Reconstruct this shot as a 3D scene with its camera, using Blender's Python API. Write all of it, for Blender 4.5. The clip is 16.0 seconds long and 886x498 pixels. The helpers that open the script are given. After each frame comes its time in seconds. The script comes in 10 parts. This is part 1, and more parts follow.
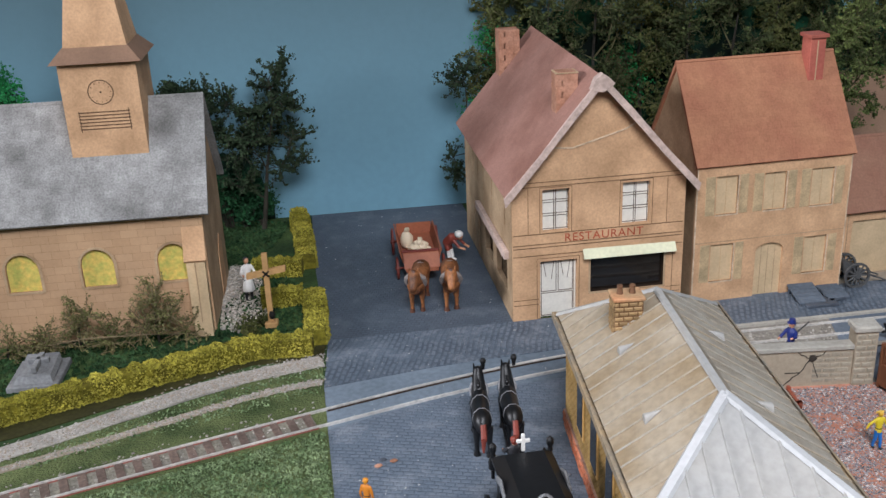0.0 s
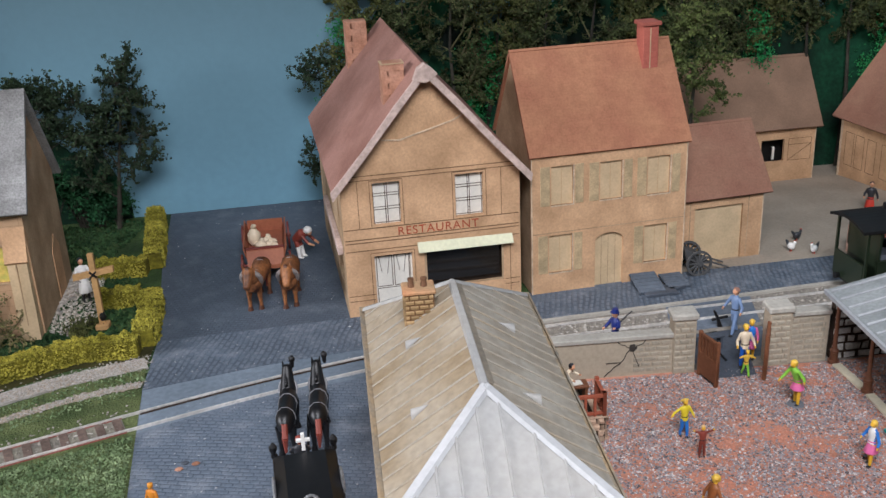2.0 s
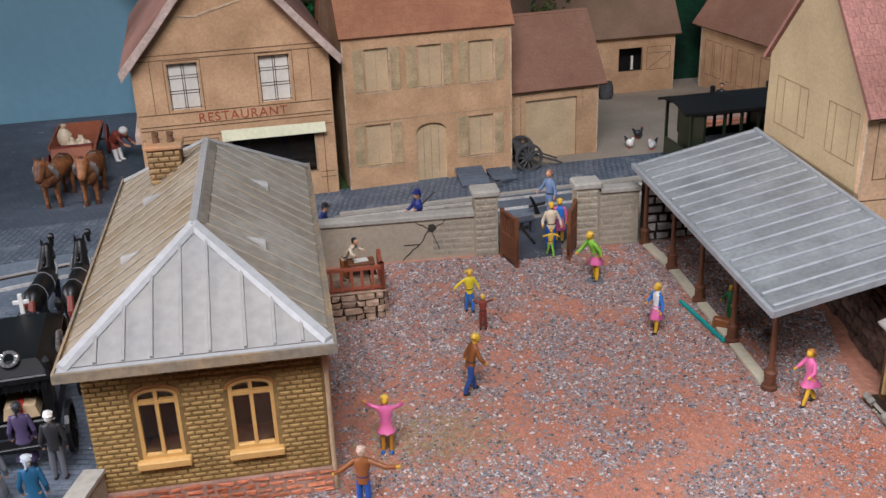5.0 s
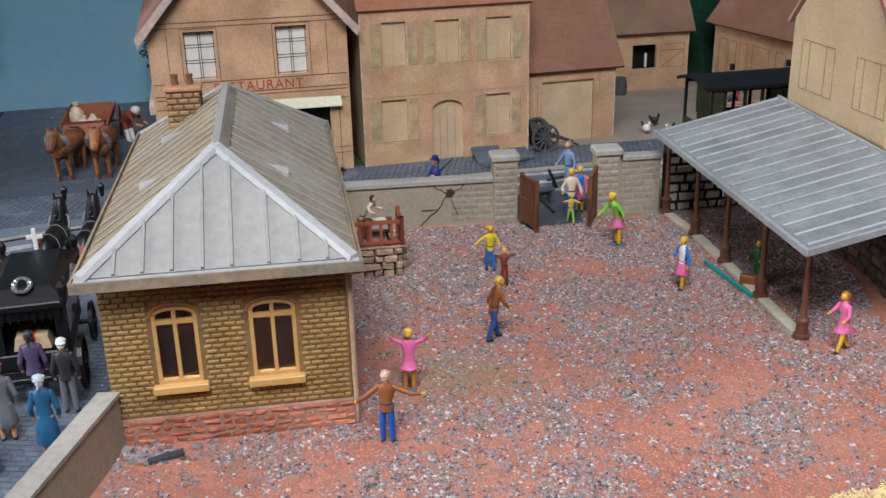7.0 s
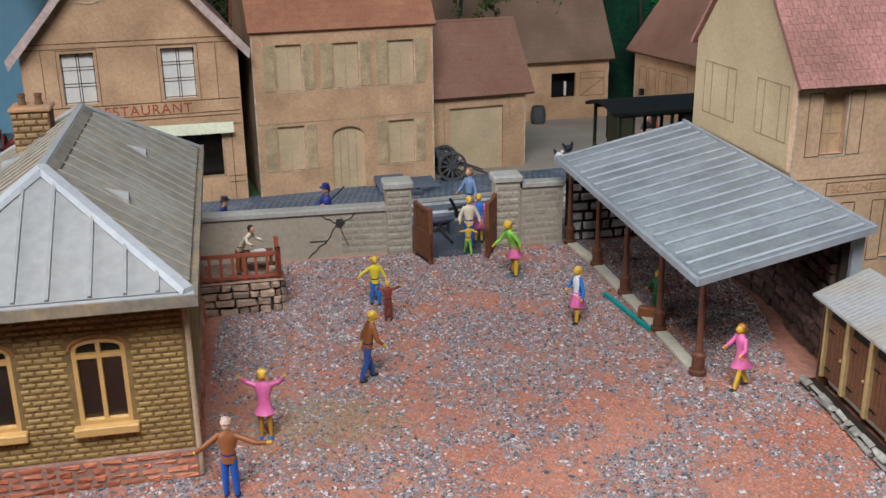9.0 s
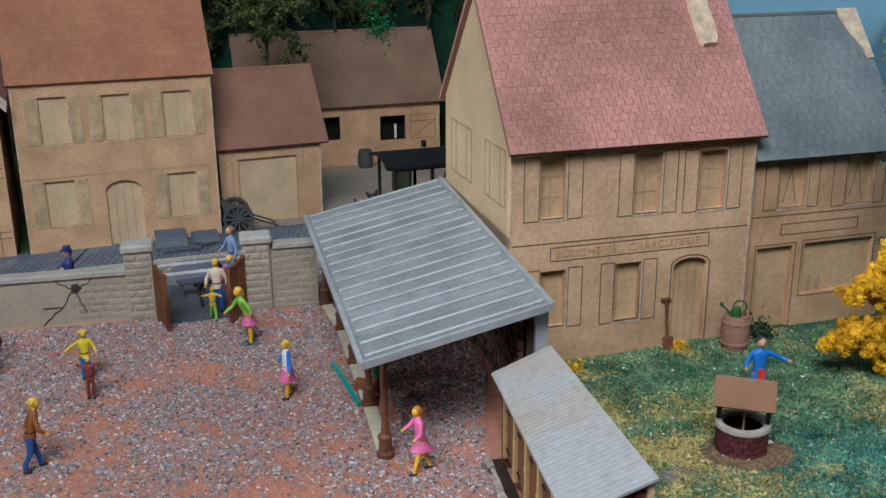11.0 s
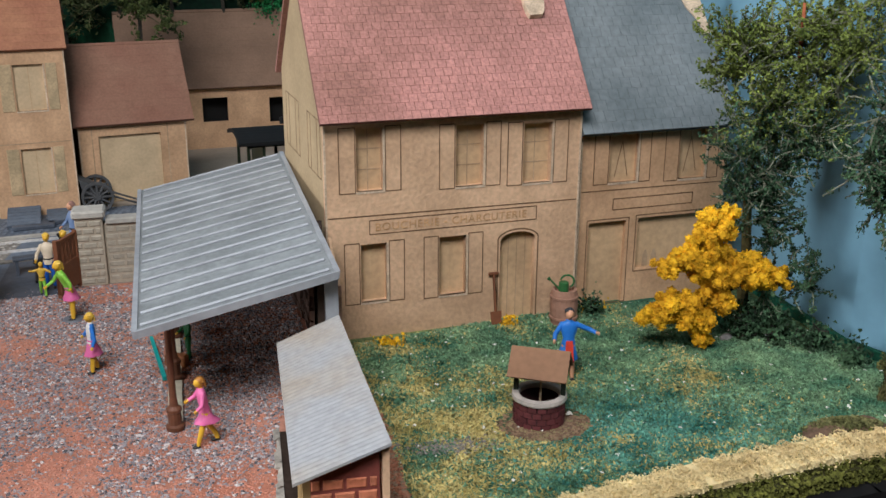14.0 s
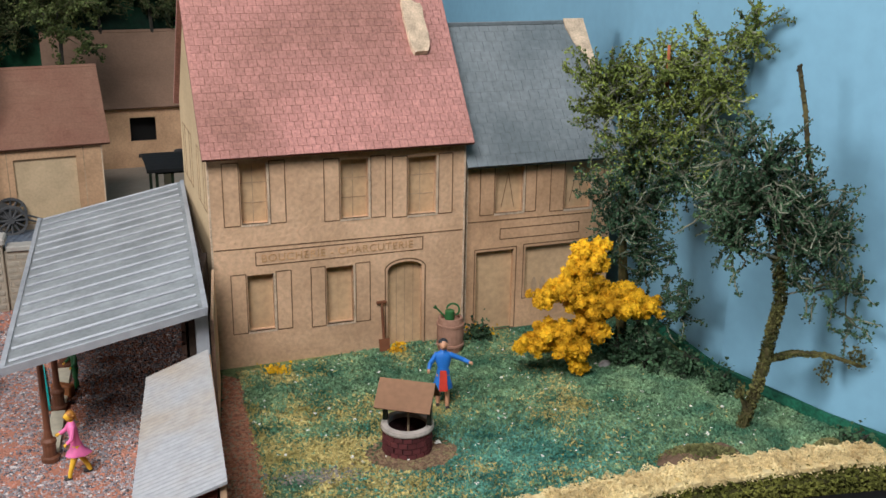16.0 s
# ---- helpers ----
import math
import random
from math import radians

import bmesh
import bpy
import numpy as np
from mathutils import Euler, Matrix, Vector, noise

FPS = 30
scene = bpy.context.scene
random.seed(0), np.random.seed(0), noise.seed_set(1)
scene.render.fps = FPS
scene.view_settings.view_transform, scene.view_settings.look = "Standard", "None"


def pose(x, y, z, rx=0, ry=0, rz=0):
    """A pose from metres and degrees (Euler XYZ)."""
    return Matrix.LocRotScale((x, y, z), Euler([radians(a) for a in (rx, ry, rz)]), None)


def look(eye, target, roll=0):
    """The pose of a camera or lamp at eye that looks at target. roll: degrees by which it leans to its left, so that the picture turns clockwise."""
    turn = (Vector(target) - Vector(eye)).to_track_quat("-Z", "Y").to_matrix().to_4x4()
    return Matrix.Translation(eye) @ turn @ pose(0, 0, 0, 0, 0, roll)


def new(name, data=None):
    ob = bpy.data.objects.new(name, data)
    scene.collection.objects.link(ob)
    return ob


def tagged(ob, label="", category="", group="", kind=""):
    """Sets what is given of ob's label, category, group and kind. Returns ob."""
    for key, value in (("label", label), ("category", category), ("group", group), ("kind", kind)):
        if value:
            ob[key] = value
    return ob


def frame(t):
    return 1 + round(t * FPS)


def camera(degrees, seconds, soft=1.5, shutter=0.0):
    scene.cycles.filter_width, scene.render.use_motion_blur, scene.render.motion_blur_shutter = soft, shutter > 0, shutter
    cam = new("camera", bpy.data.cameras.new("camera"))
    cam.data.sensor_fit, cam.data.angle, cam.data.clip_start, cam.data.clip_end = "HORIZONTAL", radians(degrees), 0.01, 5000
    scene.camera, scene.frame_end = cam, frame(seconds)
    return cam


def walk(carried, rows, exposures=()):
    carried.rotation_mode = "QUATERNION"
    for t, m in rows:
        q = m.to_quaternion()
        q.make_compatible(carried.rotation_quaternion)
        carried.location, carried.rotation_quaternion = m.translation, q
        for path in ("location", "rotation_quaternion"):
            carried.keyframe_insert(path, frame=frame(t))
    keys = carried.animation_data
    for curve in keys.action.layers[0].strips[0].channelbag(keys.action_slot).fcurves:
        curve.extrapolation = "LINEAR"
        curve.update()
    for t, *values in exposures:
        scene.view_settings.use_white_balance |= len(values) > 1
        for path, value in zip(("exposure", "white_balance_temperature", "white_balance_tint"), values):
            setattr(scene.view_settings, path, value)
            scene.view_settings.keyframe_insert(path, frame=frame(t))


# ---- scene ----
# All plan numbers are centimetres of the model; CM turns them into metres.
CM = 0.01
cam = camera(47.15, 16.0)
# seconds, eye x y z (cm), yaw, pitch, roll (degrees)
PATH = [
    (0, 4.078, -0.357, 16.646, 3.020, -21.932, -2.471),
    (0.5, 5.174, -0.142, 16.642, 2.419, -21.954, -2.365),
    (1, 6.323, 0.098, 16.675, 1.771, -21.925, -2.355),
    (1.5, 7.453, 0.233, 16.464, 1.075, -21.976, -2.518),
    (2, 8.494, 0.248, 16.159, 0.410, -22.221, -2.667),
    (2.5, 9.914, 0.515, 15.722, -0.282, -22.492, -2.720),
    (3, 11.620, 0.616, 15.128, -1.290, -22.783, -2.625),
    (3.5, 12.152, 0.414, 14.755, -1.785, -23.188, -2.610),
    (4, 12.615, 0.644, 14.197, -2.013, -23.523, -2.608),
    (4.5, 12.901, 0.814, 13.295, -2.294, -23.671, -2.440),
    (5, 13.149, 0.767, 12.406, -2.599, -23.566, -2.058),
    (7.3, 12.506, 0.425, 10.027, -2.683, -20.817, -1.307),
    (7.5, 12.765, 0.515, 9.977, -2.705, -20.616, -1.262),
    (8, 13.177, 0.744, 9.595, -3.018, -19.998, -1.103),
    (8.5, 13.823, 1.401, 9.366, -4.331, -19.522, -0.830),
    (9, 14.308, 1.914, 9.387, -5.607, -19.173, -0.790),
    (9.5, 15.756, 2.216, 9.716, -6.794, -18.871, -0.741),
    (10, 17.416, 2.445, 10.126, -7.704, -18.374, -0.735),
    (10.2, 17.991, 2.413, 10.118, -7.977, -18.190, -0.764),
    (12.3, 21.400, 2.515, 9.966, -9.877, -17.934, 0.038),
    (12.5, 21.597, 2.432, 9.867, -10.012, -17.997, -0.079),
    (13, 21.940, 2.391, 9.711, -10.354, -18.125, 0.060),
    (13.5, 22.384, 2.214, 9.617, -10.601, -18.258, 0.216),
    (14, 23.040, 2.039, 9.547, -11.000, -18.412, 0.351),
    (14.5, 23.554, 1.773, 9.551, -11.271, -18.458, 0.467),
    (15, 24.162, 1.557, 9.637, -11.674, -18.539, 0.611),
    (15.5, 24.606, 1.349, 9.860, -12.250, -18.466, 0.766),
    (16, 24.945, 1.173, 10.384, -12.687, -18.174, 0.851),
]


def aim(x, y, z, yaw, pitch, roll):
    a, b = radians(yaw), radians(pitch)
    eye = Vector((x, y, z)) * CM
    way = Vector((-math.sin(a) * math.cos(b), math.cos(a) * math.cos(b), math.sin(b)))
    return look(eye, eye + way, roll)


# exposure and white balance drift a little on the way: seconds, stops, kelvin, tint
EXPOSURES = [(0.0, 0.04, 6330, 13), (3.0, 0.0, 6430, 15), (4.0, -0.14, 6470, 16), (5.0, -0.23, 6500, 17), (7.5, -0.2, 6330, 12), (9.0, -0.24, 6180, 10), (10.0, -0.4, 6040, 8), (12.5, -0.34, 6180, 9), (14.0, -0.22, 6450, 12), (15.0, -0.16, 6530, 12), (16.0, -0.08, 6570, 13)]
walk(cam, [(row[0], aim(*row[1:])) for row in PATH], EXPOSURES)

# ---------------------------------------------------------------- light
world = bpy.data.worlds.new("world")
scene.world = world
world.use_nodes = True
world.node_tree.nodes["Background"].inputs[0].default_value = (0.55, 0.62, 0.72, 1)
world.node_tree.nodes["Background"].inputs[1].default_value = 0.004


def area_lamp(name, eye, target, sx, sy, watts, colour):
    lamp = bpy.data.lights.new(name, "AREA")
    lamp.shape, lamp.size, lamp.size_y, lamp.energy, lamp.color = "RECTANGLE", sx, sy, watts, colour
    ob = new(name, lamp)
    ob.matrix_world = look(eye, target)
    return ob


# unseen lamps added above the front, far left and overhead to light the model
area_lamp("key_light", (0.11, -0.13, 0.46), (0.2, 0.2, 0.0), 0.27, 0.2, 4.4, (0.955, 0.985, 1.03))
area_lamp("left_light", (-1.3, -0.12, 0.5), (0.3, 0.2, 0.05), 0.5, 0.4, 19.0, (0.955, 0.985, 1.03))
area_lamp("overhead_light", (0.2, -0.1, 1.15), (0.17, 0.22, 0.0), 1.0, 0.4, 0.2, (1.0, 0.96, 0.94))

# ---------------------------------------------------------------- materials


def mat(name, colour, rough=0.8, var=0.18, grain=900.0, blotch=60.0, bump=0.25, metal=0.0, other=None, mix=0.5, spec=0.3, dist=0.0002,
        coat=0.0, pieces=0.0):
    """A plain surface with variation at two scales: blotches between two colours and a fine grain with relief."""
    m = bpy.data.materials.new(name)
    m.use_nodes = True
    t = m.node_tree
    n, link = t.nodes, t.links.new
    b = n["Principled BSDF"]
    b.inputs["Roughness"].default_value, b.inputs["Metallic"].default_value = rough, metal
    b.inputs["Specular IOR Level"].default_value = spec
    b.inputs["Coat Weight"].default_value = coat
    co = n.new("ShaderNodeNewGeometry")
    big, fine = n.new("ShaderNodeTexNoise"), n.new("ShaderNodeTexNoise")
    big.inputs["Scale"].default_value, big.inputs["Detail"].default_value = blotch, 6.0
    fine.inputs["Scale"].default_value, fine.inputs["Detail"].default_value = grain, 3.0
    link(co.outputs["Position"], big.inputs["Vector"])
    link(co.outputs["Position"], fine.inputs["Vector"])
    c0 = tuple(c * (1 - var) for c in colour)
    c1 = tuple(min(1.0, c * (1 + var)) for c in (other or colour))
    ramp = n.new("ShaderNodeValToRGB")
    ramp.color_ramp.elements[0].position, ramp.color_ramp.elements[1].position = mix - 0.18, mix + 0.18
    ramp.color_ramp.elements[0].color, ramp.color_ramp.elements[1].color = (*c0, 1), (*c1, 1)
    link(big.outputs["Fac"], ramp.inputs["Fac"])
    out = ramp.outputs["Color"]
    mul = n.new("ShaderNodeMix")
    mul.data_type, mul.blend_type = "RGBA", "MULTIPLY"
    mul.inputs["Factor"].default_value = 1.0
    ramp2 = n.new("ShaderNodeValToRGB")
    lo = 1 - 1.2 * var
    ramp2.color_ramp.elements[0].position, ramp2.color_ramp.elements[1].position = 0.3, 0.65
    ramp2.color_ramp.elements[0].color, ramp2.color_ramp.elements[1].color = (lo, lo, lo, 1), (1, 1, 1, 1)
    link(fine.outputs["Fac"], ramp2.inputs["Fac"])
    link(out, mul.inputs["A"])
    link(ramp2.outputs["Color"], mul.inputs["B"])
    out = mul.outputs["Result"]
    if pieces:
        info, hsv, rng = n.new("ShaderNodeObjectInfo"), n.new("ShaderNodeHueSaturation"), n.new("ShaderNodeMapRange")
        geo = n.new("ShaderNodeNewGeometry")
        add, fr = n.new("ShaderNodeMath"), n.new("ShaderNodeMath")
        add.operation, fr.operation = "ADD", "FRACT"
        link(info.outputs["Random"], add.inputs[0])
        link(geo.outputs["Random Per Island"], add.inputs[1])
        link(add.outputs[0], fr.inputs[0])
        rng.inputs["To Min"].default_value, rng.inputs["To Max"].default_value = 1 - pieces, 1 + pieces
        link(fr.outputs[0], rng.inputs["Value"])
        link(rng.outputs["Result"], hsv.inputs["Value"])
        link(out, hsv.inputs["Color"])
        out = hsv.outputs["Color"]
    link(out, b.inputs["Base Color"])
    bm_ = n.new("ShaderNodeBump")
    bm_.inputs["Strength"].default_value, bm_.inputs["Distance"].default_value = bump, dist
    link(fine.outputs["Fac"], bm_.inputs["Height"])
    link(bm_.outputs["Normal"], b.inputs["Normal"])
    return m


def brick_mat(name, c1, c2, mortar, w, h, rough=0.85, gap=0.03, bump=0.6, dist=0.0003, turn=0.0, blotch=40.0, offset=0.5, wear=None):
    """Small setts, bricks or drawn tiles, w by h centimetres, over the object's own X and Y (or X and Z) plane."""
    m = mat(name, c1, rough, 0.15, blotch=blotch)
    t = m.node_tree
    n, link = t.nodes, t.links.new
    b = n["Principled BSDF"]
    co = n.new("ShaderNodeTexCoord")
    mp, br = n.new("ShaderNodeMapping"), n.new("ShaderNodeTexBrick")
    mp.inputs["Rotation"].default_value = (radians(90) if turn == 90 else 0, 0, 0 if turn == 90 else radians(turn))
    mp.inputs["Scale"].default_value = (100, 100, 100)
    link(co.outputs["Object"], mp.inputs["Vector"])
    link(mp.outputs["Vector"], br.inputs["Vector"])
    br.offset = offset
    br.inputs["Scale"].default_value = 1.0
    br.inputs["Brick Width"].default_value, br.inputs["Row Height"].default_value = w, h
    br.inputs["Mortar Size"].default_value, br.inputs["Mortar Smooth"].default_value = gap, 0.4
    br.inputs["Color1"].default_value, br.inputs["Color2"].default_value = (*c1, 1), (*c2, 1)
    br.inputs["Mortar"].default_value = (*mortar, 1)
    old = b.inputs["Base Color"].links[0].from_socket
    mx = n.new("ShaderNodeMix")
    mx.data_type, mx.blend_type = "RGBA", "MIX"
    mx.inputs["Factor"].default_value = 0.6
    if wear:
        pos, wn, wr = n.new("ShaderNodeNewGeometry"), n.new("ShaderNodeTexNoise"), n.new("ShaderNodeValToRGB")
        wn.inputs["Scale"].default_value, wn.inputs["Detail"].default_value = 75.0, 5.0
        wr.color_ramp.elements[0].position, wr.color_ramp.elements[1].position = 0.42, 0.58
        wr.color_ramp.elements[0].color, wr.color_ramp.elements[1].color = (0.12, 0.12, 0.12, 1), (0.8, 0.8, 0.8, 1)
        link(pos.outputs["Position"], wn.inputs["Vector"])
        link(wn.outputs["Fac"], wr.inputs["Fac"])
        link(wr.outputs["Color"], mx.inputs["Factor"])
        # pale scuffs and dust
        sn, sr, sm = n.new("ShaderNodeTexNoise"), n.new("ShaderNodeValToRGB"), n.new("ShaderNodeMix")
        sn.inputs["Scale"].default_value, sn.inputs["Detail"].default_value, sn.inputs["Roughness"].default_value = 120.0, 9.0, 0.75
        sr.color_ramp.elements[0].position, sr.color_ramp.elements[1].position = 0.47, 0.64
        sr.color_ramp.elements[0].color, sr.color_ramp.elements[1].color = (0, 0, 0, 1), (0.75, 0.75, 0.75, 1)
        sm.data_type = "RGBA"
        sm.inputs["A"].default_value, sm.inputs["B"].default_value = (*c1, 1), (*wear, 1)
        link(pos.outputs["Position"], sn.inputs["Vector"])
        link(sn.outputs["Fac"], sr.inputs["Fac"])
        link(sr.outputs["Color"], sm.inputs["Factor"])
        link(old, sm.inputs["A"])
        old = sm.outputs["Result"]
        # setts laid a little out of true
        dn, dv = n.new("ShaderNodeTexNoise"), n.new("ShaderNodeVectorMath")
        dn.inputs["Scale"].default_value = 60.0
        dv.operation = "MULTIPLY_ADD"
        dv.inputs[1].default_value = (0.0026, 0.0022, 0.0)
        link(co.outputs["Object"], dn.inputs["Vector"])
        link(dn.outputs["Color"], dv.inputs[0])
        link(co.outputs["Object"], dv.inputs[2])
        link(dv.outputs["Vector"], mp.inputs["Vector"])
    link(old, mx.inputs["A"])
    link(br.outputs["Color"], mx.inputs["B"])
    link(mx.outputs["Result"], b.inputs["Base Color"])
    inv = n.new("ShaderNodeMath")
    inv.operation = "SUBTRACT"
    inv.inputs[0].default_value = 1.0
    link(br.outputs["Fac"], inv.inputs[1])
    bp = n.new("ShaderNodeBump")
    bp.inputs["Strength"].default_value, bp.inputs["Distance"].default_value = bump, dist
    link(inv.outputs[0], bp.inputs["Height"])
    link(b.inputs["Normal"].links[0].from_socket, bp.inputs["Normal"])
    link(bp.outputs["Normal"], b.inputs["Normal"])
    return m


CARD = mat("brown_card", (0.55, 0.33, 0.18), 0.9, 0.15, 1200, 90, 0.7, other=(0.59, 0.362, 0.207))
CARD_WARM = mat("warm_brown_card", (0.635, 0.40, 0.235), 0.9, 0.16, 1000, 60, 0.9, other=(0.68, 0.44, 0.27))
CARD_PALE = mat("pale_card", (0.60, 0.44, 0.265), 0.9, 0.1, 1200, 120, 0.25)
CARD_PINE = mat("pine_card", (0.58, 0.385, 0.215), 0.85, 0.15, 700, 50, 0.25)
CARD_EDGE = mat("card_edge", (0.64, 0.48, 0.33), 0.95, 0.25, 2500, 300, 0.6)
# duller card tones for side and back walls, bars and drawn lines
CARD_SIDE = mat("yellow_brown_card", (0.46, 0.34, 0.195), 0.9, 0.12, 1200, 40, 0.3, other=(0.49, 0.365, 0.215))
CARD_GREY = mat("grey_brown_card", (0.42, 0.275, 0.155), 0.9, 0.18, 1200, 70, 0.3, other=(0.49, 0.35, 0.22))
INK = mat("dark_ink", (0.10, 0.06, 0.035), 0.8, 0.2, 2000, 400, 0.1)
PENCIL = mat("pencil_line", (0.20, 0.115, 0.06), 0.85, 0.35, 1500, 260, 0.1)
PENCIL_FAINT = mat("faint_pencil_line", (0.31, 0.21, 0.115), 0.85, 0.3, 1500, 260, 0.1)
INK_RED = mat("red_ink", (0.42, 0.09, 0.045), 0.8, 0.2, 2000, 400, 0.1)
INK_OCHRE = mat("ochre_ink", (0.62, 0.36, 0.17), 0.8, 0.25, 2000, 400, 0.1)
SHUTTER = mat("faded_green_shutter", (0.46, 0.35, 0.2), 0.9, 0.2, 1500, 200, 0.3, other=(0.51, 0.365, 0.21))
WHITE = mat("white_paper", (0.75, 0.71, 0.63), 0.8, 0.08, 900, 120, 0.1)
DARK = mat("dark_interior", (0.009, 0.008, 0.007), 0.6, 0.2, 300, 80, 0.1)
BLACK = mat("black_paint", (0.007, 0.007, 0.008), 0.42, 0.25, 800, 60, 0.12, spec=0.4)
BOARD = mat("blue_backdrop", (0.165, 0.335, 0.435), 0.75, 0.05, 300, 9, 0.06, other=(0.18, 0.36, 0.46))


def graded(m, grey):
    """The board's blue turns to grey towards the top of its left half."""
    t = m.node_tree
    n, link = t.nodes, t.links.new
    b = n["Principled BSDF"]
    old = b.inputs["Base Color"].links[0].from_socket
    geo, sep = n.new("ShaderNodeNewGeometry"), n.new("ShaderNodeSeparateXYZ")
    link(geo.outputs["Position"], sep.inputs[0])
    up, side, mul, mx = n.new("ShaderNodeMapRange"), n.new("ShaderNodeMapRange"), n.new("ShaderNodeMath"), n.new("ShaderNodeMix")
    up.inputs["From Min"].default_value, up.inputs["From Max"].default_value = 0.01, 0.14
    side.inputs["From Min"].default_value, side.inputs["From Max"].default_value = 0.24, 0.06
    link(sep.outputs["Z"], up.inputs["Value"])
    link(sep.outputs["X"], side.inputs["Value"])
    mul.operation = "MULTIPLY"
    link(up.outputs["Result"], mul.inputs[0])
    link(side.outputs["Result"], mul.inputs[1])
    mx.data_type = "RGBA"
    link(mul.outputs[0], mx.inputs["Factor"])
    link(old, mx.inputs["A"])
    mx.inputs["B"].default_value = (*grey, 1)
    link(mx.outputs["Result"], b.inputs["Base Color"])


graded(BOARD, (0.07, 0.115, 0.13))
FASCIA = mat("black_fascia", (0.012, 0.011, 0.011), 0.5, 0.3, 500, 40, 0.1)
ROOM = mat("dark_room_shell", (0.07, 0.068, 0.065), 0.9, 0.05, 60, 4, 0.05)
ROOM_FLOOR = mat("room_floor", (0.12, 0.10, 0.085), 0.7, 0.15, 80, 6, 0.1)
ROAD = brick_mat("slate_setts", (0.120, 0.150, 0.192), (0.140, 0.172, 0.216), (0.086, 0.108, 0.142), 0.30, 0.17, 0.6, 0.035, 0.7, 0.0004, turn=8, blotch=30, wear=(0.25, 0.275, 0.31))
ROAD_ROWS = brick_mat("slate_setts_in_rows", (0.112, 0.14, 0.178), (0.142, 0.172, 0.212), (0.065, 0.082, 0.108), 0.34, 0.2, 0.6, 0.05, 1.0, 0.0005, turn=98, blotch=30, wear=(0.27, 0.295, 0.33))
ROAD_FAR = brick_mat("dark_slate_setts", (0.078, 0.098, 0.126), (0.092, 0.114, 0.145), (0.055, 0.07, 0.093), 0.27, 0.16, 0.6, 0.03, 0.6, 0.0004, turn=11, blotch=22, wear=(0.15, 0.17, 0.2))
ROAD_PLAIN = mat("slate_blue_paint", (0.145, 0.185, 0.228), 0.65, 0.2, 500, 25, 0.35, other=(0.18, 0.22, 0.265))
ROAD_DULL = mat("dull_slate_paint", (0.10, 0.122, 0.152), 0.7, 0.2, 600, 40, 0.35, other=(0.125, 0.15, 0.185))
BALLAST = mat("pale_ballast", (0.31, 0.28, 0.24), 0.95, 0.3, 700, 220, 1.0, other=(0.24, 0.215, 0.18), dist=0.0006)
BALLAST_DIRTY = mat("dirty_ballast", (0.30, 0.27, 0.23), 0.95, 0.35, 700, 160, 1.0, other=(0.21, 0.195, 0.15), dist=0.0006)
COURT = mat("sandy_court", (0.36, 0.30, 0.235), 0.95, 0.12, 900, 50, 0.4)
YARD = mat("red_yard", (0.56, 0.215, 0.135), 0.95, 0.22, 500, 38, 0.8, other=(0.47, 0.225, 0.155), dist=0.0006)
GRASS = mat("dark_grass", (0.028, 0.075, 0.022), 0.95, 0.4, 1100, 40, 1.0, other=(0.06, 0.105, 0.03), dist=0.001)
BANK = mat("grass_bank", (0.075, 0.125, 0.035), 0.95, 0.4, 1300, 60, 1.0, other=(0.13, 0.155, 0.06), dist=0.001)
LAWN = mat("blue_green_lawn", (0.05, 0.19, 0.11), 0.95, 0.4, 1000, 26, 1.0, other=(0.22, 0.23, 0.07), dist=0.001)
EARTH = mat("brown_earth", (0.17, 0.105, 0.065), 0.95, 0.3, 900, 120, 0.9, dist=0.0008)

# ---------------------------------------------------------------- builders (centimetres)


def thing(name, x, y, z=0.0, yaw=0.0, label="", category="", group="", kind=""):
    ob = new(name)
    ob.empty_display_size = 0.01
    ob.matrix_world = pose(x * CM, y * CM, z * CM, 0, 0, yaw)
    return tagged(ob, label, category, group, kind)


def part(name, bm, material, parent=None, label="", smooth=False, kind=""):
    me = bpy.data.meshes.new(name)
    bmesh.ops.transform(bm, matrix=Matrix.Diagonal((CM, CM, CM, 1)), verts=bm.verts)
    bm.to_mesh(me)
    bm.free()
    for m in material if isinstance(material, (list, tuple)) else [material]:
        me.materials.append(m)
    if smooth:
        me.shade_smooth()
        me.set_sharp_from_angle(angle=radians(48))
    ob = new(name, me)
    ob.parent = parent
    return tagged(ob, label, kind=kind)


def solo(name, bm, material, x, y, z=0.0, yaw=0.0, label="", category="", group="", kind="", smooth=False):
    ob = part(name, bm, material, None, smooth=smooth)
    ob.matrix_world = pose(x * CM, y * CM, z * CM, 0, 0, yaw)
    return tagged(ob, label, category, group, kind)


def box(bm, x0, y0, z0, x1, y1, z1, bev=0.0, mi=0):
    v = [bm.verts.new((x, y, z)) for z in (z0, z1) for y in (y0, y1) for x in (x0, x1)]
    fs = [bm.faces.new([v[i] for i in q]) for q in ((0, 2, 3, 1), (4, 5, 7, 6), (0, 1, 5, 4), (2, 6, 7, 3), (0, 4, 6, 2), (1, 3, 7, 5))]
    if bev:
        es = {e for f in fs for e in f.edges}
        fs = [f for f in bmesh.ops.bevel(bm, geom=list(es), offset=bev, segments=1, affect="EDGES")["faces"]]
    for f in fs:
        if f.is_valid:
            f.material_index = mi
    return v


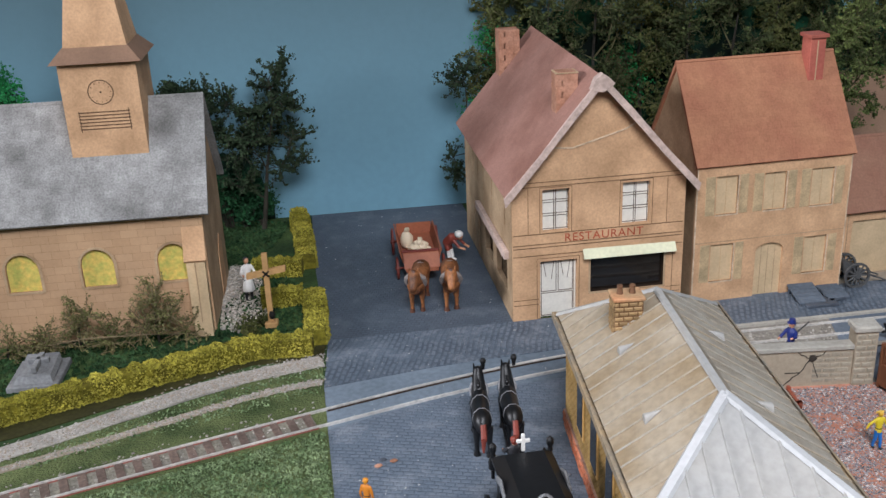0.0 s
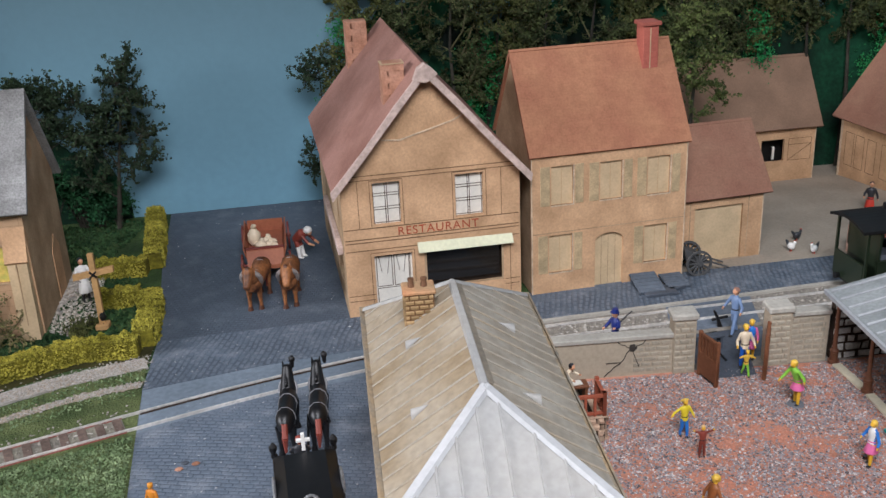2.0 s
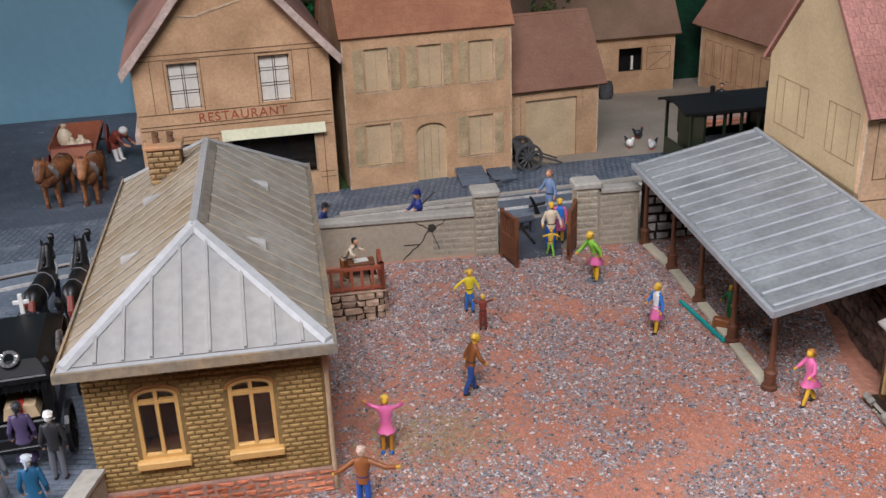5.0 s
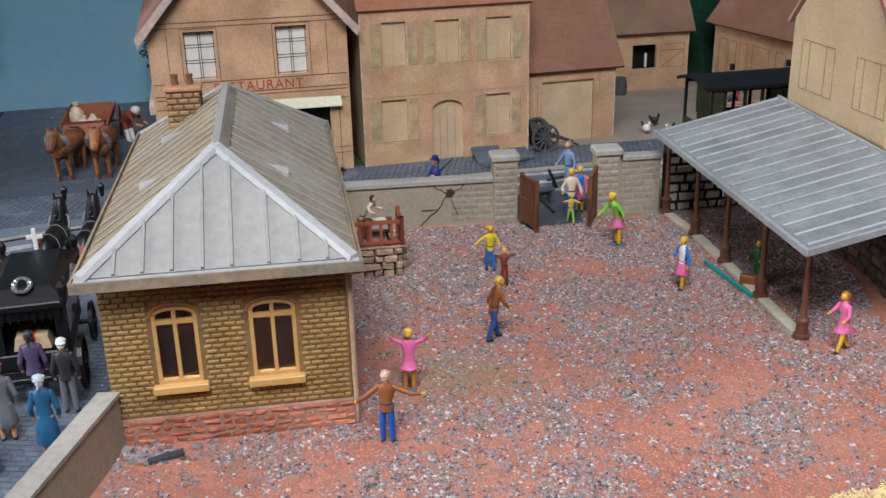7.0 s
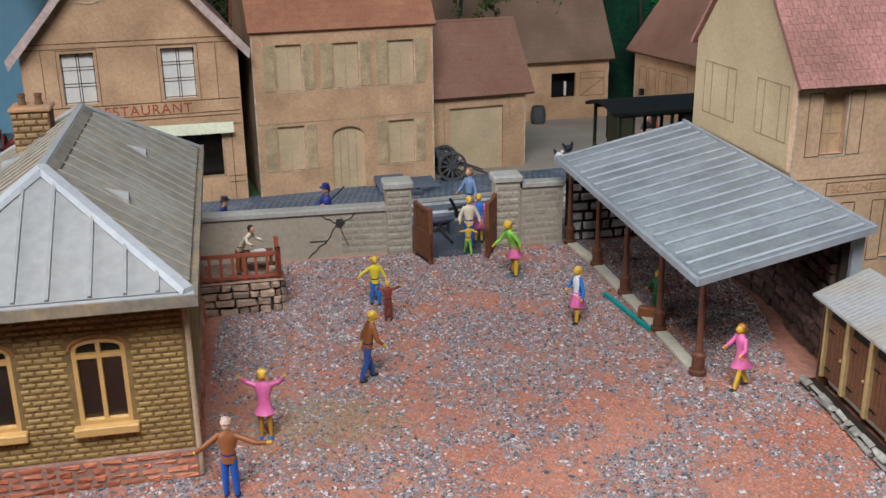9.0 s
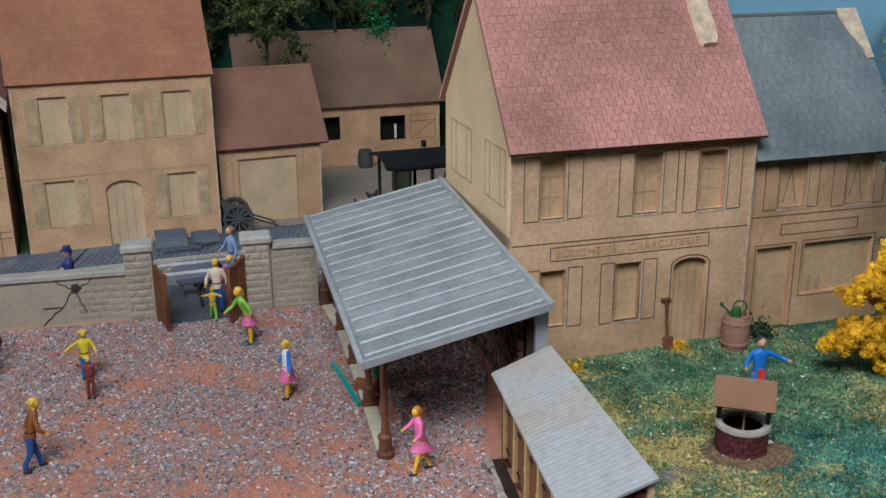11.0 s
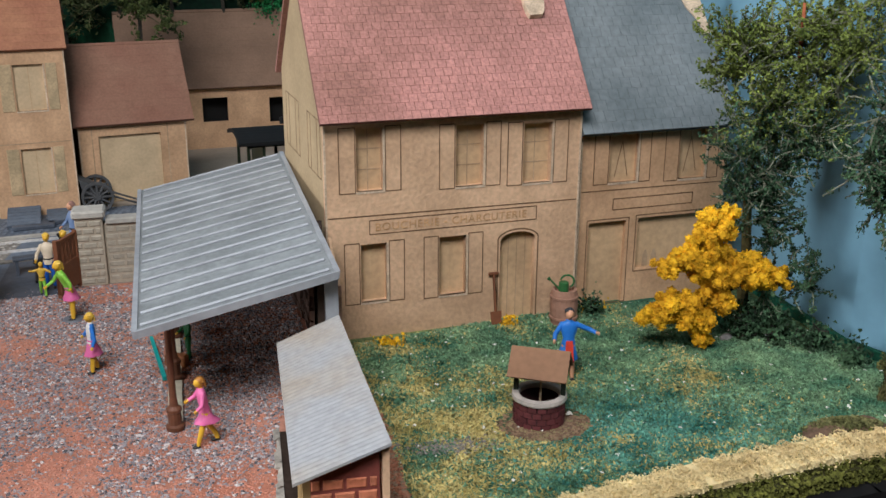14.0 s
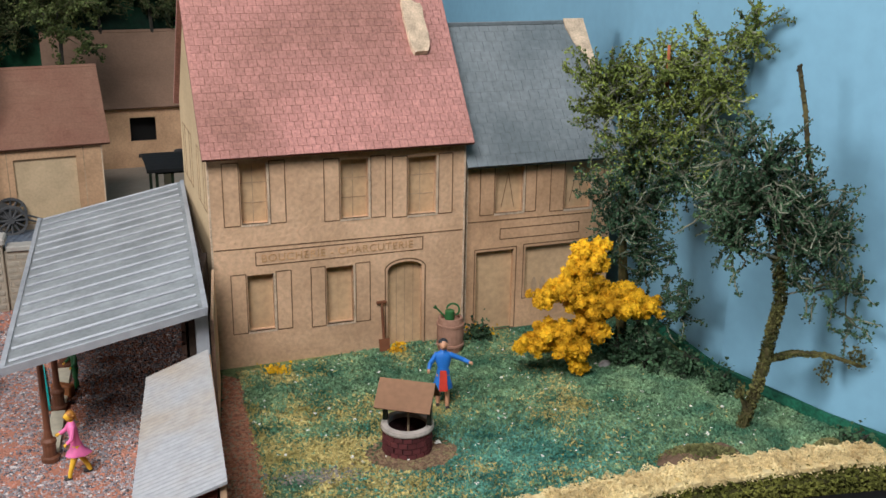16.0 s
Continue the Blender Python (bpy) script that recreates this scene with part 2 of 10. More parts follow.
def prism(bm, pts, way, mi=0):
    """A flat outline of points, pushed along way."""
    way = Vector(way)
    a = [bm.verts.new(p) for p in pts]
    b = [bm.verts.new(Vector(p) + way) for p in pts]
    fs = [bm.faces.new(a), bm.faces.new(b[::-1])]
    for i in range(len(a)):
        j = (i + 1) % len(a)
        fs.append(bm.faces.new((a[j], a[i], b[i], b[j])))
    for f in fs:
        f.material_index = mi
    bmesh.ops.recalc_face_normals(bm, faces=fs)
    return fs


def tube(bm, p0, p1, r0, r1=None, n=8, mi=0):
    p0, p1 = Vector(p0), Vector(p1)
    r1 = r0 if r1 is None else r1
    d = (p1 - p0).normalized()
    a = d.orthogonal().normalized()
    b = d.cross(a)
    rings = []
    for p, r in ((p0, r0), (p1, r1)):
        rings.append([bm.verts.new(p + r * (math.cos(2 * math.pi * k / n) * a + math.sin(2 * math.pi * k / n) * b)) for k in range(n)])
    fs = [bm.faces.new((rings[0][k], rings[0][(k + 1) % n], rings[1][(k + 1) % n], rings[1][k])) for k in range(n)]
    fs += [bm.faces.new(rings[0][::-1]), bm.faces.new(rings[1])]
    for f in fs:
        f.material_index = mi
    return fs


def lathe(bm, prof, n=16, c=(0, 0), mi=0, closed=True):
    """A profile of (radius, height) turned round the upright through c."""
    rings = [[bm.verts.new((c[0] + r * math.cos(2 * math.pi * k / n), c[1] + r * math.sin(2 * math.pi * k / n), z)) for k in range(n)] for r, z in prof]
    for a, b in zip(rings, rings[1:]):
        for k in range(n):
            bm.faces.new((a[k], a[(k + 1) % n], b[(k + 1) % n], b[k])).material_index = mi
    if closed:
        bm.faces.new(rings[0][::-1]).material_index = mi
        bm.faces.new(rings[-1]).material_index = mi


def ball(bm, c, r, s=(1, 1, 1), mi=0, n=8):
    m = Matrix.Translation(c) @ Matrix.Diagonal((r * s[0], r * s[1], r * s[2], 1))
    got = bmesh.ops.create_uvsphere(bm, u_segments=n, v_segments=max(4, n // 2 + 1), radius=1, matrix=m)
    for f in {f for v in got["verts"] for f in v.link_faces}:
        f.material_index = mi


def pierced(bm, w, h, holes, y0, y1):
    """An upright wall w by h with rectangular openings (x0, z0, x1, z1), from y0 to y1."""
    xs = sorted({0.0, w, *(v for o in holes for v in (o[0], o[2]))})
    zs = sorted({0.0, h, *(v for o in holes for v in (o[1], o[3]))})

    def solid(i, k):
        if not (0 <= i < len(xs) - 1 and 0 <= k < len(zs) - 1):
            return False
        x, z = (xs[i] + xs[i + 1]) / 2, (zs[k] + zs[k + 1]) / 2
        return not any(a < x < c and b < z < d for a, b, c, d in holes)

    at = {}

    def v(x, y, z):
        key = (round(x, 4), round(y, 4), round(z, 4))
        if key not in at:
            at[key] = bm.verts.new(key)
        return at[key]

    for i in range(len(xs) - 1):
        for k in range(len(zs) - 1):
            if not solid(i, k):
                continue
            a, c, b, d = xs[i], xs[i + 1], zs[k], zs[k + 1]
            bm.faces.new((v(a, y0, b), v(c, y0, b), v(c, y0, d), v(a, y0, d)))
            bm.faces.new((v(a, y1, b), v(a, y1, d), v(c, y1, d), v(c, y1, b)))
            if not solid(i - 1, k):
                bm.faces.new((v(a, y0, b), v(a, y0, d), v(a, y1, d), v(a, y1, b)))
            if not solid(i + 1, k):
                bm.faces.new((v(c, y0, b), v(c, y1, b), v(c, y1, d), v(c, y0, d)))
            if not solid(i, k - 1):
                bm.faces.new((v(a, y0, b), v(a, y1, b), v(c, y1, b), v(c, y0, b)))
            if not solid(i, k + 1):
                bm.faces.new((v(a, y0, d), v(c, y0, d), v(c, y1, d), v(a, y1, d)))


def spandrels(bm, x0, x1, z0, z1, y0, y1, n=8):
    """Fills the upper corners of an opening whose head is an arch from z0 up to z1."""
    c = (x0 + x1) / 2
    arc = [(c + (x1 - x0) / 2 * math.cos(math.pi * k / n), z0 + (z1 - z0) * math.sin(math.pi * k / n)) for k in range(n + 1)]
    for side, pts in ((x1, arc[: n // 2 + 1]), (x0, arc[n // 2:])):
        for (xa, za), (xb, zb) in zip(pts, pts[1:]):
            prism(bm, [(xa, y0, za), (xb, y0, zb), (xb, y0, z1 + 0.001), (xa, y0, z1 + 0.001)], (0, y1 - y0, 0))


def line(bm, a, b, w=0.022, y=0.0, proud=0.008):
    """A drawn line on a wall's face (x, z to x, z)."""
    a, b = Vector((a[0], 0, a[1])), Vector((b[0], 0, b[1]))
    d = (b - a).normalized()
    s = Vector((-d.z, 0, d.x)) * w / 2
    prism(bm, [tuple(p + Vector((0, y, 0))) for p in (a - s, b - s, b + s, a + s)], (0, -proud, 0))


def outline(bm, x0, z0, x1, z1, w=0.022, y=0.0):
    for a, b in (((x0, z0), (x1, z0)), ((x1, z0), (x1, z1)), ((x1, z1), (x0, z1)), ((x0, z1), (x0, z0))):
        line(bm, a, b, w, y)


def lettering(name, text, size, x, z, y, parent, material, squeeze=1.0, turn=0.0):
    cu = bpy.data.curves.new(name, "FONT")
    cu.body, cu.size, cu.extrude, cu.align_x = text, size * CM, 0.004 * CM, "LEFT"
    cu.space_character = 1.12
    tmp = new(name, cu)
    me = bpy.data.meshes.new_from_object(tmp.evaluated_get(bpy.context.evaluated_depsgraph_get()))
    bpy.data.objects.remove(tmp)
    me.materials.append(material)
    ob = new(name, me)
    ob.parent = parent
    ob.matrix_basis = pose(x * CM, y * CM, z * CM, 90, 0, 0) @ Matrix.Diagonal((squeeze, 1, 1, 1)) @ pose(0, 0, 0, 0, 0, turn)
    return ob


def slab(bm, pts, thick):
    """A sloping plate: its upper outline, and its thickness down along the normal."""
    p = [Vector(q) for q in pts]
    nrm = (p[1] - p[0]).cross(p[2] - p[0]).normalized()
    if nrm.z < 0:
        nrm = -nrm
    prism(bm, pts, -nrm * thick)


def B():
    return bmesh.new()


def sheet(name, pts, z, material, label, thick=0.12, category="ground", cuts=0, rough=0.0):
    bm = B()
    top = [bm.verts.new((x, y, z)) for x, y in pts]
    low = [bm.verts.new((x, y, z - thick)) for x, y in pts]
    f = bm.faces.new(top)
    bm.faces.new(low[::-1])
    for i in range(len(pts)):
        j = (i + 1) % len(pts)
        bm.faces.new((top[i], low[i], low[j], top[j]))
    bmesh.ops.recalc_face_normals(bm, faces=bm.faces)
    ob = part(name, bm, material)
    return tagged(ob, label, category, kind="structure")


# ---------------------------------------------------------------- the setting
BACK = [(-34.0, 41.0), (-4.66, 45.85), (2.1, 46.95), (20.0, 49.9), (33.5, 52.0), (35.6, 50.0), (35.9, 27.0), (36.4, 21.5), (37.6, 18.7), (39.3, 15.9)]
FRONT = [(39.3, 15.9), (33.4, 16.05), (30.2, 15.65), (26.8, 14.8), (17.6, 12.4), (-34.0, 11.0)]
sheet("ground", BACK[:3] + [(12.0, 48.5), (12.3, 35.2), (18.0, 36.4), (35.9, 39.2)] + BACK[6:] + FRONT[1:], -0.05, GRASS, "dark green flocked baseboard of the model", 1.2, "ground")
bm = B()
for (x0, y0), (x1, y1) in zip(FRONT, FRONT[1:]):
    d = Vector((x1 - x0, y1 - y0, 0)).normalized()
    nrm = Vector((-d.y, d.x, 0))
    nrm = nrm if nrm.y < 0 else -nrm
    prism(bm, [(x0, y0, 0.06), (x1, y1, 0.06), (x1, y1, -9), (x0, y0, -9)], nrm * 0.4)
tagged(part("fascia", bm, FASCIA), "black painted front edge of the layout", "trim", kind="structure")
bm = B()
rings = []
for i, (x, y) in enumerate(BACK):
    a, b = Vector(BACK[max(i - 1, 0)]), Vector(BACK[min(i + 1, len(BACK) - 1)])
    d = (b - a).normalized()
    ox, oy = -d.y * 0.5, d.x * 0.5
    rings.append([bm.verts.new(v) for v in ((x, y, -1), (x, y, 24), (x + ox, y + oy, 24), (x + ox, y + oy, -1))])
for r0_, r1_ in zip(rings, rings[1:]):
    for k in range(4):
        bm.faces.new((r0_[k], r1_[k], r1_[(k + 1) % 4], r0_[(k + 1) % 4]))
bm.faces.new(rings[0])
bm.faces.new(rings[-1][::-1])
bmesh.ops.recalc_face_normals(bm, faces=bm.faces)
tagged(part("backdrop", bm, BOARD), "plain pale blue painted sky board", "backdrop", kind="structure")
# dark green woodland brushed onto the sky board behind the houses, with a ragged upper edge
WOODPAINT = mat("painted_woodland", (0.003, 0.012, 0.008), 0.85, 0.35, 500, 42, 0.15, other=(0.005, 0.055, 0.024), mix=0.52)


def painted(name, x0, x1, top, drop, label):
    bm = B()
    cols = []
    k = int((x1 - x0) / 0.16)
    for i in range(k + 1):
        x = x0 + (x1 - x0) * i / k
        near = [(a, b) for a, b in zip(BACK, BACK[1:]) if a[0] <= x <= b[0]][0]
        y = near[0][1] + (near[1][1] - near[0][1]) * (x - near[0][0]) / (near[1][0] - near[0][0])
        edge = min(1.0, (x - x0) / 1.6 + 0.25, (x1 - x) / 1.2 + 0.25)
        z = (top + drop * noise.noise(Vector((x * 0.5, 1.7, 0))) + 0.5 * noise.noise(Vector((x * 2.3, 4.2, 0))) + 0.3 * noise.noise(Vector((x * 7.0, 9.0, 0)))) * edge
        cols.append([bm.verts.new((x, y - 0.06, -0.95)), bm.verts.new((x, y - 0.06, z)), bm.verts.new((x, y - 0.02, z)), bm.verts.new((x, y - 0.02, -0.95))])
    for a, b in zip(cols, cols[1:]):
        for j in range(4):
            bm.faces.new((a[j], b[j], b[(j + 1) % 4], a[(j + 1) % 4]))
    bm.faces.new(cols[0])
    bm.faces.new(cols[-1][::-1])
    bmesh.ops.recalc_face_normals(bm, faces=bm.faces)
    return tagged(part(name, bm, WOODPAINT), label, "backdrop", kind="structure")


painted("backdrop_painting", 3.3, 33.4, 9.4, 2.6, "dark green woodland painted on the sky board")
painted("backdrop_painting", -19.0, -6.4, 3.4, 1.2, "dark green shrubs painted on the sky board by the church")

# unseen room added round the layout, its walls darkened to cut bounced light
bm = B()
box(bm, -180, -200, -90, 220, 160, -88)
tagged(part("floor", bm, ROOM_FLOOR), "plain brown floor of the room", "floor", kind="structure")
for nm, b in (("wall_north", (-182, 160, -90, 222, 164, 200)), ("wall_south", (-182, -204, -90, 222, -200, 200)),
              ("wall_west", (-184, -200, -90, -180, 160, 200)), ("wall_east", (220, -200, -90, 224, 160, 200)), ("ceiling", (-184, -204, 200, 224, 164, 204))):
    bm = B()
    box(bm, *b)
    tagged(part(nm, bm, ROOM), "unseen dark grey " + nm.split("_")[0], nm.split("_")[0], kind="structure")

# ground areas
sheet("road", [(-4.66, 45.7), (2.6, 46.9), (5.3, 33.6), (-1.95, 32.3), (-3.4, 38.8)], 0.0, ROAD_FAR, "dark slate blue road of fine setts", category="road")
sheet("pavement", [(-1.95, 32.3), (5.3, 33.62), (12.3, 35.2), (18, 36.4), (36, 39.2), (36, 36.9), (24, 34.9), (18.4, 33.8), (11.0, 32.4), (6.2, 31.3), (2.0, 30.2), (-1.6, 28.9)],
      0.02, ROAD_ROWS, "dark slate pavement of setts laid in rows", category="pavement")
sheet("tramway", [(-1.6, 28.9), (2.0, 30.2), (6.2, 31.3), (11.0, 32.4), (11.0, 29.3), (6.2, 29.3), (2.0, 28.0), (-1.1, 26.3)], -0.01, ROAD_PLAIN,
      "slate blue roadway along the tram rails", category="road")
sheet("forecourt", [(-1.1, 26.3), (2.0, 28.0), (6.2, 29.3), (11.0, 29.3), (11.0, 28.4), (8.0, 24.0), (7.3, 17.3), (6.4, 14.0), (6.2, 12.3), (0.6, 12.2), (-0.42, 22.8)], -0.005, ROAD,
      "dark slate forecourt of worn setts", category="road")
sheet("trackbed", [(11.0, 32.4), (18.4, 33.8), (24, 34.9), (36, 36.9), (36, 32.0), (24.2, 29.7), (21, 28.9), (11.0, 28.4)], 0.005, BALLAST, "pale grey ballast along the tram rails", category="trackbed")
sheet("crossing", [(15.7, 29.0), (18.9, 29.5), (19.4, 33.95), (16.2, 33.35)], 0.015, ROAD_DULL, "slate crossing behind the yard gate", category="road")
# the farm court falls away a little towards the back
COURT_ROWS = [((12.3, 35.2), (18, 36.4), (35.9, 39.2), 0.01), ((12.25, 38.0), (17.9, 39.0), (35.85, 41.6), 0.0), ((12.0, 48.5), (20.0, 49.85), (35.6, 52.0), -0.75)]
bm = B()
court_rows = [[bm.verts.new((p[0], p[1], row[3] - d)) for p in row[:3] for d in (0.0, 0.4)] for row in COURT_ROWS]
for a, b in zip(court_rows, court_rows[1:]):
    for k in (0, 2):
        bm.faces.new((a[k], a[k + 2], b[k + 2], b[k]))
        bm.faces.new((a[k + 1], b[k + 1], b[k + 3], a[k + 3]))
bmesh.ops.recalc_face_normals(bm, faces=bm.faces)
tagged(part("court", bm, COURT), "sandy beige farm court sloping gently to the back", "ground", kind="structure")
sheet("yard", [(7.3, 17.3), (8.0, 24.0), (11.0, 28.4), (21, 28.9), (24.2, 29.7), (24.4, 23.9), (24.75, 19.5), (24.6, 14.25), (17.6, 12.45), (6.2, 12.3), (6.4, 14.0)], 0.0, YARD,
      "brick-red school yard strewn with grey gravel", category="ground")
sheet("lawn", [(24.4, 23.9), (24.75, 19.5), (24.6, 14.3), (26.8, 14.85), (30.2, 15.7), (33.4, 16.1), (39.2, 15.95), (37.55, 18.7), (36.35, 21.5), (35.85, 27.0), (30, 28), (24.4, 27)],
      0.0, LAWN, "blue-green flocked lawn with straw patches", category="ground")
sheet("bank", [(-34, 11.05), (0.6, 12.2), (-0.42, 22.8), (-1.1, 26.3), (-1.6, 28.9), (-1.95, 30.9), (-10.7, 24.9), (-34, 10.9)], 0.0, BANK,
      "light green grass bank beside the rails", category="ground")

# ---------------------------------------------------------------- the buildings


def turned(a, b):
    return math.degrees(math.atan2(b[1] - a[1], b[0] - a[0]))


ROOF_BROWN = mat("brown_red_roof", (0.29, 0.14, 0.105), 0.9, 0.14, 1300, 45, 0.5, other=(0.32, 0.17, 0.135), pieces=0.05)
ROOF_ORANGE = mat("orange_tiles", (0.40, 0.165, 0.095), 0.9, 0.16, 1300, 70, 0.4, other=(0.34, 0.155, 0.085), pieces=0.06)
ROOF_RUST = mat("rust_brown_roof", (0.32, 0.15, 0.10), 0.9, 0.14, 1300, 60, 0.35, other=(0.275, 0.145, 0.095), pieces=0.04)
ROOF_PINK = mat("pink_tiles", (0.37, 0.185, 0.132), 0.9, 0.26, 1500, 28, 0.8, other=(0.45, 0.21, 0.175), mix=0.42, pieces=0.08)
ROOF_PINK_JOINT = mat("pink_tile_joint", (0.235, 0.108, 0.082), 0.9, 0.15, 900, 42, 0.3)
ROOF_TAN = mat("tan_roof", (0.24, 0.145, 0.095), 0.9, 0.12, 1200, 70, 0.3)
ROOF_GREY_JOINT = mat("grey_slate_joint", (0.115, 0.13, 0.13), 0.9, 0.2, 900, 60, 0.3)
ROOF_GREY = mat("grey_slate_roof", (0.185, 0.215, 0.22), 0.9, 0.16, 700, 45, 0.4, other=(0.215, 0.235, 0.235), pieces=0.03)
ROOF_CHURCH = mat("church_grey_roof", (0.262, 0.255, 0.244), 0.95, 0.3, 1500, 75, 0.9, other=(0.285, 0.28, 0.272), mix=0.45, pieces=0.1)
BARGE = mat("pinkish_bargeboard", (0.56, 0.42, 0.36), 0.9, 0.2, 800, 150, 0.4)
CHIMNEY_RED = mat("red_chimney", (0.36, 0.10, 0.07), 0.85, 0.15, 1200, 100, 0.4, pieces=0.12)
CHIMNEY_BRICK = mat("orange_chimney_brick", (0.40, 0.18, 0.105), 0.9, 0.2, 1200, 100, 0.4, other=(0.46, 0.25, 0.17), pieces=0.1)
GLASS = mat("shop_glass", (0.011, 0.009, 0.008), 0.08, 0.1, 100, 30, 0.0, spec=0.6)
GLASS_CLEAR = mat("window_glass", (0.9, 0.92, 0.9), 0.05, 0.02, 100, 30, 0.0, spec=0.5)
GLASS_CLEAR.node_tree.nodes["Principled BSDF"].inputs["Transmission Weight"].default_value = 1.0
GLAZED_YELLOW = mat("yellow_glass", (0.66, 0.64, 0.16), 0.6, 0.2, 900, 420, 0.2, other=(0.70, 0.50, 0.13))


def small_bricks(name, parent, x0, z0, x1, z1, y, rows, cols, material, proud=0.02, gap=0.03, axis="front"):
    """A face of separate bricks laid in bond on the front (y) or left side (x) of a block."""
    bw, bh = (x1 - x0) / cols, (z1 - z0) / rows
    bm = B()
    box(bm, 0, 0, 0, bw - gap, proud, bh - gap)
    me = bpy.data.meshes.new(name)
    bmesh.ops.transform(bm, matrix=Matrix.Diagonal((CM, CM, CM, 1)), verts=bm.verts)
    bm.to_mesh(me)
    bm.free()
    me.materials.append(material)
    for r in range(rows):
        for c in range(cols):
            ob = new(name, me)
            ob.parent = parent
            sh = (0.25 if r % 2 else -0.25) * bw
            u = min(max(x0 + c * bw + sh, x0), x1 - bw + gap)
            p = (u, y - proud, z0 + r * bh) if axis == "front" else (y - proud, u + bw - gap, z0 + r * bh)
            ob.matrix_basis = pose(*(v * CM for v in p), 0, 0, 0 if axis == "front" else -90)


def tiles(name, parent, o, u, v, rows, cols, material, keep, thick=0.03, gap=0.03):
    """Roof tiles over the slope from o along u (level) and v (up the slope): the lowest keep as single parts, the rest joined."""
    o, u, v = Vector(o), Vector(u), Vector(v)
    tw, th = u.length / cols, v.length / rows
    eu, ev = u.normalized(), v.normalized()
    en = eu.cross(ev)
    en = en if en.z > 0 else -en
    rot = Matrix((eu, ev, en)).transposed().to_4x4()

    def one(bm, m=None):
        vs = box(bm, 0, 0, 0, tw - gap, th * 1.02, thick * 0.35)
        for k in (4, 5):
            vs[k].co.z = thick
        if m is not None:
            bmesh.ops.transform(bm, matrix=m, verts=vs)

    bm = B()
    one(bm)
    me = bpy.data.meshes.new(name)
    bmesh.ops.transform(bm, matrix=Matrix.Diagonal((CM, CM, CM, 1)), verts=bm.verts)
    bm.to_mesh(me)
    bm.free()
    me.materials.append(material)
    rest, made = B(), 0
    rnd = random.Random(len(name) + rows)
    for r in range(rows):
        for c in range(cols):
            sh = (0.5 if r % 2 else 0.0) * tw
            half = r % 2 == 1 and c == cols - 1
            at = o + eu * (c * tw + sh) + ev * (r * th) + en * rnd.uniform(0, 0.25 * thick)
            m = Matrix.Translation(at) @ rot @ pose(0, 0, 0, 0, 0, rnd.uniform(-0.5, 0.5)) @ Matrix.Diagonal((0.5 if half else 1.0, 1, 1, 1))
            if r % 2 == 1 and c == 0:
                one(rest, Matrix.Translation(o + ev * (r * th)) @ rot @ Matrix.Diagonal((0.5, 1, 1, 1)))
            if made < keep:
                ob = new(name, me)
                ob.parent = parent
                ob.matrix_basis = Matrix.Translation(m.translation * CM) @ m.to_3x3().to_4x4()
                made += 1
            else:
                one(rest, m)
    if len(rest.verts):
        part("upper_tiles", rest, material, parent, kind="stuff")
    else:
        rest.free()


def chimney_block(parent, x0, y0, z0, x1, y1, z1, material, cap=True, rows=5):
    bm = B()
    box(bm, x0, y0, z0, x1, y1, z1, 0.02)
    ch = part("chimney", bm, material, parent)
    if cap:
        bm = B()
        box(bm, x0 - 0.08, y0 - 0.08, z1 - 0.02, x1 + 0.08, y1 + 0.08, z1 + 0.12, 0.02)
        part("chimney_cap", bm, material, ch)
    return ch


def bars(name, rows, material, parent, y, w=0.02, proud=0.008):
    """Each drawn or glued bar (x, z to x, z) as a part of its own."""
    for a, b in rows:
        bm = B()
        line(bm, a, b, w, y, proud)
        part(name, bm, material, parent)


def stroke(name, material, parent, *args):
    bm = B()
    line(bm, *args)
    part(name, bm, material, parent)


def frame_stroke(name, material, parent, *args):
    bm = B()
    outline(bm, *args)
    part(name, bm, material, parent)


def shutter_window(parent, x0, z0, x1, z1, sl, sr, green=False, bars_=True, recess=0.16, ymat=None):
    """A cut-out window with drawn shutters: pane behind the wall, glazing bars, card edges and the two shutters."""
    w = thing("window", 0, 0)
    w.parent = parent
    w.matrix_basis = Matrix()
    bm = B()
    box(bm, x0 - 0.1, recess, z0 - 0.1, x1 + 0.1, recess + 0.05, z1 + 0.1)
    part("pane", bm, ymat or CARD_PALE, w)
    c = (x0 + x1) / 2
    bm_ = CARD_GREY if bars_ else CARD_PINE
    bars("glazing_bar", [((c, z0), (c, z1))], bm_, w, recess)
    if bars_:
        bars("glazing_bar", [((x0, z0 + f * (z1 - z0)), (x1, z0 + f * (z1 - z0))) for f in (0.33, 0.66)], bm_, w, recess, 0.018, 0.01)
    bm = B()
    box(bm, x0 - 0.02, -0.012, z0 - 0.05, x1 + 0.05, recess * 0.4, z0)
    part("sill", bm, CARD_EDGE, w)
    bm = B()
    box(bm, x1, -0.010, z0, x1 + 0.05, recess * 0.4, z1)
    part("cut_edge", bm, CARD_EDGE, w)
    for a, b in ((sl, x0 - 0.03), (x1 + 0.06, sr)):
        bm = B()
        if green:
            box(bm, a + 0.02, -0.02, z0 + 0.0, b - 0.02, 0.002, z1 + 0.02, 0.01)
            part("shutter", bm, SHUTTER, w)
        else:
            outline(bm, a, z0 - 0.02, b, z1 + 0.04)
            part("shutter", bm, PENCIL, w)
    return w


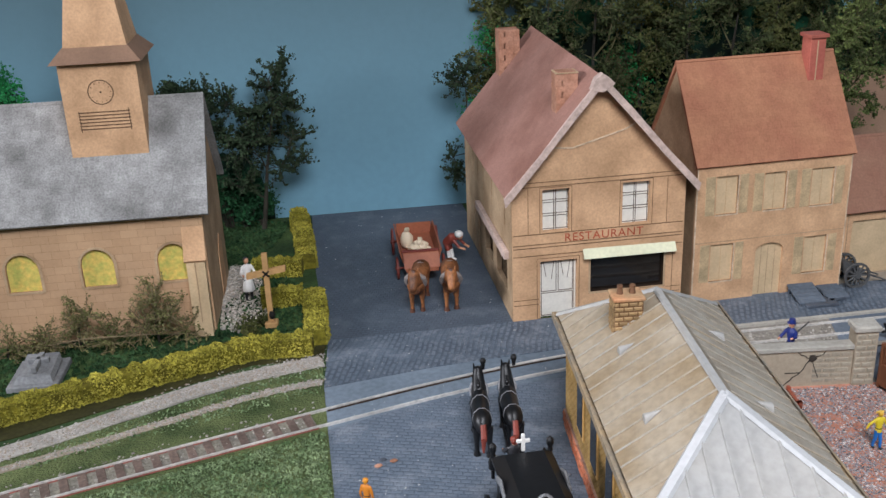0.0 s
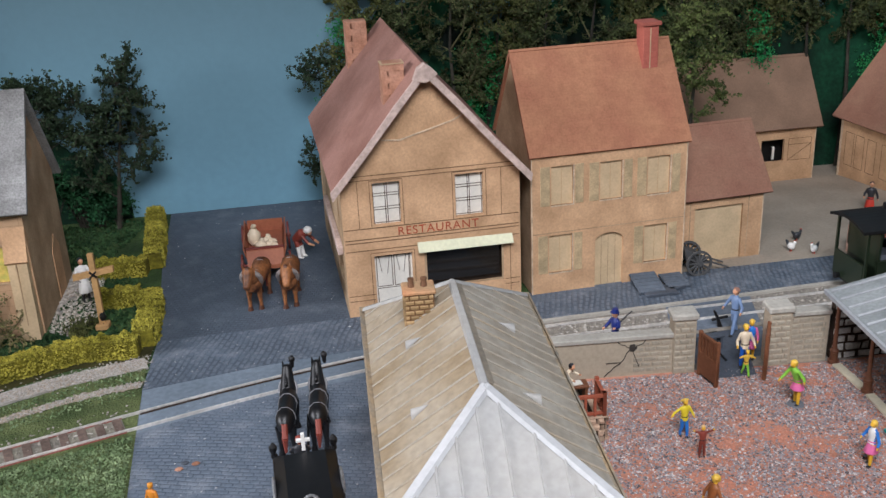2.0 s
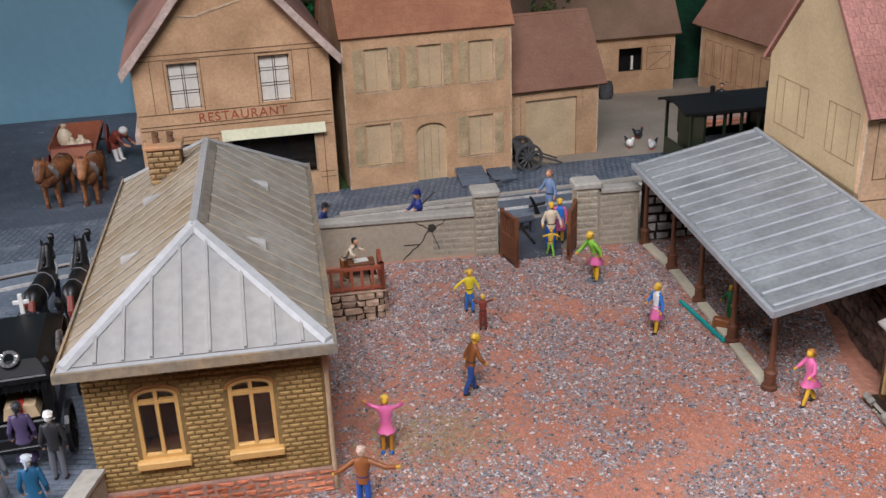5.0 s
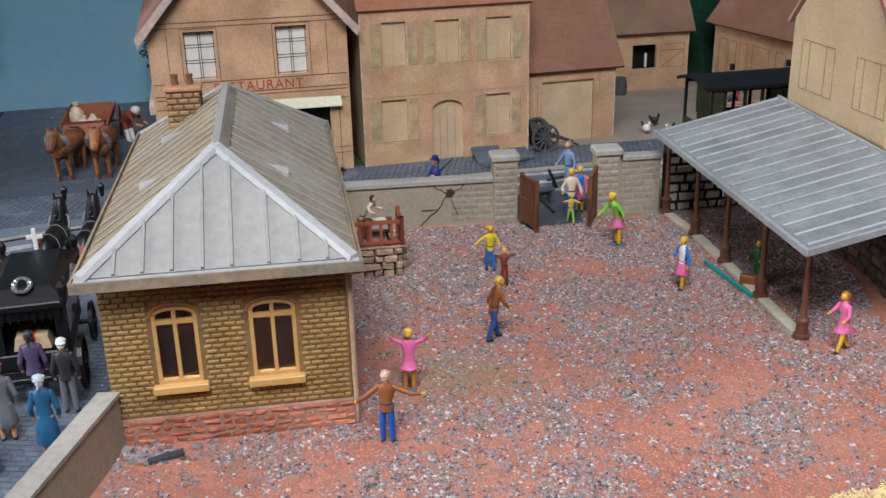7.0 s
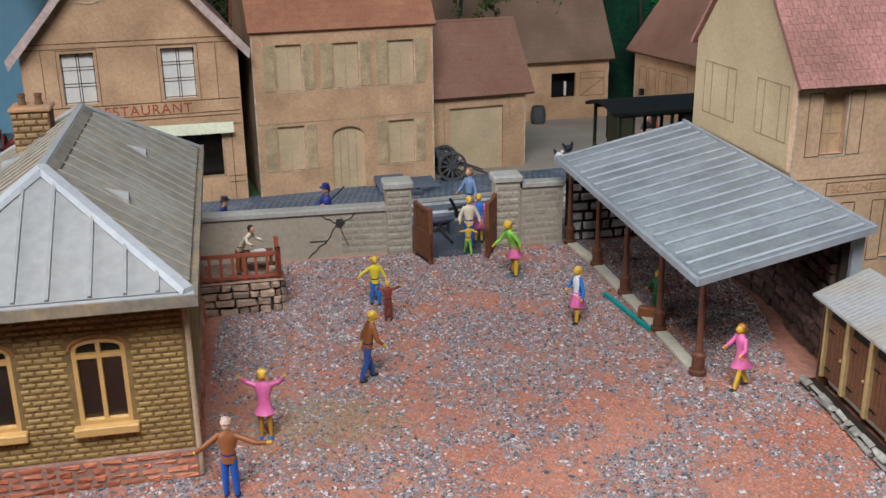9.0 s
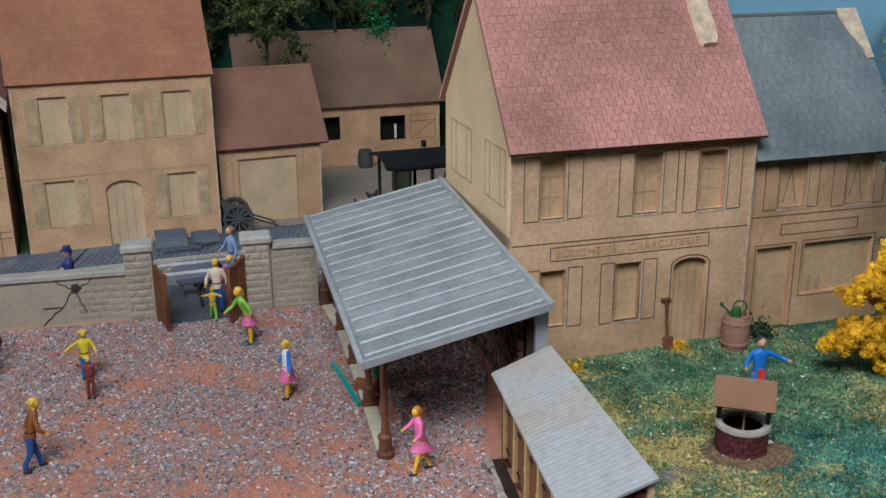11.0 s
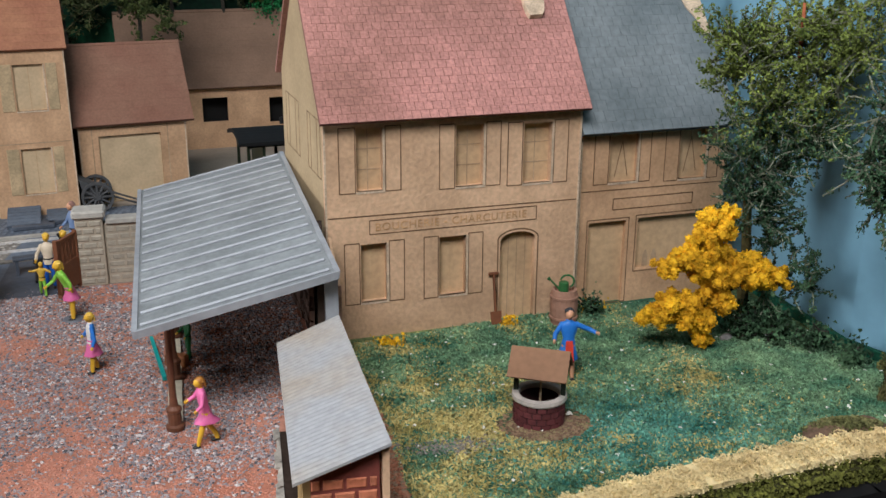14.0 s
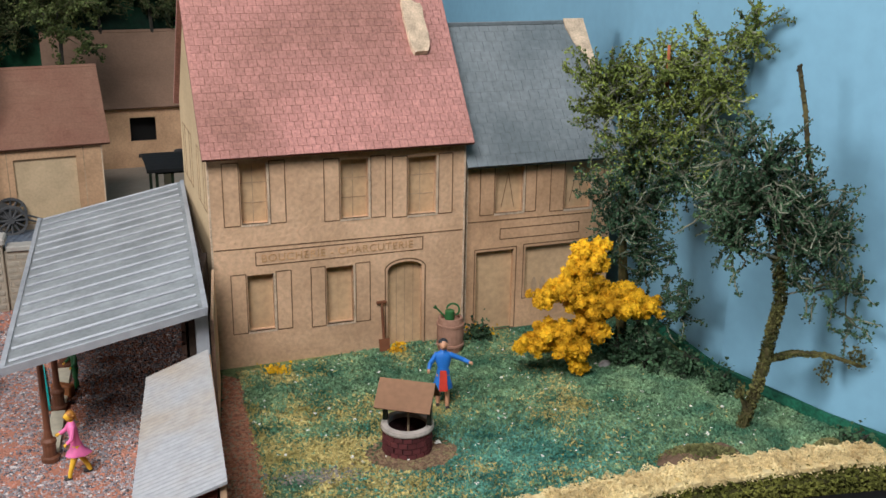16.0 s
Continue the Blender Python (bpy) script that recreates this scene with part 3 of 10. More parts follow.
def shell(parent, w, depth, h, holes, t=0.2, front=CARD, arches=(), side=None):
    """Front wall with openings, side walls and back wall up to the eaves."""
    bm = B()
    pierced(bm, w, h, holes, 0, t)
    for x0, x1, z0, z1 in arches:
        spandrels(bm, x0, x1, z0, z1, 0, t)
    bmesh.ops.remove_doubles(bm, verts=bm.verts, dist=0.004)
    f = part("front_wall", bm, front, parent)
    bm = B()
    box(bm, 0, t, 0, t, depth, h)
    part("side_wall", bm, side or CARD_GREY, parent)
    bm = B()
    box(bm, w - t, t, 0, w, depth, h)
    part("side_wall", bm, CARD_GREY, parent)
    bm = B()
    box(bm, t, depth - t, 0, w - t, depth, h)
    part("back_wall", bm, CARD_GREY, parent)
    bm = B()
    box(bm, -0.014, -0.014, 0.02, 0.03, 0.03, h - 0.03)
    part("corner_edge", bm, CARD_EDGE, parent)
    bm = B()
    box(bm, w - 0.03, -0.014, 0.02, w + 0.014, 0.03, h - 0.03)
    part("corner_edge", bm, CARD_EDGE, parent)
    # near-black sheet added behind the openings stands in for the unlit interior
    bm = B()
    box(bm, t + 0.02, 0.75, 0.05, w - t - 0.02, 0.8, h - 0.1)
    part("interior_sheet", bm, DARK, parent)
    return f


def eaves_roof(parent, w, depth, eave, ridge, rdepth, over, side_over, material, t=0.12):
    """A saddle roof with its ridge along the front."""
    k = (ridge - eave) / rdepth
    a, b = -side_over, w + side_over
    bm = B()
    slab(bm, [(a, -over, eave - k * over), (b, -over, eave - k * over), (b, rdepth, ridge), (a, rdepth, ridge)], t)
    f = part("roof", bm, material, parent)
    bm = B()
    slab(bm, [(a, rdepth, ridge), (b, rdepth, ridge), (b, depth + over, ridge - k * (depth + over - rdepth)), (a, depth + over, ridge - k * (depth + over - rdepth))], t)
    part("roof", bm, material, parent)
    for x in (0.0, w - 0.2):
        bm = B()
        prism(bm, [(x, 0.05, eave - 0.05 - t), (x, depth - 0.05, eave - 0.05 - t), (x, rdepth, ridge - 0.05 - t)], (0.2, 0, 0))
        part("gable", bm, CARD_GREY, parent)
    return f


# restaurant: gable to the street
A0, A1 = (4.77, 33.55), (11.1, 34.75)
W = 6.44
rest = thing("restaurant", *A0, 0, turned(A0, A1), "brown cardboard restaurant house with a steep red-brown roof", "house")
H = 5.2
DEP = 9.8
RX = 3.12
bm = B()
pierced(bm, W, H, [(1.13, 3.45, 2.11, 5.03), (4.08, 3.45, 5.1, 5.05), (1.04, 0.0, 2.42, 2.3), (2.86, 0.82, 5.8, 2.4)], 0, 0.2)
prism(bm, [(0, 0, H), (W, 0, H), (RX + 0.62, 0, 8.05), (RX - 0.62, 0, 8.05)], (0, 0.2, 0))
prism(bm, [(RX - 0.62, 0, 8.05), (RX + 0.62, 0, 8.05), (RX, 0, 8.72)], (0, 0.2, 0))
part("front_wall", bm, CARD, rest)
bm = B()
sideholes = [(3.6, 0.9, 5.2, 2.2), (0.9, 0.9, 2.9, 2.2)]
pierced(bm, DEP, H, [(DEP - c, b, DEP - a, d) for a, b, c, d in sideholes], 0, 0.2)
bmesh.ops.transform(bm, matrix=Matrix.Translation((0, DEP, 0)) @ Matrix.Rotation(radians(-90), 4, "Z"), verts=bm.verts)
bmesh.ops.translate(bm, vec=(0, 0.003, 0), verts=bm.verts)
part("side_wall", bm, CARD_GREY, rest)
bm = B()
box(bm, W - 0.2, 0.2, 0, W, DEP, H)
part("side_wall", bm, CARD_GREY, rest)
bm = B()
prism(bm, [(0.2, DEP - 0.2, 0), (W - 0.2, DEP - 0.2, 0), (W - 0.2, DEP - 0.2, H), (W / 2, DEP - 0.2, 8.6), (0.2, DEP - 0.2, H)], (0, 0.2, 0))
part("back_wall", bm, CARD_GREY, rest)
# brown sheets added behind the glass stand in for the dim interior
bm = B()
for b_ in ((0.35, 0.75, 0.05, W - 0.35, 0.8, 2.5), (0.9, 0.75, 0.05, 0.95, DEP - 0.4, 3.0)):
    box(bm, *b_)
part("interior_sheet", bm, mat("brown_interior", (0.055, 0.032, 0.02), 0.5, 0.4, 300, 120, 0.1, other=(0.09, 0.055, 0.035)), rest)
for sgn in (-1, 1):
    bm = B()
    e = W / 2 + sgn * (W / 2 + 0.32)
    slab(bm, [(RX, -0.42, 9.03), (e, -0.42, 4.98), (e, DEP + 0.3, 4.98), (RX, DEP + 0.3, 9.03)], 0.14)
    part("roof", bm, ROOF_BROWN, rest)
    if sgn < 0:
        tiles("roof_tile", rest, (e, -0.42, 5.0), (0, DEP + 0.72, 0), (RX - e, 0, 4.05), 20, 34, ROOF_BROWN, 300, 0.006, 0.008)
    bm = B()
    e2 = W / 2 + sgn * (W / 2 + 0.36)
    top_, low_ = [(RX, 9.08), (RX + (e2 - RX) * 0.31, 7.83), (RX + (e2 - RX) * 0.64, 6.40), (e2, 4.97)], [(e2 - sgn * 0.06, 4.66), (RX + (e2 - RX) * 0.62, 6.14), (RX + (e2 - RX) * 0.3, 7.50), (RX, 8.74)]
    for (p0, p1), (q1, q0) in zip(zip(top_, top_[1:]), list(zip(low_, low_[1:]))[::-1]):
        prism(bm, [(p0[0], -0.50, p0[1]), (p1[0], -0.50, p1[1]), (q1[0], -0.50, q1[1]), (q0[0], -0.50, q0[1])], (0, 0.1, 0))
    part("bargeboard", bm, BARGE, rest)
bm = B()
prism(bm, [(RX - 0.4, -0.53, 8.6), (RX + 0.02, -0.53, 8.52), (RX + 0.3, -0.53, 8.68), (RX + 0.42, -0.53, 8.8), (RX + 0.2, -0.53, 9.02), (RX, -0.53, 9.15), (RX - 0.25, -0.53, 8.98)], (0, 0.35, 0))
part("roof_tab", bm, BARGE, rest)
# creased paper seam and drawn timbering
bm = B()
for (xa, za), (xb, zb) in (((1.55, 6.55), (2.2, 6.5)), ((2.2, 6.5), (3.2, 6.78)), ((3.2, 6.78), (4.15, 7.05)), ((4.15, 7.05), (4.6, 7.3))):
    line(bm, (xa, za), (xb, zb), 0.05, 0, 0.03)
part("crease", bm, CARD_EDGE, rest)
for z in (5.17, 5.33, 3.38, 2.98, 2.86, 2.55):
    stroke("pencil_line", PENCIL, rest, (0.05, z), (W - 0.05, z), 0.03)
for z in (0.82, 0.62):
    stroke("pencil_line", PENCIL, rest, (0.05, z), (1.0, z), 0.025)
    stroke("pencil_line", PENCIL, rest, (5.85, z), (W - 0.05, z), 0.025)
frame_stroke("pencil_line", PENCIL, rest, 0.92, 0.02, 2.5, 2.42)
frame_stroke("pencil_line", PENCIL, rest, 1.03, 3.38, 2.2, 5.12)
frame_stroke("pencil_line", PENCIL, rest, 3.98, 3.38, 5.2, 5.14)
stroke("pencil_line", PENCIL, rest, (6.05, 0.05), (6.05, 2.5))
stroke("pencil_line", PENCIL, rest, (0.6, 3.4), (0.6, 5.15), 0.02)
stroke("pencil_line", PENCIL, rest, (5.75, 3.4), (5.75, 5.15), 0.02)
lettering("lettering", "RESTAURANT", 0.44, 1.93, 3.02, -0.012, rest, INK_RED, 1.0, 0.0)
for x0, z0, x1, z1 in ((1.13, 3.45, 2.11, 5.03), (4.08, 3.45, 5.1, 5.05)):
    w = thing("window", 0, 0)
    w.parent = rest
    w.matrix_basis = Matrix()
    bm = B()
    box(bm, x0 - 0.1, 0.2, z0 - 0.1, x1 + 0.1, 0.24, z1 + 0.1)
    part("pane", bm, WHITE, w)
    c = (x0 + x1) / 2
    bars("glazing_bar", [((u, z0), (u, z1)) for u in (c - 0.03, c + 0.04, x0 + 0.03, x1 - 0.03)], INK, w, 0.2, 0.026)
    bars("glazing_bar", [((x0, z0 + f * (z1 - z0)), (x1, z0 + f * (z1 - z0))) for f in (0.03, 0.34, 0.40, 0.66, 0.72, 0.97)], INK, w, 0.2, 0.02, 0.012)
d = thing("door", 0, 0)
d.parent = rest
d.matrix_basis = Matrix()
bm = B()
box(bm, 0.98, 0.2, 0.0, 2.5, 0.24, 2.36)
part("door_leaf", bm, WHITE, d)
frame_stroke("ink_line", INK, d, 1.12, 1.02, 1.68, 2.2, 0.025, 0.2)
frame_stroke("ink_line", INK, d, 1.76, 1.02, 2.3, 2.2, 0.025, 0.2)
frame_stroke("ink_line", INK, d, 1.12, 0.05, 2.3, 0.95, 0.025, 0.2)
for a, b in (((1.2, 2.2), (1.3, 1.6)), ((1.6, 2.2), (1.5, 1.5)), ((1.85, 2.2), (1.95, 1.6)), ((2.2, 2.2), (2.1, 1.5)), ((2.34, 0.1), (2.34, 2.3))):
    stroke("ink_line", INK, d, a, b, 0.02, 0.2)
shop = thing("shop_window", 0, 0)
shop.parent = rest
shop.matrix_basis = Matrix()
bm = B()
box(bm, 2.8, 0.22, 0.75, 5.9, 0.25, 2.45)
part("pane", bm, GLASS, shop)
bm = B()
outline(bm, 2.9, 0.86, 5.76, 2.36, 0.07, 0.02)
part("frame", bm, CARD_GREY, shop)
bm = B()
prism(bm, [(2.62, -0.02, 2.66), (6.12, -0.02, 2.62), (6.12, -0.22, 2.36), (2.62, -0.22, 2.38)], (0, -0.02, -0.05))
part("awning", bm, mat("pale_awning", (0.62, 0.61, 0.43), 0.8, 0.1), shop, "pale cream paper awning strip")
for a, b, c2, d2 in sideholes:
    bm = B()
    box(bm, 0.22, a - 0.1, b - 0.1, 0.25, c2 + 0.1, d2 + 0.1)
    part("side_pane", bm, GLASS, rest)
bm = B()
box(bm, -0.2, 0.5, 2.3, 0.0, 6.4, 2.62, 0.02)
part("side_awning", bm, BARGE, rest, "long pale awning board over the side windows")
for yy, z0, z1 in [(u, z0, z1) for u in (6.6, 7.7, 8.8) for z0, z1 in ((0.1, 2.2), (3.4, 4.7))] + [(u, 3.4, 4.75) for u in (1.2, 3.6, 5.4)]:
    bm = B()
    prism(bm, [(0, yy, z0), (0, yy + 0.62, z0), (0, yy + 0.62, z1), (0, yy, z1)], (-0.02, 0, 0))
    part("side_shutter", bm, CARD_GREY, rest)
ch = chimney_block(rest, 1.84, 0.85, 6.4, 2.62, 1.5, 8.94, CHIMNEY_BRICK, False)
small_bricks("brick", ch, 1.84, 6.9, 2.62, 8.92, 0.85, 10, 3, CHIMNEY_BRICK, 0.010, 0.014)
small_bricks("brick", ch, 0.87, 7.0, 1.48, 8.92, 1.84, 10, 2, CHIMNEY_BRICK, 0.010, 0.014, axis="side")
bm = B()
box(bm, 1.82, 0.83, 8.94, 2.64, 1.52, 8.97)
part("chimney_top", bm, CARD_GREY, ch)
bm = B()
box(bm, 1.9, 0.91, 8.97, 2.56, 1.44, 8.985)
part("flue", bm, CHIMNEY_BRICK, ch)
ch = chimney_block(rest, 1.5, 9.15, 6.5, 2.4, 9.9, 9.1, CHIMNEY_BRICK, False)
small_bricks("brick", ch, 1.5, 7.3, 2.4, 9.06, 9.15, 7, 3, CHIMNEY_BRICK, 0.012, 0.018)

# two-storey house with faded green shutters
A0, A1 = (11.52, 34.8), (17.4, 36.1)
W = 6.02
h2 = thing("shuttered_house", *A0, 0, turned(A0, A1), "brown cardboard house with faded green shutters and orange tiles", "house")
ups = [(0.75, 3.48, 1.58, 4.96), (2.62, 3.48, 3.47, 4.93), (4.48, 3.46, 5.36, 4.92)]
lows = [(0.66, 0.82, 1.55, 2.31), (4.42, 0.75, 5.32, 2.24)]
shell(h2, W, 4.6, 5.5, ups + lows + [(2.46, 0.0, 3.58, 2.16)], arches=[(2.46, 3.58, 1.85, 2.16)])
for x0, z0, x1, z1 in ups + lows:
    shutter_window(h2, x0, z0, x1, z1, x0 - 0.44, x1 + 0.42, True, False, 0.1)
bm = B()
box(bm, 2.4, 0.12, 0, 3.64, 0.17, 2.2)
door = part("door", bm, CARD_PALE, h2, "pale arched plank door")
bars("plank_joint", [((x, 0.05), (x, 2.05)) for x in (2.75, 3.02, 3.3)], CARD_GREY, door, 0.12)
bm = B()
line(bm, (0.05, 2.42), (W - 0.05, 2.42), 0.03)
part("string_course", bm, CARD_GREY, h2)
eaves_roof(h2, W, 4.6, 5.58, 8.82, 2.25, 0.13, 0.1, ROOF_ORANGE)
tiles("roof_tile", h2, (-0.1, -0.13, 5.4), (W + 0.2, 0, 0), (0, 2.36, 3.4), 17, 24, ROOF_ORANGE, 290, 0.008, 0.010)
ch = chimney_block(h2, 4.82, 1.55, 7.4, 5.42, 2.2, 9.4, CHIMNEY_RED)
bm = B()
line(bm, (5.1, 7.6), (5.1, 9.3), 0.04, 1.55, 0.01)
part("seam", bm, CARD_GREY, ch)

# low cart shed beside it
A0, A1 = (17.45, 36.95), (20.87, 37.75)
W = 3.52
h3 = thing("cart_shed", *A0, 0, turned(A0, A1), "low cardboard cart shed with a closed pale door", "shed")
shell(h3, W, 3.6, 2.9, [(0.62, 0.0, 2.66, 2.3)], 0.16)
bm = B()
box(bm, 0.55, 0.1, 0, 2.75, 0.15, 2.4)
part("door", bm, CARD_PALE, h3, "wide pale cardboard door")
bm = B()
outline(bm, 0.42, 0.02, 2.9, 2.62, 0.03)
part("drawn_frame", bm, CARD_GREY, h3)
eaves_roof(h3, W, 3.7, 2.98, 5.18, 1.85, 0.22, 0.28, ROOF_RUST)
tiles("roof_tile", h3, (-0.28, -0.22, 2.72), (W + 0.56, 0, 0), (0, 2.06, 2.45), 11, 15, ROOF_RUST, 165, 0.006, 0.008)

# long barn at the back, its foot lower than the street
A0, A1 = (17.96, 47.12), (25.76, 48.42)
W = 8.95
barn = thing("barn", *A0, -0.75, turned(A0, A1), "long low cardboard barn with dark open windows", "barn")
shell(barn, W, 2.2, 3.25, [(3.16, 1.35, 4.27, 2.42), (6.12, 1.18, 7.33, 2.31)], 0.16)
bm = B()
outline(bm, 7.55, 1.2, 8.75, 2.3)
line(bm, (7.55, 2.0), (8.75, 2.0))
line(bm, (7.55, 1.2), (8.75, 2.0))
part("pencil_drawing", bm, PENCIL, barn)
bm = B()
box(bm, 6.88, 0.3, 1.2, 6.98, 0.4, 1.85)
part("window_post", bm, WHITE, barn)
for slope in ([(-0.2, -0.31, 2.9), (W + 0.2, -0.31, 2.9), (W + 0.2, 1.85, 6.05), (-0.2, 1.85, 6.05)], [(-0.2, 1.85, 6.05), (W + 0.2, 1.85, 6.05), (W + 0.2, 2.3, 5.4), (-0.2, 2.3, 5.4)]):
    bm = B()
    slab(bm, slope, 0.12)
    part("roof", bm, ROOF_TAN, barn)
for x in (0.0, W - 0.16):
    bm = B()
    prism(bm, [(x, 0.03, 3.25), (x, 2.2, 3.25), (x, 2.2, 5.3), (x, 1.85, 5.9)], (0.16, 0, 0))
    part("gable", bm, CARD_GREY, barn)
tiles("roof_tile", barn, (-0.2, -0.31, 2.92), (W + 0.4, 0, 0), (0, 2.16, 3.15), 12, 24, ROOF_TAN, 240, 0.006, 0.010)

# farm building, its long side to the court
A0, A1 = (28.18, 48.94), (29.94, 43.04)
W = 9.5
farm = thing("farm_building", *A0, 0, turned(A0, A1), "cardboard farm building with drawn doors and orange roof", "house")
bm = B()
box(bm, 0, 0, -0.8, W, 0.2, 2.4)
part("front_wall", bm, CARD, farm)
bm = B()
prism(bm, [(0, 0.2, -0.8), (0, 4.6, -0.8), (0, 4.6, 2.4), (0, 2.4, 5.35), (0, 0.2, 2.4)], (0.2, 0, 0))
prism(bm, [(W - 0.2, 0.2, -0.8), (W - 0.2, 4.6, -0.8), (W - 0.2, 4.6, 2.4), (W - 0.2, 2.4, 5.35), (W - 0.2, 0.2, 2.4)], (0.2, 0, 0))
part("gable", bm, CARD_GREY, farm)
bm = B()
slab(bm, [(-0.35, -0.35, 2.42), (W + 0.4, -0.35, 2.42), (W + 0.4, 2.5, 5.98), (-0.35, 2.5, 5.98)], 0.12)
part("roof", bm, ROOF_RUST, farm)
bm = B()
slab(bm, [(-0.35, 2.5, 5.98), (W + 0.4, 2.5, 5.98), (W + 0.4, 4.9, 2.8), (-0.35, 4.9, 2.8)], 0.12)
part("roof", bm, ROOF_RUST, farm)
tiles("roof_tile", farm, (-0.35, -0.35, 2.44), (W + 0.75, 0, 0), (0, 2.85, 3.56), 15, 28, ROOF_RUST, 290, 0.006, 0.010)
for x0, x1 in ((0.4, 1.0), (1.15, 1.75), (2.0, 2.6), (3.0, 4.2), (4.7, 5.35)):
    frame_stroke("pencil_line", PENCIL, farm, x0, 0.1, x1, 1.75)
bm = B()
box(bm, -0.02, -0.02, -0.78, 0.12, 0.1, 2.3)
part("corner_edge", bm, CARD_EDGE, farm)
chimney_block(farm, 1.0, 1.9, 4.7, 2.0, 2.7, 6.9, CHIMNEY_RED)

# butcher's house with the pink roof
A0, A1 = (24.62, 23.9), (30.78, 24.75)
W = 6.22
ph = thing("butcher_house", *A0, 0, turned(A0, A1), "brown cardboard butcher's house with a pink tiled roof", "house")
ups = [(0.72, 3.55, 1.33, 4.98), (3.07, 3.48, 3.75, 4.93), (4.75, 3.43, 5.47, 4.88)]
lows = [(0.78, 0.88, 1.4, 2.3), (2.68, 0.83, 3.35, 2.3)]
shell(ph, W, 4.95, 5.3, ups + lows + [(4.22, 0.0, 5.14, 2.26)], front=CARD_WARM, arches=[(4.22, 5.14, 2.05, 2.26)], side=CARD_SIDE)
for x0, z0, x1, z1 in ups:
    shutter_window(ph, x0, z0, x1, z1, x0 - 0.4, x1 + 0.42, False, True, 0.2, CARD_PINE)
for x0, z0, x1, z1 in lows:
    shutter_window(ph, x0, z0, x1, z1, x0 - 0.38, x1 + 0.42, False, False, 0.2, CARD_PINE)
bm = B()
box(bm, 4.15, 0.18, 0, 5.2, 0.23, 2.3)
door = part("door", bm, CARD_PINE, ph, "bare pine arched door")
bars("plank_joint", [((x, 0.05), (x, 2.1)) for x in (4.5, 4.72, 4.94)], CARD_GREY, door, 0.18, 0.015)
bm = B()
line(bm, (0.05, 2.98), (W - 0.05, 2.94), 0.025)
outline(bm, 1.0, 2.53, 5.13, 2.86)
c, r = 4.68, 0.5
arc = [(c + 0.53 * math.cos(math.pi * i / 10), 2.06 + 0.27 * math.sin(math.pi * i / 10)) for i in range(11)]
for a, b in zip(arc, arc[1:]):
    line(bm, a, b, 0.03)
line(bm, (4.16, 0.05), (4.16, 2.06), 0.03)
line(bm, (5.2, 0.05), (5.2, 2.06), 0.03)
part("pencil_drawing", bm, PENCIL, ph)
lettering("lettering", "BOUCHERIE - CHARCUTERIE", 0.26, 1.12, 2.61, -0.012, ph, INK_OCHRE, 1.02)
# the side towards the yard, with drawn shutters
for y0, y1, z0, z1 in ((2.76, 4.43, 3.8, 5.15), (0.35, 1.75, 3.8, 5.12)):
    for yy in (y0, y0 + 0.25 * (y1 - y0), y0 + 0.75 * (y1 - y0), y1 - 0.02):
        bm = B()
        prism(bm, [(0, yy, z0), (0, yy + 0.022, z0), (0, yy + 0.022, z1), (0, yy, z1)], (-0.01, 0, 0))
        part("pencil_line", bm, PENCIL_FAINT, ph)
    for zz in (z0, z1):
        bm = B()
        prism(bm, [(0, y0, zz), (0, y1, zz), (0, y1, zz + 0.022), (0, y0, zz + 0.022)], (-0.011, 0, 0))
        part("pencil_line", bm, PENCIL_FAINT, ph)
k = (8.78 - 5.3) / 2.45
bm = B()
slab(bm, [(-0.13, -0.3, 5.3 - 0.1), (W + 0.12, -0.3, 5.3 - 0.1), (W + 0.12, 2.45, 8.78), (-0.13, 2.45, 8.78)], 0.1)
part("roof", bm, ROOF_PINK_JOINT, ph)
bm = B()
slab(bm, [(-0.13, 2.45, 8.78), (W + 0.12, 2.45, 8.78), (W + 0.12, 5.15, 5.6), (-0.13, 5.15, 5.6)], 0.1)
part("roof", bm, ROOF_PINK, ph)
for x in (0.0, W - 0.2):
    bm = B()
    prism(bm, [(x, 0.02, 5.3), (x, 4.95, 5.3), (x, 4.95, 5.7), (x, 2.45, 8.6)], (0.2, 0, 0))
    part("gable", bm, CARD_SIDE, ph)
tiles("roof_tile", ph, (-0.13, -0.3, 5.2), (W + 0.25, 0, 0), (0, 2.75, 3.58), 22, 31, ROOF_PINK, 300, 0.012, 0.016)
kk = (8.78 - 5.2) / 2.75
bm = B()
torn = random.Random(4)
rim = []
for i in range(22):
    a = 2 * math.pi * i / 22
    r_ = 1 + torn.uniform(-0.12, 0.12)
    x_, y_ = 5.45 + 0.27 * r_ * max(-1, min(1, 1.35 * math.cos(a))), 1.62 + 0.42 * r_ * max(-1, min(1, 1.3 * math.sin(a)))
    rim.append((x_, y_, 5.2 + kk * (y_ + 0.3) + 0.03))
prism(bm, rim, (0, -0.08, 0.10))
part("chimney_stub", bm, CARD_EDGE, ph, "torn paper stub of a lost chimney")

# grey-roofed shop
A0, A1 = (30.9, 25.0), (34.9, 25.55)
W = 4.1
gh = thing("shop_house", *A0, 0, turned(A0, A1), "narrow cardboard shop with a grey slate roof", "house")
ups = [(0.78, 3.2, 1.55, 4.5), (2.74, 3.15, 3.5, 4.48)]
shell(gh, W, 4.6, 4.85, ups + [(0.3, 0.0, 1.35, 2.2), (1.68, 0.84, 3.75, 2.22)])
for x0, z0, x1, z1 in ups:
    shutter_window(gh, x0, z0, x1, z1, x0 - 0.42, x1 + 0.36, False, False, 0.14, CARD_PINE)
bm = B()
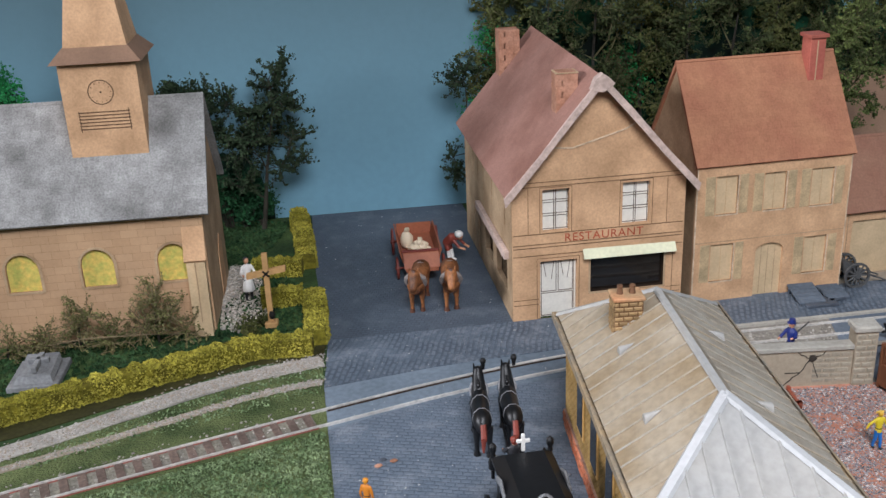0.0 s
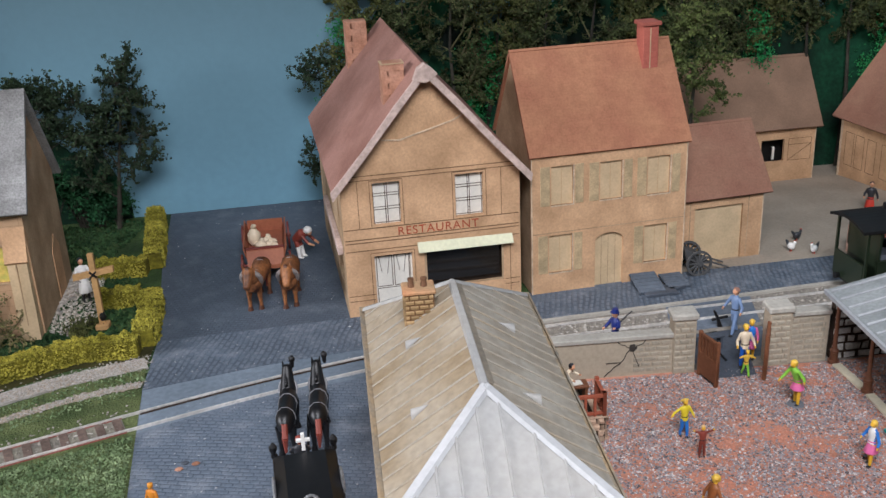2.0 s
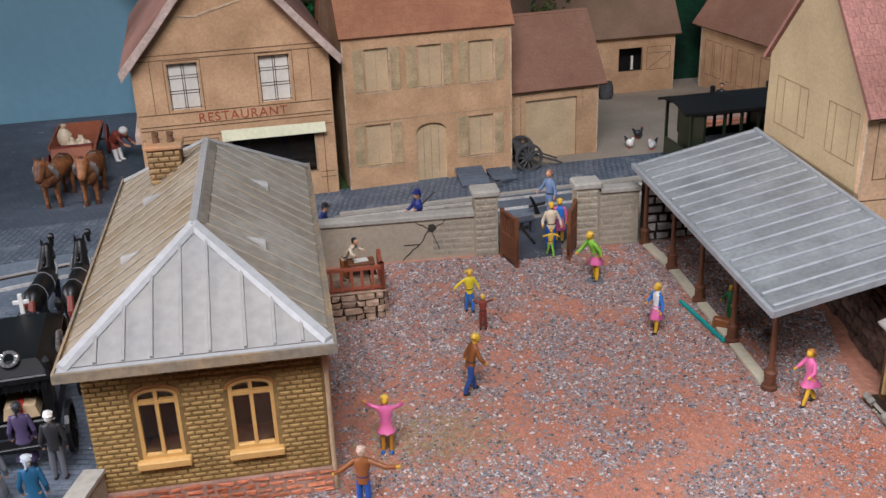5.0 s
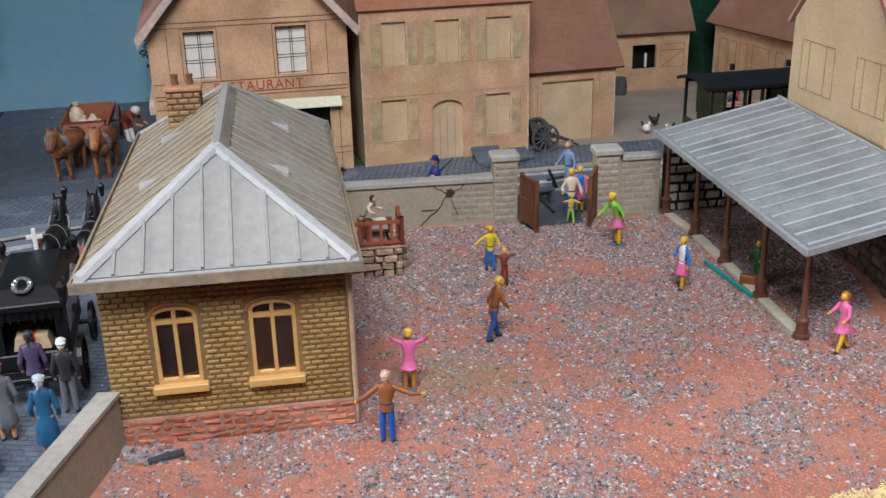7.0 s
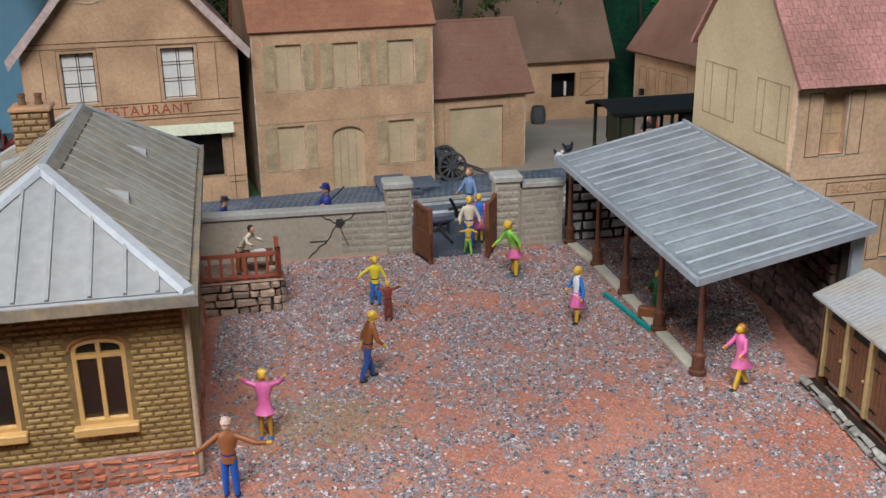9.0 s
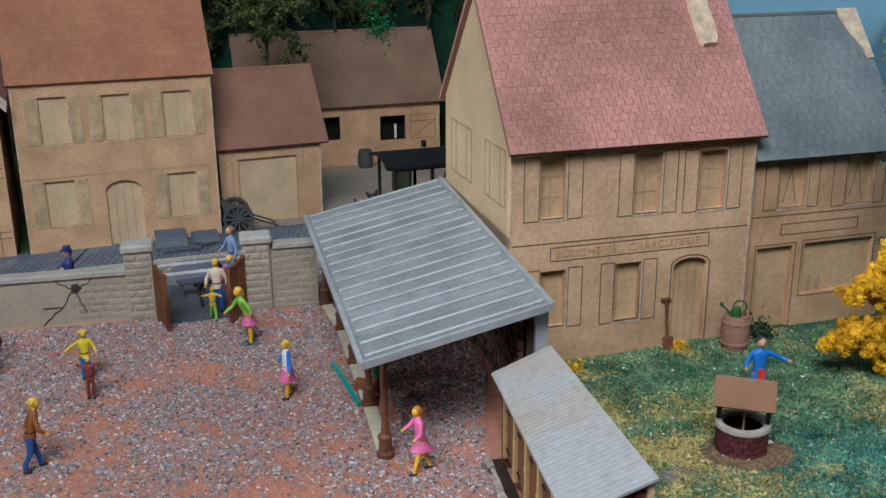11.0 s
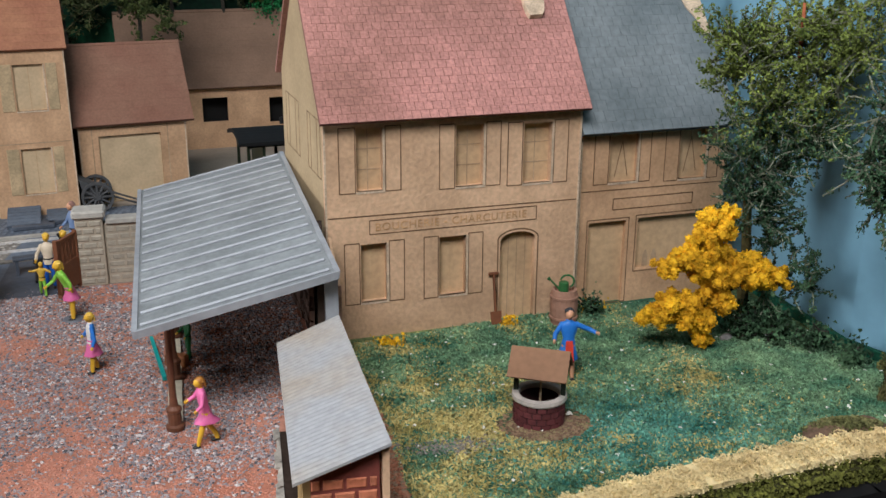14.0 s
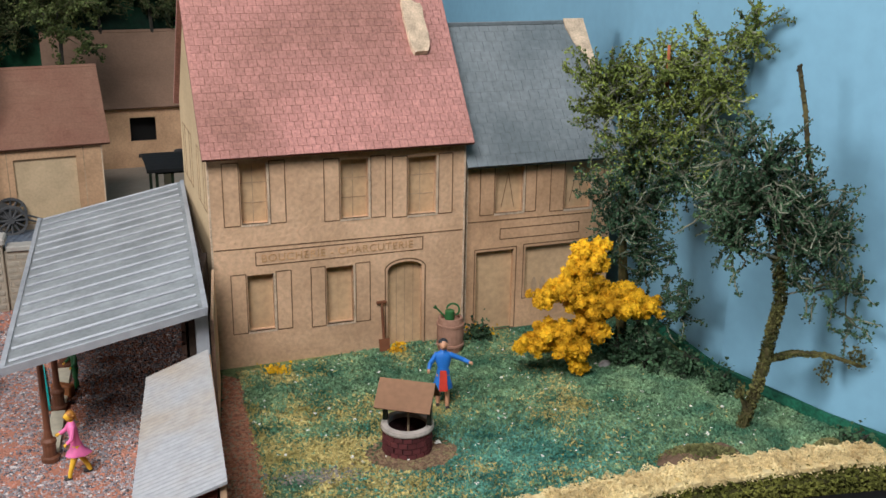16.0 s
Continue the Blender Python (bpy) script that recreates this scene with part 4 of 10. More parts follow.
box(bm, 0.25, 0.15, 0, 1.4, 0.2, 2.25)
part("door", bm, CARD_PINE, gh, "bare card shop door")
bm = B()
box(bm, 1.6, 0.15, 0.78, 3.8, 0.2, 2.28)
part("shop_pane", bm, CARD_PINE, gh, "blank card shop window")
for x in (1.95, 2.2):
    bm = B()
    prism(bm, [(x, 0.15, 0.86), (x + 0.16, 0.15, 0.86), (x + 0.16, 0.15, 1.15), (x + 0.1, 0.15, 1.3), (x + 0.06, 0.15, 1.3), (x, 0.15, 1.15)], (0, -0.012, 0))
    part("drawn_bottle", bm, CARD_GREY, gh)
frame_stroke("pencil_line", PENCIL, gh, 0.94, 2.5, 3.2, 2.78)
stroke("pencil_line", PENCIL, gh, (0.05, 3.02), (W, 3.0), 0.025)
frame_stroke("pencil_line", PENCIL, gh, 0.25, 0.02, 1.42, 2.27)
frame_stroke("pencil_line", PENCIL, gh, 1.62, 0.8, 3.8, 2.3)
for x in (1.0, 2.95):
    stroke("pencil_line", PENCIL, gh, (x, 3.3), (x + 0.18, 4.2), 0.015, 0.14)
    stroke("pencil_line", PENCIL, gh, (x + 0.36, 3.3), (x + 0.18, 4.2), 0.015, 0.14)
eaves_roof(gh, W, 4.6, 4.9, 7.75, 2.3, 0.3, 0.1, ROOF_GREY_JOINT)
tiles("roof_tile", gh, (-0.1, -0.3, 4.53), (W + 0.2, 0, 0), (0, 2.6, 3.22), 14, 16, ROOF_GREY, 224, 0.008, 0.012)
bm = B()
kk = 2.85 / 2.3
torn = random.Random(9)
rim = [(W + 0.09, 1.35), (W + 0.09, 2.3), (W - 0.5, 2.3)] + [(W - 0.5 + 0.09 * i + torn.uniform(-0.05, 0.05), 2.15 - 0.16 * i + torn.uniform(-0.05, 0.05)) for i in range(6)]
prism(bm, [(x_, y_, 4.9 + kk * y_ + 0.02) for x_, y_ in rim], (0, -0.03, 0.03))
part("torn_patch", bm, CARD_EDGE, gh, "torn bare card at the roof's corner")

# ---------------------------------------------------------------- church
A0, A1 = (-14.6, 32.15), (-6.3, 33.4)
CH_YAW = turned(A0, A1)
church = thing("church", A0[0] - 6 * math.cos(radians(CH_YAW)), A0[1] - 6 * math.sin(radians(CH_YAW)), 0, CH_YAW, "brown cardboard church with grey roof and square tower", "church")
W = 14.4
STONE_CARD = brick_mat("brick_drawn_card", (0.47, 0.295, 0.17), (0.54, 0.35, 0.21), (0.30, 0.175, 0.09), 0.62, 0.3, 0.9, 0.009, 0.25, 0.0001, turn=90, blotch=70)
arches = [(u + 6, u + 6 + 1.15) for u in (-4.05, -1.35, 1.3, 3.93, 6.63)]
bm = B()
pierced(bm, W, 4.75, [(a, 2.1, b, 3.55) for a, b in arches], 0, 0.2)
for a, b in arches:
    spandrels(bm, a, b, 2.95, 3.55, 0, 0.2)
part("front_wall", bm, STONE_CARD, church)
bm = B()
prism(bm, [(W - 0.2, 0.2, 0), (W - 0.2, 5.4, 0), (W - 0.2, 5.4, 4.6), (W - 0.2, 2.6, 8.15), (W - 0.2, 0.2, 5.0)], (0.2, 0, 0))
part("gable_wall", bm, CARD_GREY, church)
bm = B()
prism(bm, [(0, 0.2, 0), (0, 5.4, 0), (0, 5.4, 4.6), (0, 2.6, 8.15), (0, 0.2, 5.0)], (0.2, 0, 0))
part("gable_wall", bm, CARD_GREY, church)
bm = B()
box(bm, 0.2, 5.2, 0, W - 0.2, 5.4, 4.6)
part("back_wall", bm, CARD_GREY, church)
for a, b in arches:
    w = thing("window", 0, 0)
    w.parent = church
    w.matrix_basis = Matrix()
    bm = B()
    box(bm, a - 0.05, 0.14, 2.05, b + 0.05, 0.18, 3.6)
    part("stained_pane", bm, GLAZED_YELLOW, w, "bright yellow paper glass")
    bm = B()
    c = (a + b) / 2
    pts = [(a - 0.06, 2.08)] + [(c - (0.64) * math.cos(math.pi * k / 10), 2.95 + 0.66 * math.sin(math.pi * k / 10)) for k in range(11)] + [(b + 0.06, 2.08), (a - 0.06, 2.08)]
    for p, q in zip(pts, pts[1:]):
        line(bm, p, q, 0.09, 0, 0.02)
    part("surround", bm, CARD_GREY, w)
bm = B()
prism(bm, [(W - 0.001, 3.0, 0.05), (W - 0.001, 4.2, 0.05), (W - 0.001, 4.2, 1.9), (W - 0.001, 3.6, 2.5), (W - 0.001, 3.0, 1.9)], (0.03, 0, 0))
part("side_door", bm, CARD, church, "pointed brown side door")
bm = B()
lathe(bm, [(0.02, 0), (0.4, 0.001), (0.4, 0.03), (0.3, 0.031)], 20)
bmesh.ops.transform(bm, matrix=Matrix.Translation((W - 0.005, 2.6, 6.2)) @ Matrix.Rotation(radians(90), 4, "Y"), verts=bm.verts)
part("round_window", bm, CARD, church)
for a, b in ((-0.32, 2.6), (2.6, 5.7)):
    bm = B()
    za, zb = (4.7, 8.4) if a < 0 else (8.4, 4.4)
    slab(bm, [(-0.3, a, za), (W + 0.28, a, za), (W + 0.28, b, zb), (-0.3, b, zb)], 0.13)
    part("roof", bm, ROOF_CHURCH, church)
tiles("roof_tile", church, (-0.3, -0.32, 4.72), (W + 0.58, 0, 0), (0, 2.92, 3.7), 17, 44, ROOF_CHURCH, 300, 0.006, 0.008)
bm = B()
prism(bm, [(W - 0.72, -0.5, 0), (W - 0.72, 0, 0), (W - 0.72, 0, 3.4), (W - 0.72, -0.34, 3.0)], (0.66, 0, 0))
bt = part("buttress", bm, CARD_PALE, church)
bm = B()
prism(bm, [(W - 0.78, -0.42, 2.98), (W - 0.78, -0.36, 2.9), (W - 0.78, 0.0, 3.95), (W - 0.78, 0, 4.15)], (0.78, 0, 0))
part("buttress_cap", bm, CARD, bt)
bm = B()
for z in (0.5, 1.0, 1.5, 2.0, 2.5):
    box(bm, W - 0.725, -0.475 + 0.053 * z - 0.01, z, W - 0.055, -0.3, z + 0.03)
box(bm, W - 0.42, -0.47, 0.1, W - 0.39, -0.3, 2.9)
part("block_drawing", bm, CARD_GREY, bt)
# tower
t0, t1, f0, f1 = 10.02, 12.69, 1.2, 3.8
bm = B()
box(bm, t0, f0, 6.2, t1, f1, 10.0)
tower = part("tower", bm, CARD, church)
bm = B()
c = (t0 + t1) / 2
m0 = (f0 + f1) / 2
o = 0.24


def frustum(bm, cx, cy, z0, h0x, h0y, z1, h1x, h1y):
    v = [bm.verts.new((cx + sx * hx, cy + sy * hy, z)) for z, hx, hy in ((z0, h0x, h0y), (z1, h1x, h1y)) for sx, sy in ((-1, -1), (1, -1), (1, 1), (-1, 1))]
    for k in range(4):
        bm.faces.new((v[k], v[(k + 1) % 4], v[4 + (k + 1) % 4], v[4 + k]))
    bm.faces.new(v[3::-1])
    bm.faces.new(v[4:])


frustum(bm, c, m0, 10.0, 1.335 + o, 1.3 + o, 10.5, 1.12, 1.1)
part("skirt_roof", bm, ROOF_TAN, tower)
bm = B()
frustum(bm, c, m0, 10.48, 1.09, 1.07, 17.5, 0.05, 0.05)
part("spire", bm, CARD, tower)
bm = B()
pts = [(c + 0.43 * math.cos(2 * math.pi * k / 20), 8.95 + 0.43 * math.sin(2 * math.pi * k / 20)) for k in range(21)]
for p, q in zip(pts, pts[1:]):
    line(bm, p, q, 0.03, f0)
for k in range(12):
    a = 2 * math.pi * k / 12
    line(bm, (c + 0.32 * math.cos(a), 8.95 + 0.32 * math.sin(a)), (c + 0.37 * math.cos(a), 8.95 + 0.37 * math.sin(a)), 0.02, f0)
line(bm, (c - 0.03, 8.95), (c + 0.03, 8.95), 0.06, f0)
part("drawn_clock", bm, INK, tower)
bm = B()
for k in range(6):
    line(bm, (c - 0.88, 7.65 + 0.12 * k), (c + 0.9, 7.65 + 0.12 * k), 0.03, f0, 0.015)
line(bm, (c - 0.85, 7.55), (c - 0.85, 8.3), 0.025, f0)
line(bm, (c + 0.86, 7.55), (c + 0.86, 8.35), 0.025, f0)
part("louvres", bm, INK, tower)

# ---------------------------------------------------------------- school station house
ST = thing("school_house", 7.2, 17.1, 0, 6.2, "yellow brick school house with a grey hipped metal roof", "house")
OLIVE = mat("olive_yellow_brick", (0.33, 0.205, 0.068), 0.75, 0.18, 1200, 120, 0.3, other=(0.37, 0.235, 0.085), pieces=0.08)
# brick colour darkened to stand in for the thin shadow in the joints
JOINT_SHADE = mat("shaded_brick_joint", (0.25, 0.155, 0.058), 0.9, 0.2, 1500, 200, 0.3)
REDSTONE = mat("red_plinth_stone", (0.52, 0.135, 0.06), 0.8, 0.25, 1100, 130, 0.5, other=(0.56, 0.21, 0.115), pieces=0.22)
REDMORTAR = mat("pink_mortar", (0.42, 0.25, 0.19), 0.9, 0.25, 1200, 160, 0.5)
ARCH_BROWN = mat("brown_arch_brick", (0.40, 0.175, 0.06), 0.8, 0.2, 1200, 120, 0.3)
YELLOW_WOOD = mat("yellow_frame_plastic", (0.62, 0.365, 0.125), 0.5, 0.08, 900, 80, 0.1)
ZINC = mat("weathered_zinc", (0.375, 0.372, 0.36), 0.55, 0.12, 500, 60, 0.25, other=(0.335, 0.32, 0.295))
ZINC_OCHRE = mat("ochre_stained_zinc", (0.325, 0.232, 0.132), 0.6, 0.18, 500, 60, 0.25, other=(0.33, 0.275, 0.205))
ZINC_DUN = mat("dun_stained_zinc", (0.315, 0.262, 0.195), 0.6, 0.18, 500, 60, 0.25, other=(0.335, 0.305, 0.255))
GUTTER = mat("dull_zinc_gutter", (0.33, 0.30, 0.25), 0.6, 0.25, 700, 120, 0.2, other=(0.33, 0.235, 0.135))
ZINC_PALE = mat("pale_hip_capping", (0.45, 0.45, 0.45), 0.55, 0.1, 600, 60, 0.15)
W, D = W_ST, D_ST = 4.36, 9.4


def bonded(parent, w, z0, z1, rows, bw, holes, m, at, yaw, proud=0.035, gap=0.03, jitter=0.0, limit=300):
    """Separate bricks in bond over one face, left out at the holes; past the limit they are joined."""
    rnd = random.Random(rows * 7 + int(w * 10))
    bh = (z1 - z0) / rows
    meshes = {}
    rest, made = B(), 0
    base = Matrix.Translation(Vector(at)) @ pose(0, 0, 0, 0, 0, yaw)
    for r in range(rows):
        x = -bw / 2 * (r % 2)
        while x < w - 0.02:
            a, b = max(x, 0.0), min(x + bw * (1 + rnd.uniform(-jitter, jitter)), w)
            x = b
            za, zb = z0 + r * bh, z0 + (r + 1) * bh
            spans = [(a, b)]
            for h0, g0, h1, g1 in holes:
                if za < g1 - 0.02 and zb > g0 + 0.02:
                    nxt = []
                    for s, e in spans:
                        nxt += [(s, min(e, h0)), (max(s, h1), e)]
                    spans = [(s, e) for s, e in nxt if e - s > 0.06]
            for s, e in spans:
                if e - s < 0.08:
                    continue
                wd = round(e - s - gap, 2)
                if made < limit:
                    if wd not in meshes:
                        bm = B()
                        vs = box(bm, 0, -proud, 0, wd, 0.01, bh - gap)
                        for k in (0, 1, 4, 5):
                            v = vs[k].co
                            v.x += 0.028 * (1 if v.x < wd / 2 else -1)
                            v.z += min(0.036, 0.28 * bh) * (1 if v.z < bh / 2 else -1)
                        me = bpy.data.meshes.new("brick")
                        bmesh.ops.transform(bm, matrix=Matrix.Diagonal((CM, CM, CM, 1)), verts=bm.verts)
                        bm.to_mesh(me)
                        bm.free()
                        me.materials.append(m)
                        meshes[wd] = me
                    ob = new("brick", meshes[wd])
                    ob.parent = parent
                    q = base @ Vector((s, 0, za))
                    ob.matrix_basis = pose(*(q * CM), 0, 0, yaw)
                    made += 1
                else:
                    vs = box(rest, s, -proud, za, s + wd, 0.01, zb - gap)
                    for k in (0, 1, 4, 5):
                        v = vs[k].co
                        v.x += 0.028 * (1 if v.x < s + wd / 2 else -1)
                        v.z += min(0.036, 0.28 * bh) * (1 if v.z < za + bh / 2 else -1)
                    bmesh.ops.transform(rest, matrix=base, verts=vs)
    if len(rest.verts):
        part("more_bricks", rest, m, parent, kind="stuff")
    else:
        rest.free()


wins = [(0.86, 1.2, 1.66, 2.72), (2.58, 1.18, 3.42, 2.7)]
bm = B()
pierced(bm, W, 3.35, wins, 0, 0.18)
for x0, z0, x1, z1 in wins:
    spandrels(bm, x0, x1, z1 - 0.16, z1, 0, 0.18)
fw = part("front_wall", bm, JOINT_SHADE, ST)
bm = B()
box(bm, 0, 0.18, 0, 0.18, D, 3.35)
lw = part("side_wall", bm, JOINT_SHADE, ST)
bm = B()
box(bm, W - 0.18, 0.18, 0, W, D, 3.35)
rw = part("side_wall", bm, JOINT_SHADE, ST)
bm = B()
box(bm, 0.18, D - 0.18, 0, W - 0.18, D, 3.35)
part("back_wall", bm, JOINT_SHADE, ST)
bm = B()
box(bm, 0.2, 2.6, 0.05, W - 0.2, 2.65, 3.2)
part("interior_sheet", bm, mat("grey_inner_wall", (0.16, 0.15, 0.13), 0.9, 0.2, 300, 60), ST)
for x0, z0, x1, z1 in wins:
    w = thing("window", 0, 0)
    w.parent = ST
    w.matrix_basis = Matrix()
    bm = B()
    t = 0.07
    c = (x0 + x1) / 2
    zc = z0 + 0.78 * (z1 - z0)
    box(bm, x0, 0.0, z0, x0 + t, 0.12, z1 - 0.12)
    box(bm, x1 - t, 0.0, z0, x1, 0.12, z1 - 0.12)
    box(bm, x0 + t, 0.0, z0, x1 - t, 0.12, z0 + t)
    box(bm, c - t / 2, 0.01, z0 + t, c + t / 2, 0.11, z1 - 0.03)
    box(bm, x0 + t, 0.005, zc, x1 - t, 0.115, zc + t)
    n = 8
    for k in range(n):
        a, b = math.pi * k / n, math.pi * (k + 1) / n
        q = [(c + s * math.cos(v), 0.0, z1 - 0.16 + e * math.sin(v)) for v, s, e in ((a, (x1 - x0) / 2, 0.16), (b, (x1 - x0) / 2, 0.16), (b, (x1 - x0) / 2 - t, 0.1), (a, (x1 - x0) / 2 - t, 0.1))]
        prism(bm, q, (0, 0.12, 0))
    part("window_frame", bm, YELLOW_WOOD, w)
    bm = B()
    box(bm, x0 - 0.1, -0.16, z0 - 0.16, x1 + 0.1, 0.03, z0, 0.02)
    part("window_sill", bm, YELLOW_WOOD, w)
    bm = B()
    box(bm, x0 + 0.02, 0.125, z0, x1 - 0.02, 0.14, z1)
    gl = part("pane", bm, GLASS_CLEAR, w)
    gl.visible_shadow = False
    bm = B()
    pts = [(c - (x1 - x0) / 2 * 1.12 * math.cos(math.pi * k / 8), z1 - 0.17 + 0.24 * math.sin(math.pi * k / 8)) for k in range(9)]
    for p, q in zip(pts, pts[1:]):
        line(bm, p, q, 0.045, 0, 0.03)
    part("brick_arch", bm, ARCH_BROWN, w)
# tall openings on the street side
for y0 in (1.2, 3.0, 4.8, 6.6):
    bm = B()
    box(bm, -0.06, y0, 1.1, 0.0, y0 + 0.9, 2.75, 0.02)
    wf = part("window_frame", bm, YELLOW_WOOD, lw)
    bm = B()
    box(bm, -0.075, y0 + 0.1, 1.2, -0.058, y0 + 0.8, 2.6)
    part("pane", bm, GLASS, wf)
# plinth
bm = B()
box(bm, -0.07, -0.09, 0, W + 0.07, 0.0, 0.54)
box(bm, -0.07, 0.0, 0, 0.0, D, 0.54)
box(bm, W, 0.0, 0, W + 0.07, D, 0.54)
pl = part("plinth", bm, REDMORTAR, ST)
# zinc roof: four slopes, hip cappings and standing seams
G0, G1, H0, H1 = -0.34, W + 0.32, -0.55, 10.0
E0, E1, V0, V1, ZE, ZR = -0.2, W + 0.18, -0.34, 9.8, 3.53, 5.08
RU, R0, R1 = 2.17, 2.12, 7.78
slopes = {"front": [(E0, V0, ZE), (E1, V0, ZE), (RU, R0, ZR)], "back": [(E1, V1, ZE), (E0, V1, ZE), (RU, R1, ZR)],
          "left": [(E0, V1, ZE), (E0, V0, ZE), (RU, R0, ZR), (RU, R1, ZR)], "right": [(E1, V0, ZE), (E1, V1, ZE), (RU, R1, ZR), (RU, R0, ZR)]}
for nm, pts in slopes.items():
    bm = B()
    slab(bm, pts, 0.08)
    part("roof_slope", bm, {"front": ZINC, "right": ZINC_DUN}.get(nm, ZINC_OCHRE), ST, "pale zinc hip" if nm == "front" else "ochre-stained zinc slope")
bm = B()
box(bm, G0 + 0.05, H0 + 0.05, 3.33, G1 - 0.05, H1 - 0.05, 3.44)
part("soffit", bm, GUTTER, ST)
for b_ in ((G0, H0, 3.33, G0 + 0.05, H1, 3.52), (G1 - 0.05, H0, 3.33, G1, H1, 3.52), (G0 + 0.05, H0, 3.33, G1 - 0.05, H0 + 0.05, 3.52), (G0 + 0.05, H1 - 0.05, 3.33, G1 - 0.05, H1, 3.52)):
    bm = B()
    box(bm, *b_)
    part("gutter", bm, GUTTER, ST)
bm = B()
box(bm, G0 + 0.06, V0 - 0.1, 3.44, G1 - 0.06, V0 + 0.1, 3.50)
part("eaves_flashing", bm, ZINC_PALE, ST)


def ridge_strip(bm, a, b, w=0.13, h=0.05):
    a, b = Vector(a), Vector(b)
    d = (b - a).normalized()
    s = d.cross(Vector((0, 0, 1))).normalized() * w
    u = Vector((0, 0, h))
    prism(bm, [a - s - u * 0.6, a - s * 0.6 + u * 1.1, a + s * 0.6 + u * 1.1, a + s - u * 0.6], b - a)


for a, b, m_ in (((E0, V0, ZE), (RU, R0, ZR), ZINC_PALE), ((E1, V0, ZE), (RU, R0, ZR), ZINC_PALE), ((E0, V1, ZE), (RU, R1, ZR), ZINC), ((E1, V1, ZE), (RU, R1, ZR), ZINC),
                 ((RU, R0 + 0.05, ZR), (RU, R1 - 0.05, ZR), ZINC)):
    bm = B()
    ridge_strip(bm, a, b, 0.15 if m_ is ZINC_PALE else 0.11)
    part("hip_capping", bm, m_, ST)


RIDGE_LEAD = mat("dull_lead_ridge", (0.235, 0.20, 0.155), 0.6, 0.25, 700, 90, 0.25)
bm = B()
fall = (ZR - ZE) / (E1 - RU)
prism(bm, [(RU + 0.02, R0 + 0.12, ZR + 0.05), (RU + 0.25, R0 + 0.26, ZR + 0.05 - 0.25 * fall), (RU + 0.25, R0 + 0.26, ZR + 0.01 - 0.25 * fall), (RU + 0.02, R0 + 0.12, ZR)], (0, R1 - R0 - 0.25, 0))
part("ridge_flashing", bm, RIDGE_LEAD, ST)


def seam(bm, a, b, r=0.038):
    tube(bm, a, b, r, r, 5)


# paler than the slopes: the highlight along each seam is in its colour
SEAM_PALE = mat("highlit_seam_zinc", (0.42, 0.39, 0.335), 0.5, 0.15, 600, 90, 0.2, other=(0.32, 0.265, 0.195))
for side in (-1, 1):
    e = E0 if side < 0 else E1
    for k in range(18):
        v = V0 + 0.42 + k * 0.575
        f = min(1.0, (v - V0) / (R0 - V0), (V1 - v) / (V1 - R1))
        if f > 0.08:
            f *= 0.97
            top = e + (RU - e) * f
            bm = B()
            seam(bm, (e, v, ZE + 0.024), (top, v, ZE + (ZR - ZE) * f + 0.024), 0.025)
            part("standing_seam", bm, SEAM_PALE, ST)
for q_ in (0.03, 0.125, 0.228, 0.332, 0.443, 0.549, 0.683, 0.795, 0.9):
    u = E0 + (E1 - E0) * q_
    f = 1 - abs(u - RU) / (RU - E0 if u < RU else E1 - RU)
    f *= 0.95
    bm = B()
    seam(bm, (u, V0, ZE + 0.028), (u, V0 + (R0 - V0) * f, ZE + (ZR - ZE) * f + 0.028))
    part("standing_seam", bm, ZINC, ST)
for u, v in ((0.75, 2.85), (0.9, 6.0), (3.32, 2.65), (3.4, 6.35)):
    f = (u - E0) / (RU - E0) if u < RU else (E1 - u) / (E1 - RU)
    z = ZE + (ZR - ZE) * f
    s = -1 if u < RU else 1
    bm = B()
    rise = (ZR - ZE) / ((RU - E0) if u < RU else (E1 - RU))
    tip_ = bm.verts.new((u - s * 0.24, v, z + 0.24 * rise + 0.02))
    arc = [bm.verts.new((u + s * 0.18, v + 0.15 * math.cos(math.pi * k / 8), z - 0.18 * rise + 0.2 * math.sin(math.pi * k / 8))) for k in range(9)]
    for p_, q_ in zip(arc, arc[1:]):
        bm.faces.new((p_, q_, tip_))
    bm.faces.new(arc)
    bm.faces.new((arc[0], tip_, arc[-1]))
    bmesh.ops.recalc_face_normals(bm, faces=bm.faces)
    part("roof_vent", bm, ZINC, ST)
CHIMNEY_MORTAR = mat("brown_chimney_mortar", (0.16, 0.085, 0.04), 0.9, 0.2, 900, 100, 0.3)
CHIMNEY_BUFF = mat("buff_chimney_capping", (0.45, 0.335, 0.19), 0.8, 0.2, 900, 70, 0.3, other=(0.52, 0.22, 0.10), mix=0.4)
ch = part("chimney", (lambda q: (box(q, 0.83, 6.98, 3.9, 1.60, 7.6, 5.14), q)[1])(B()), CHIMNEY_MORTAR, ST, "yellow brick chimney with two pots")
CHIMNEY_DULL = mat("red_brown_chimney_brick", (0.30, 0.19, 0.085), 0.8, 0.2, 1200, 120, 0.3, other=(0.36, 0.235, 0.115), pieces=0.25)
bonded(ch, 0.77, 4.0, 5.12, 8, 0.25, [], CHIMNEY_DULL, (0.83, 6.98, 0), 0, 0.03, 0.012)
bonded(ch, 0.62, 4.0, 5.12, 9, 0.22, [], CHIMNEY_DULL, (0.83, 7.6, 0), -90, 0.03, 0.012)
bm = B()
box(bm, 0.78, 6.92, 5.13, 1.65, 7.66, 5.24, 0.03)
part("chimney_cap", bm, CHIMNEY_BUFF, ch)
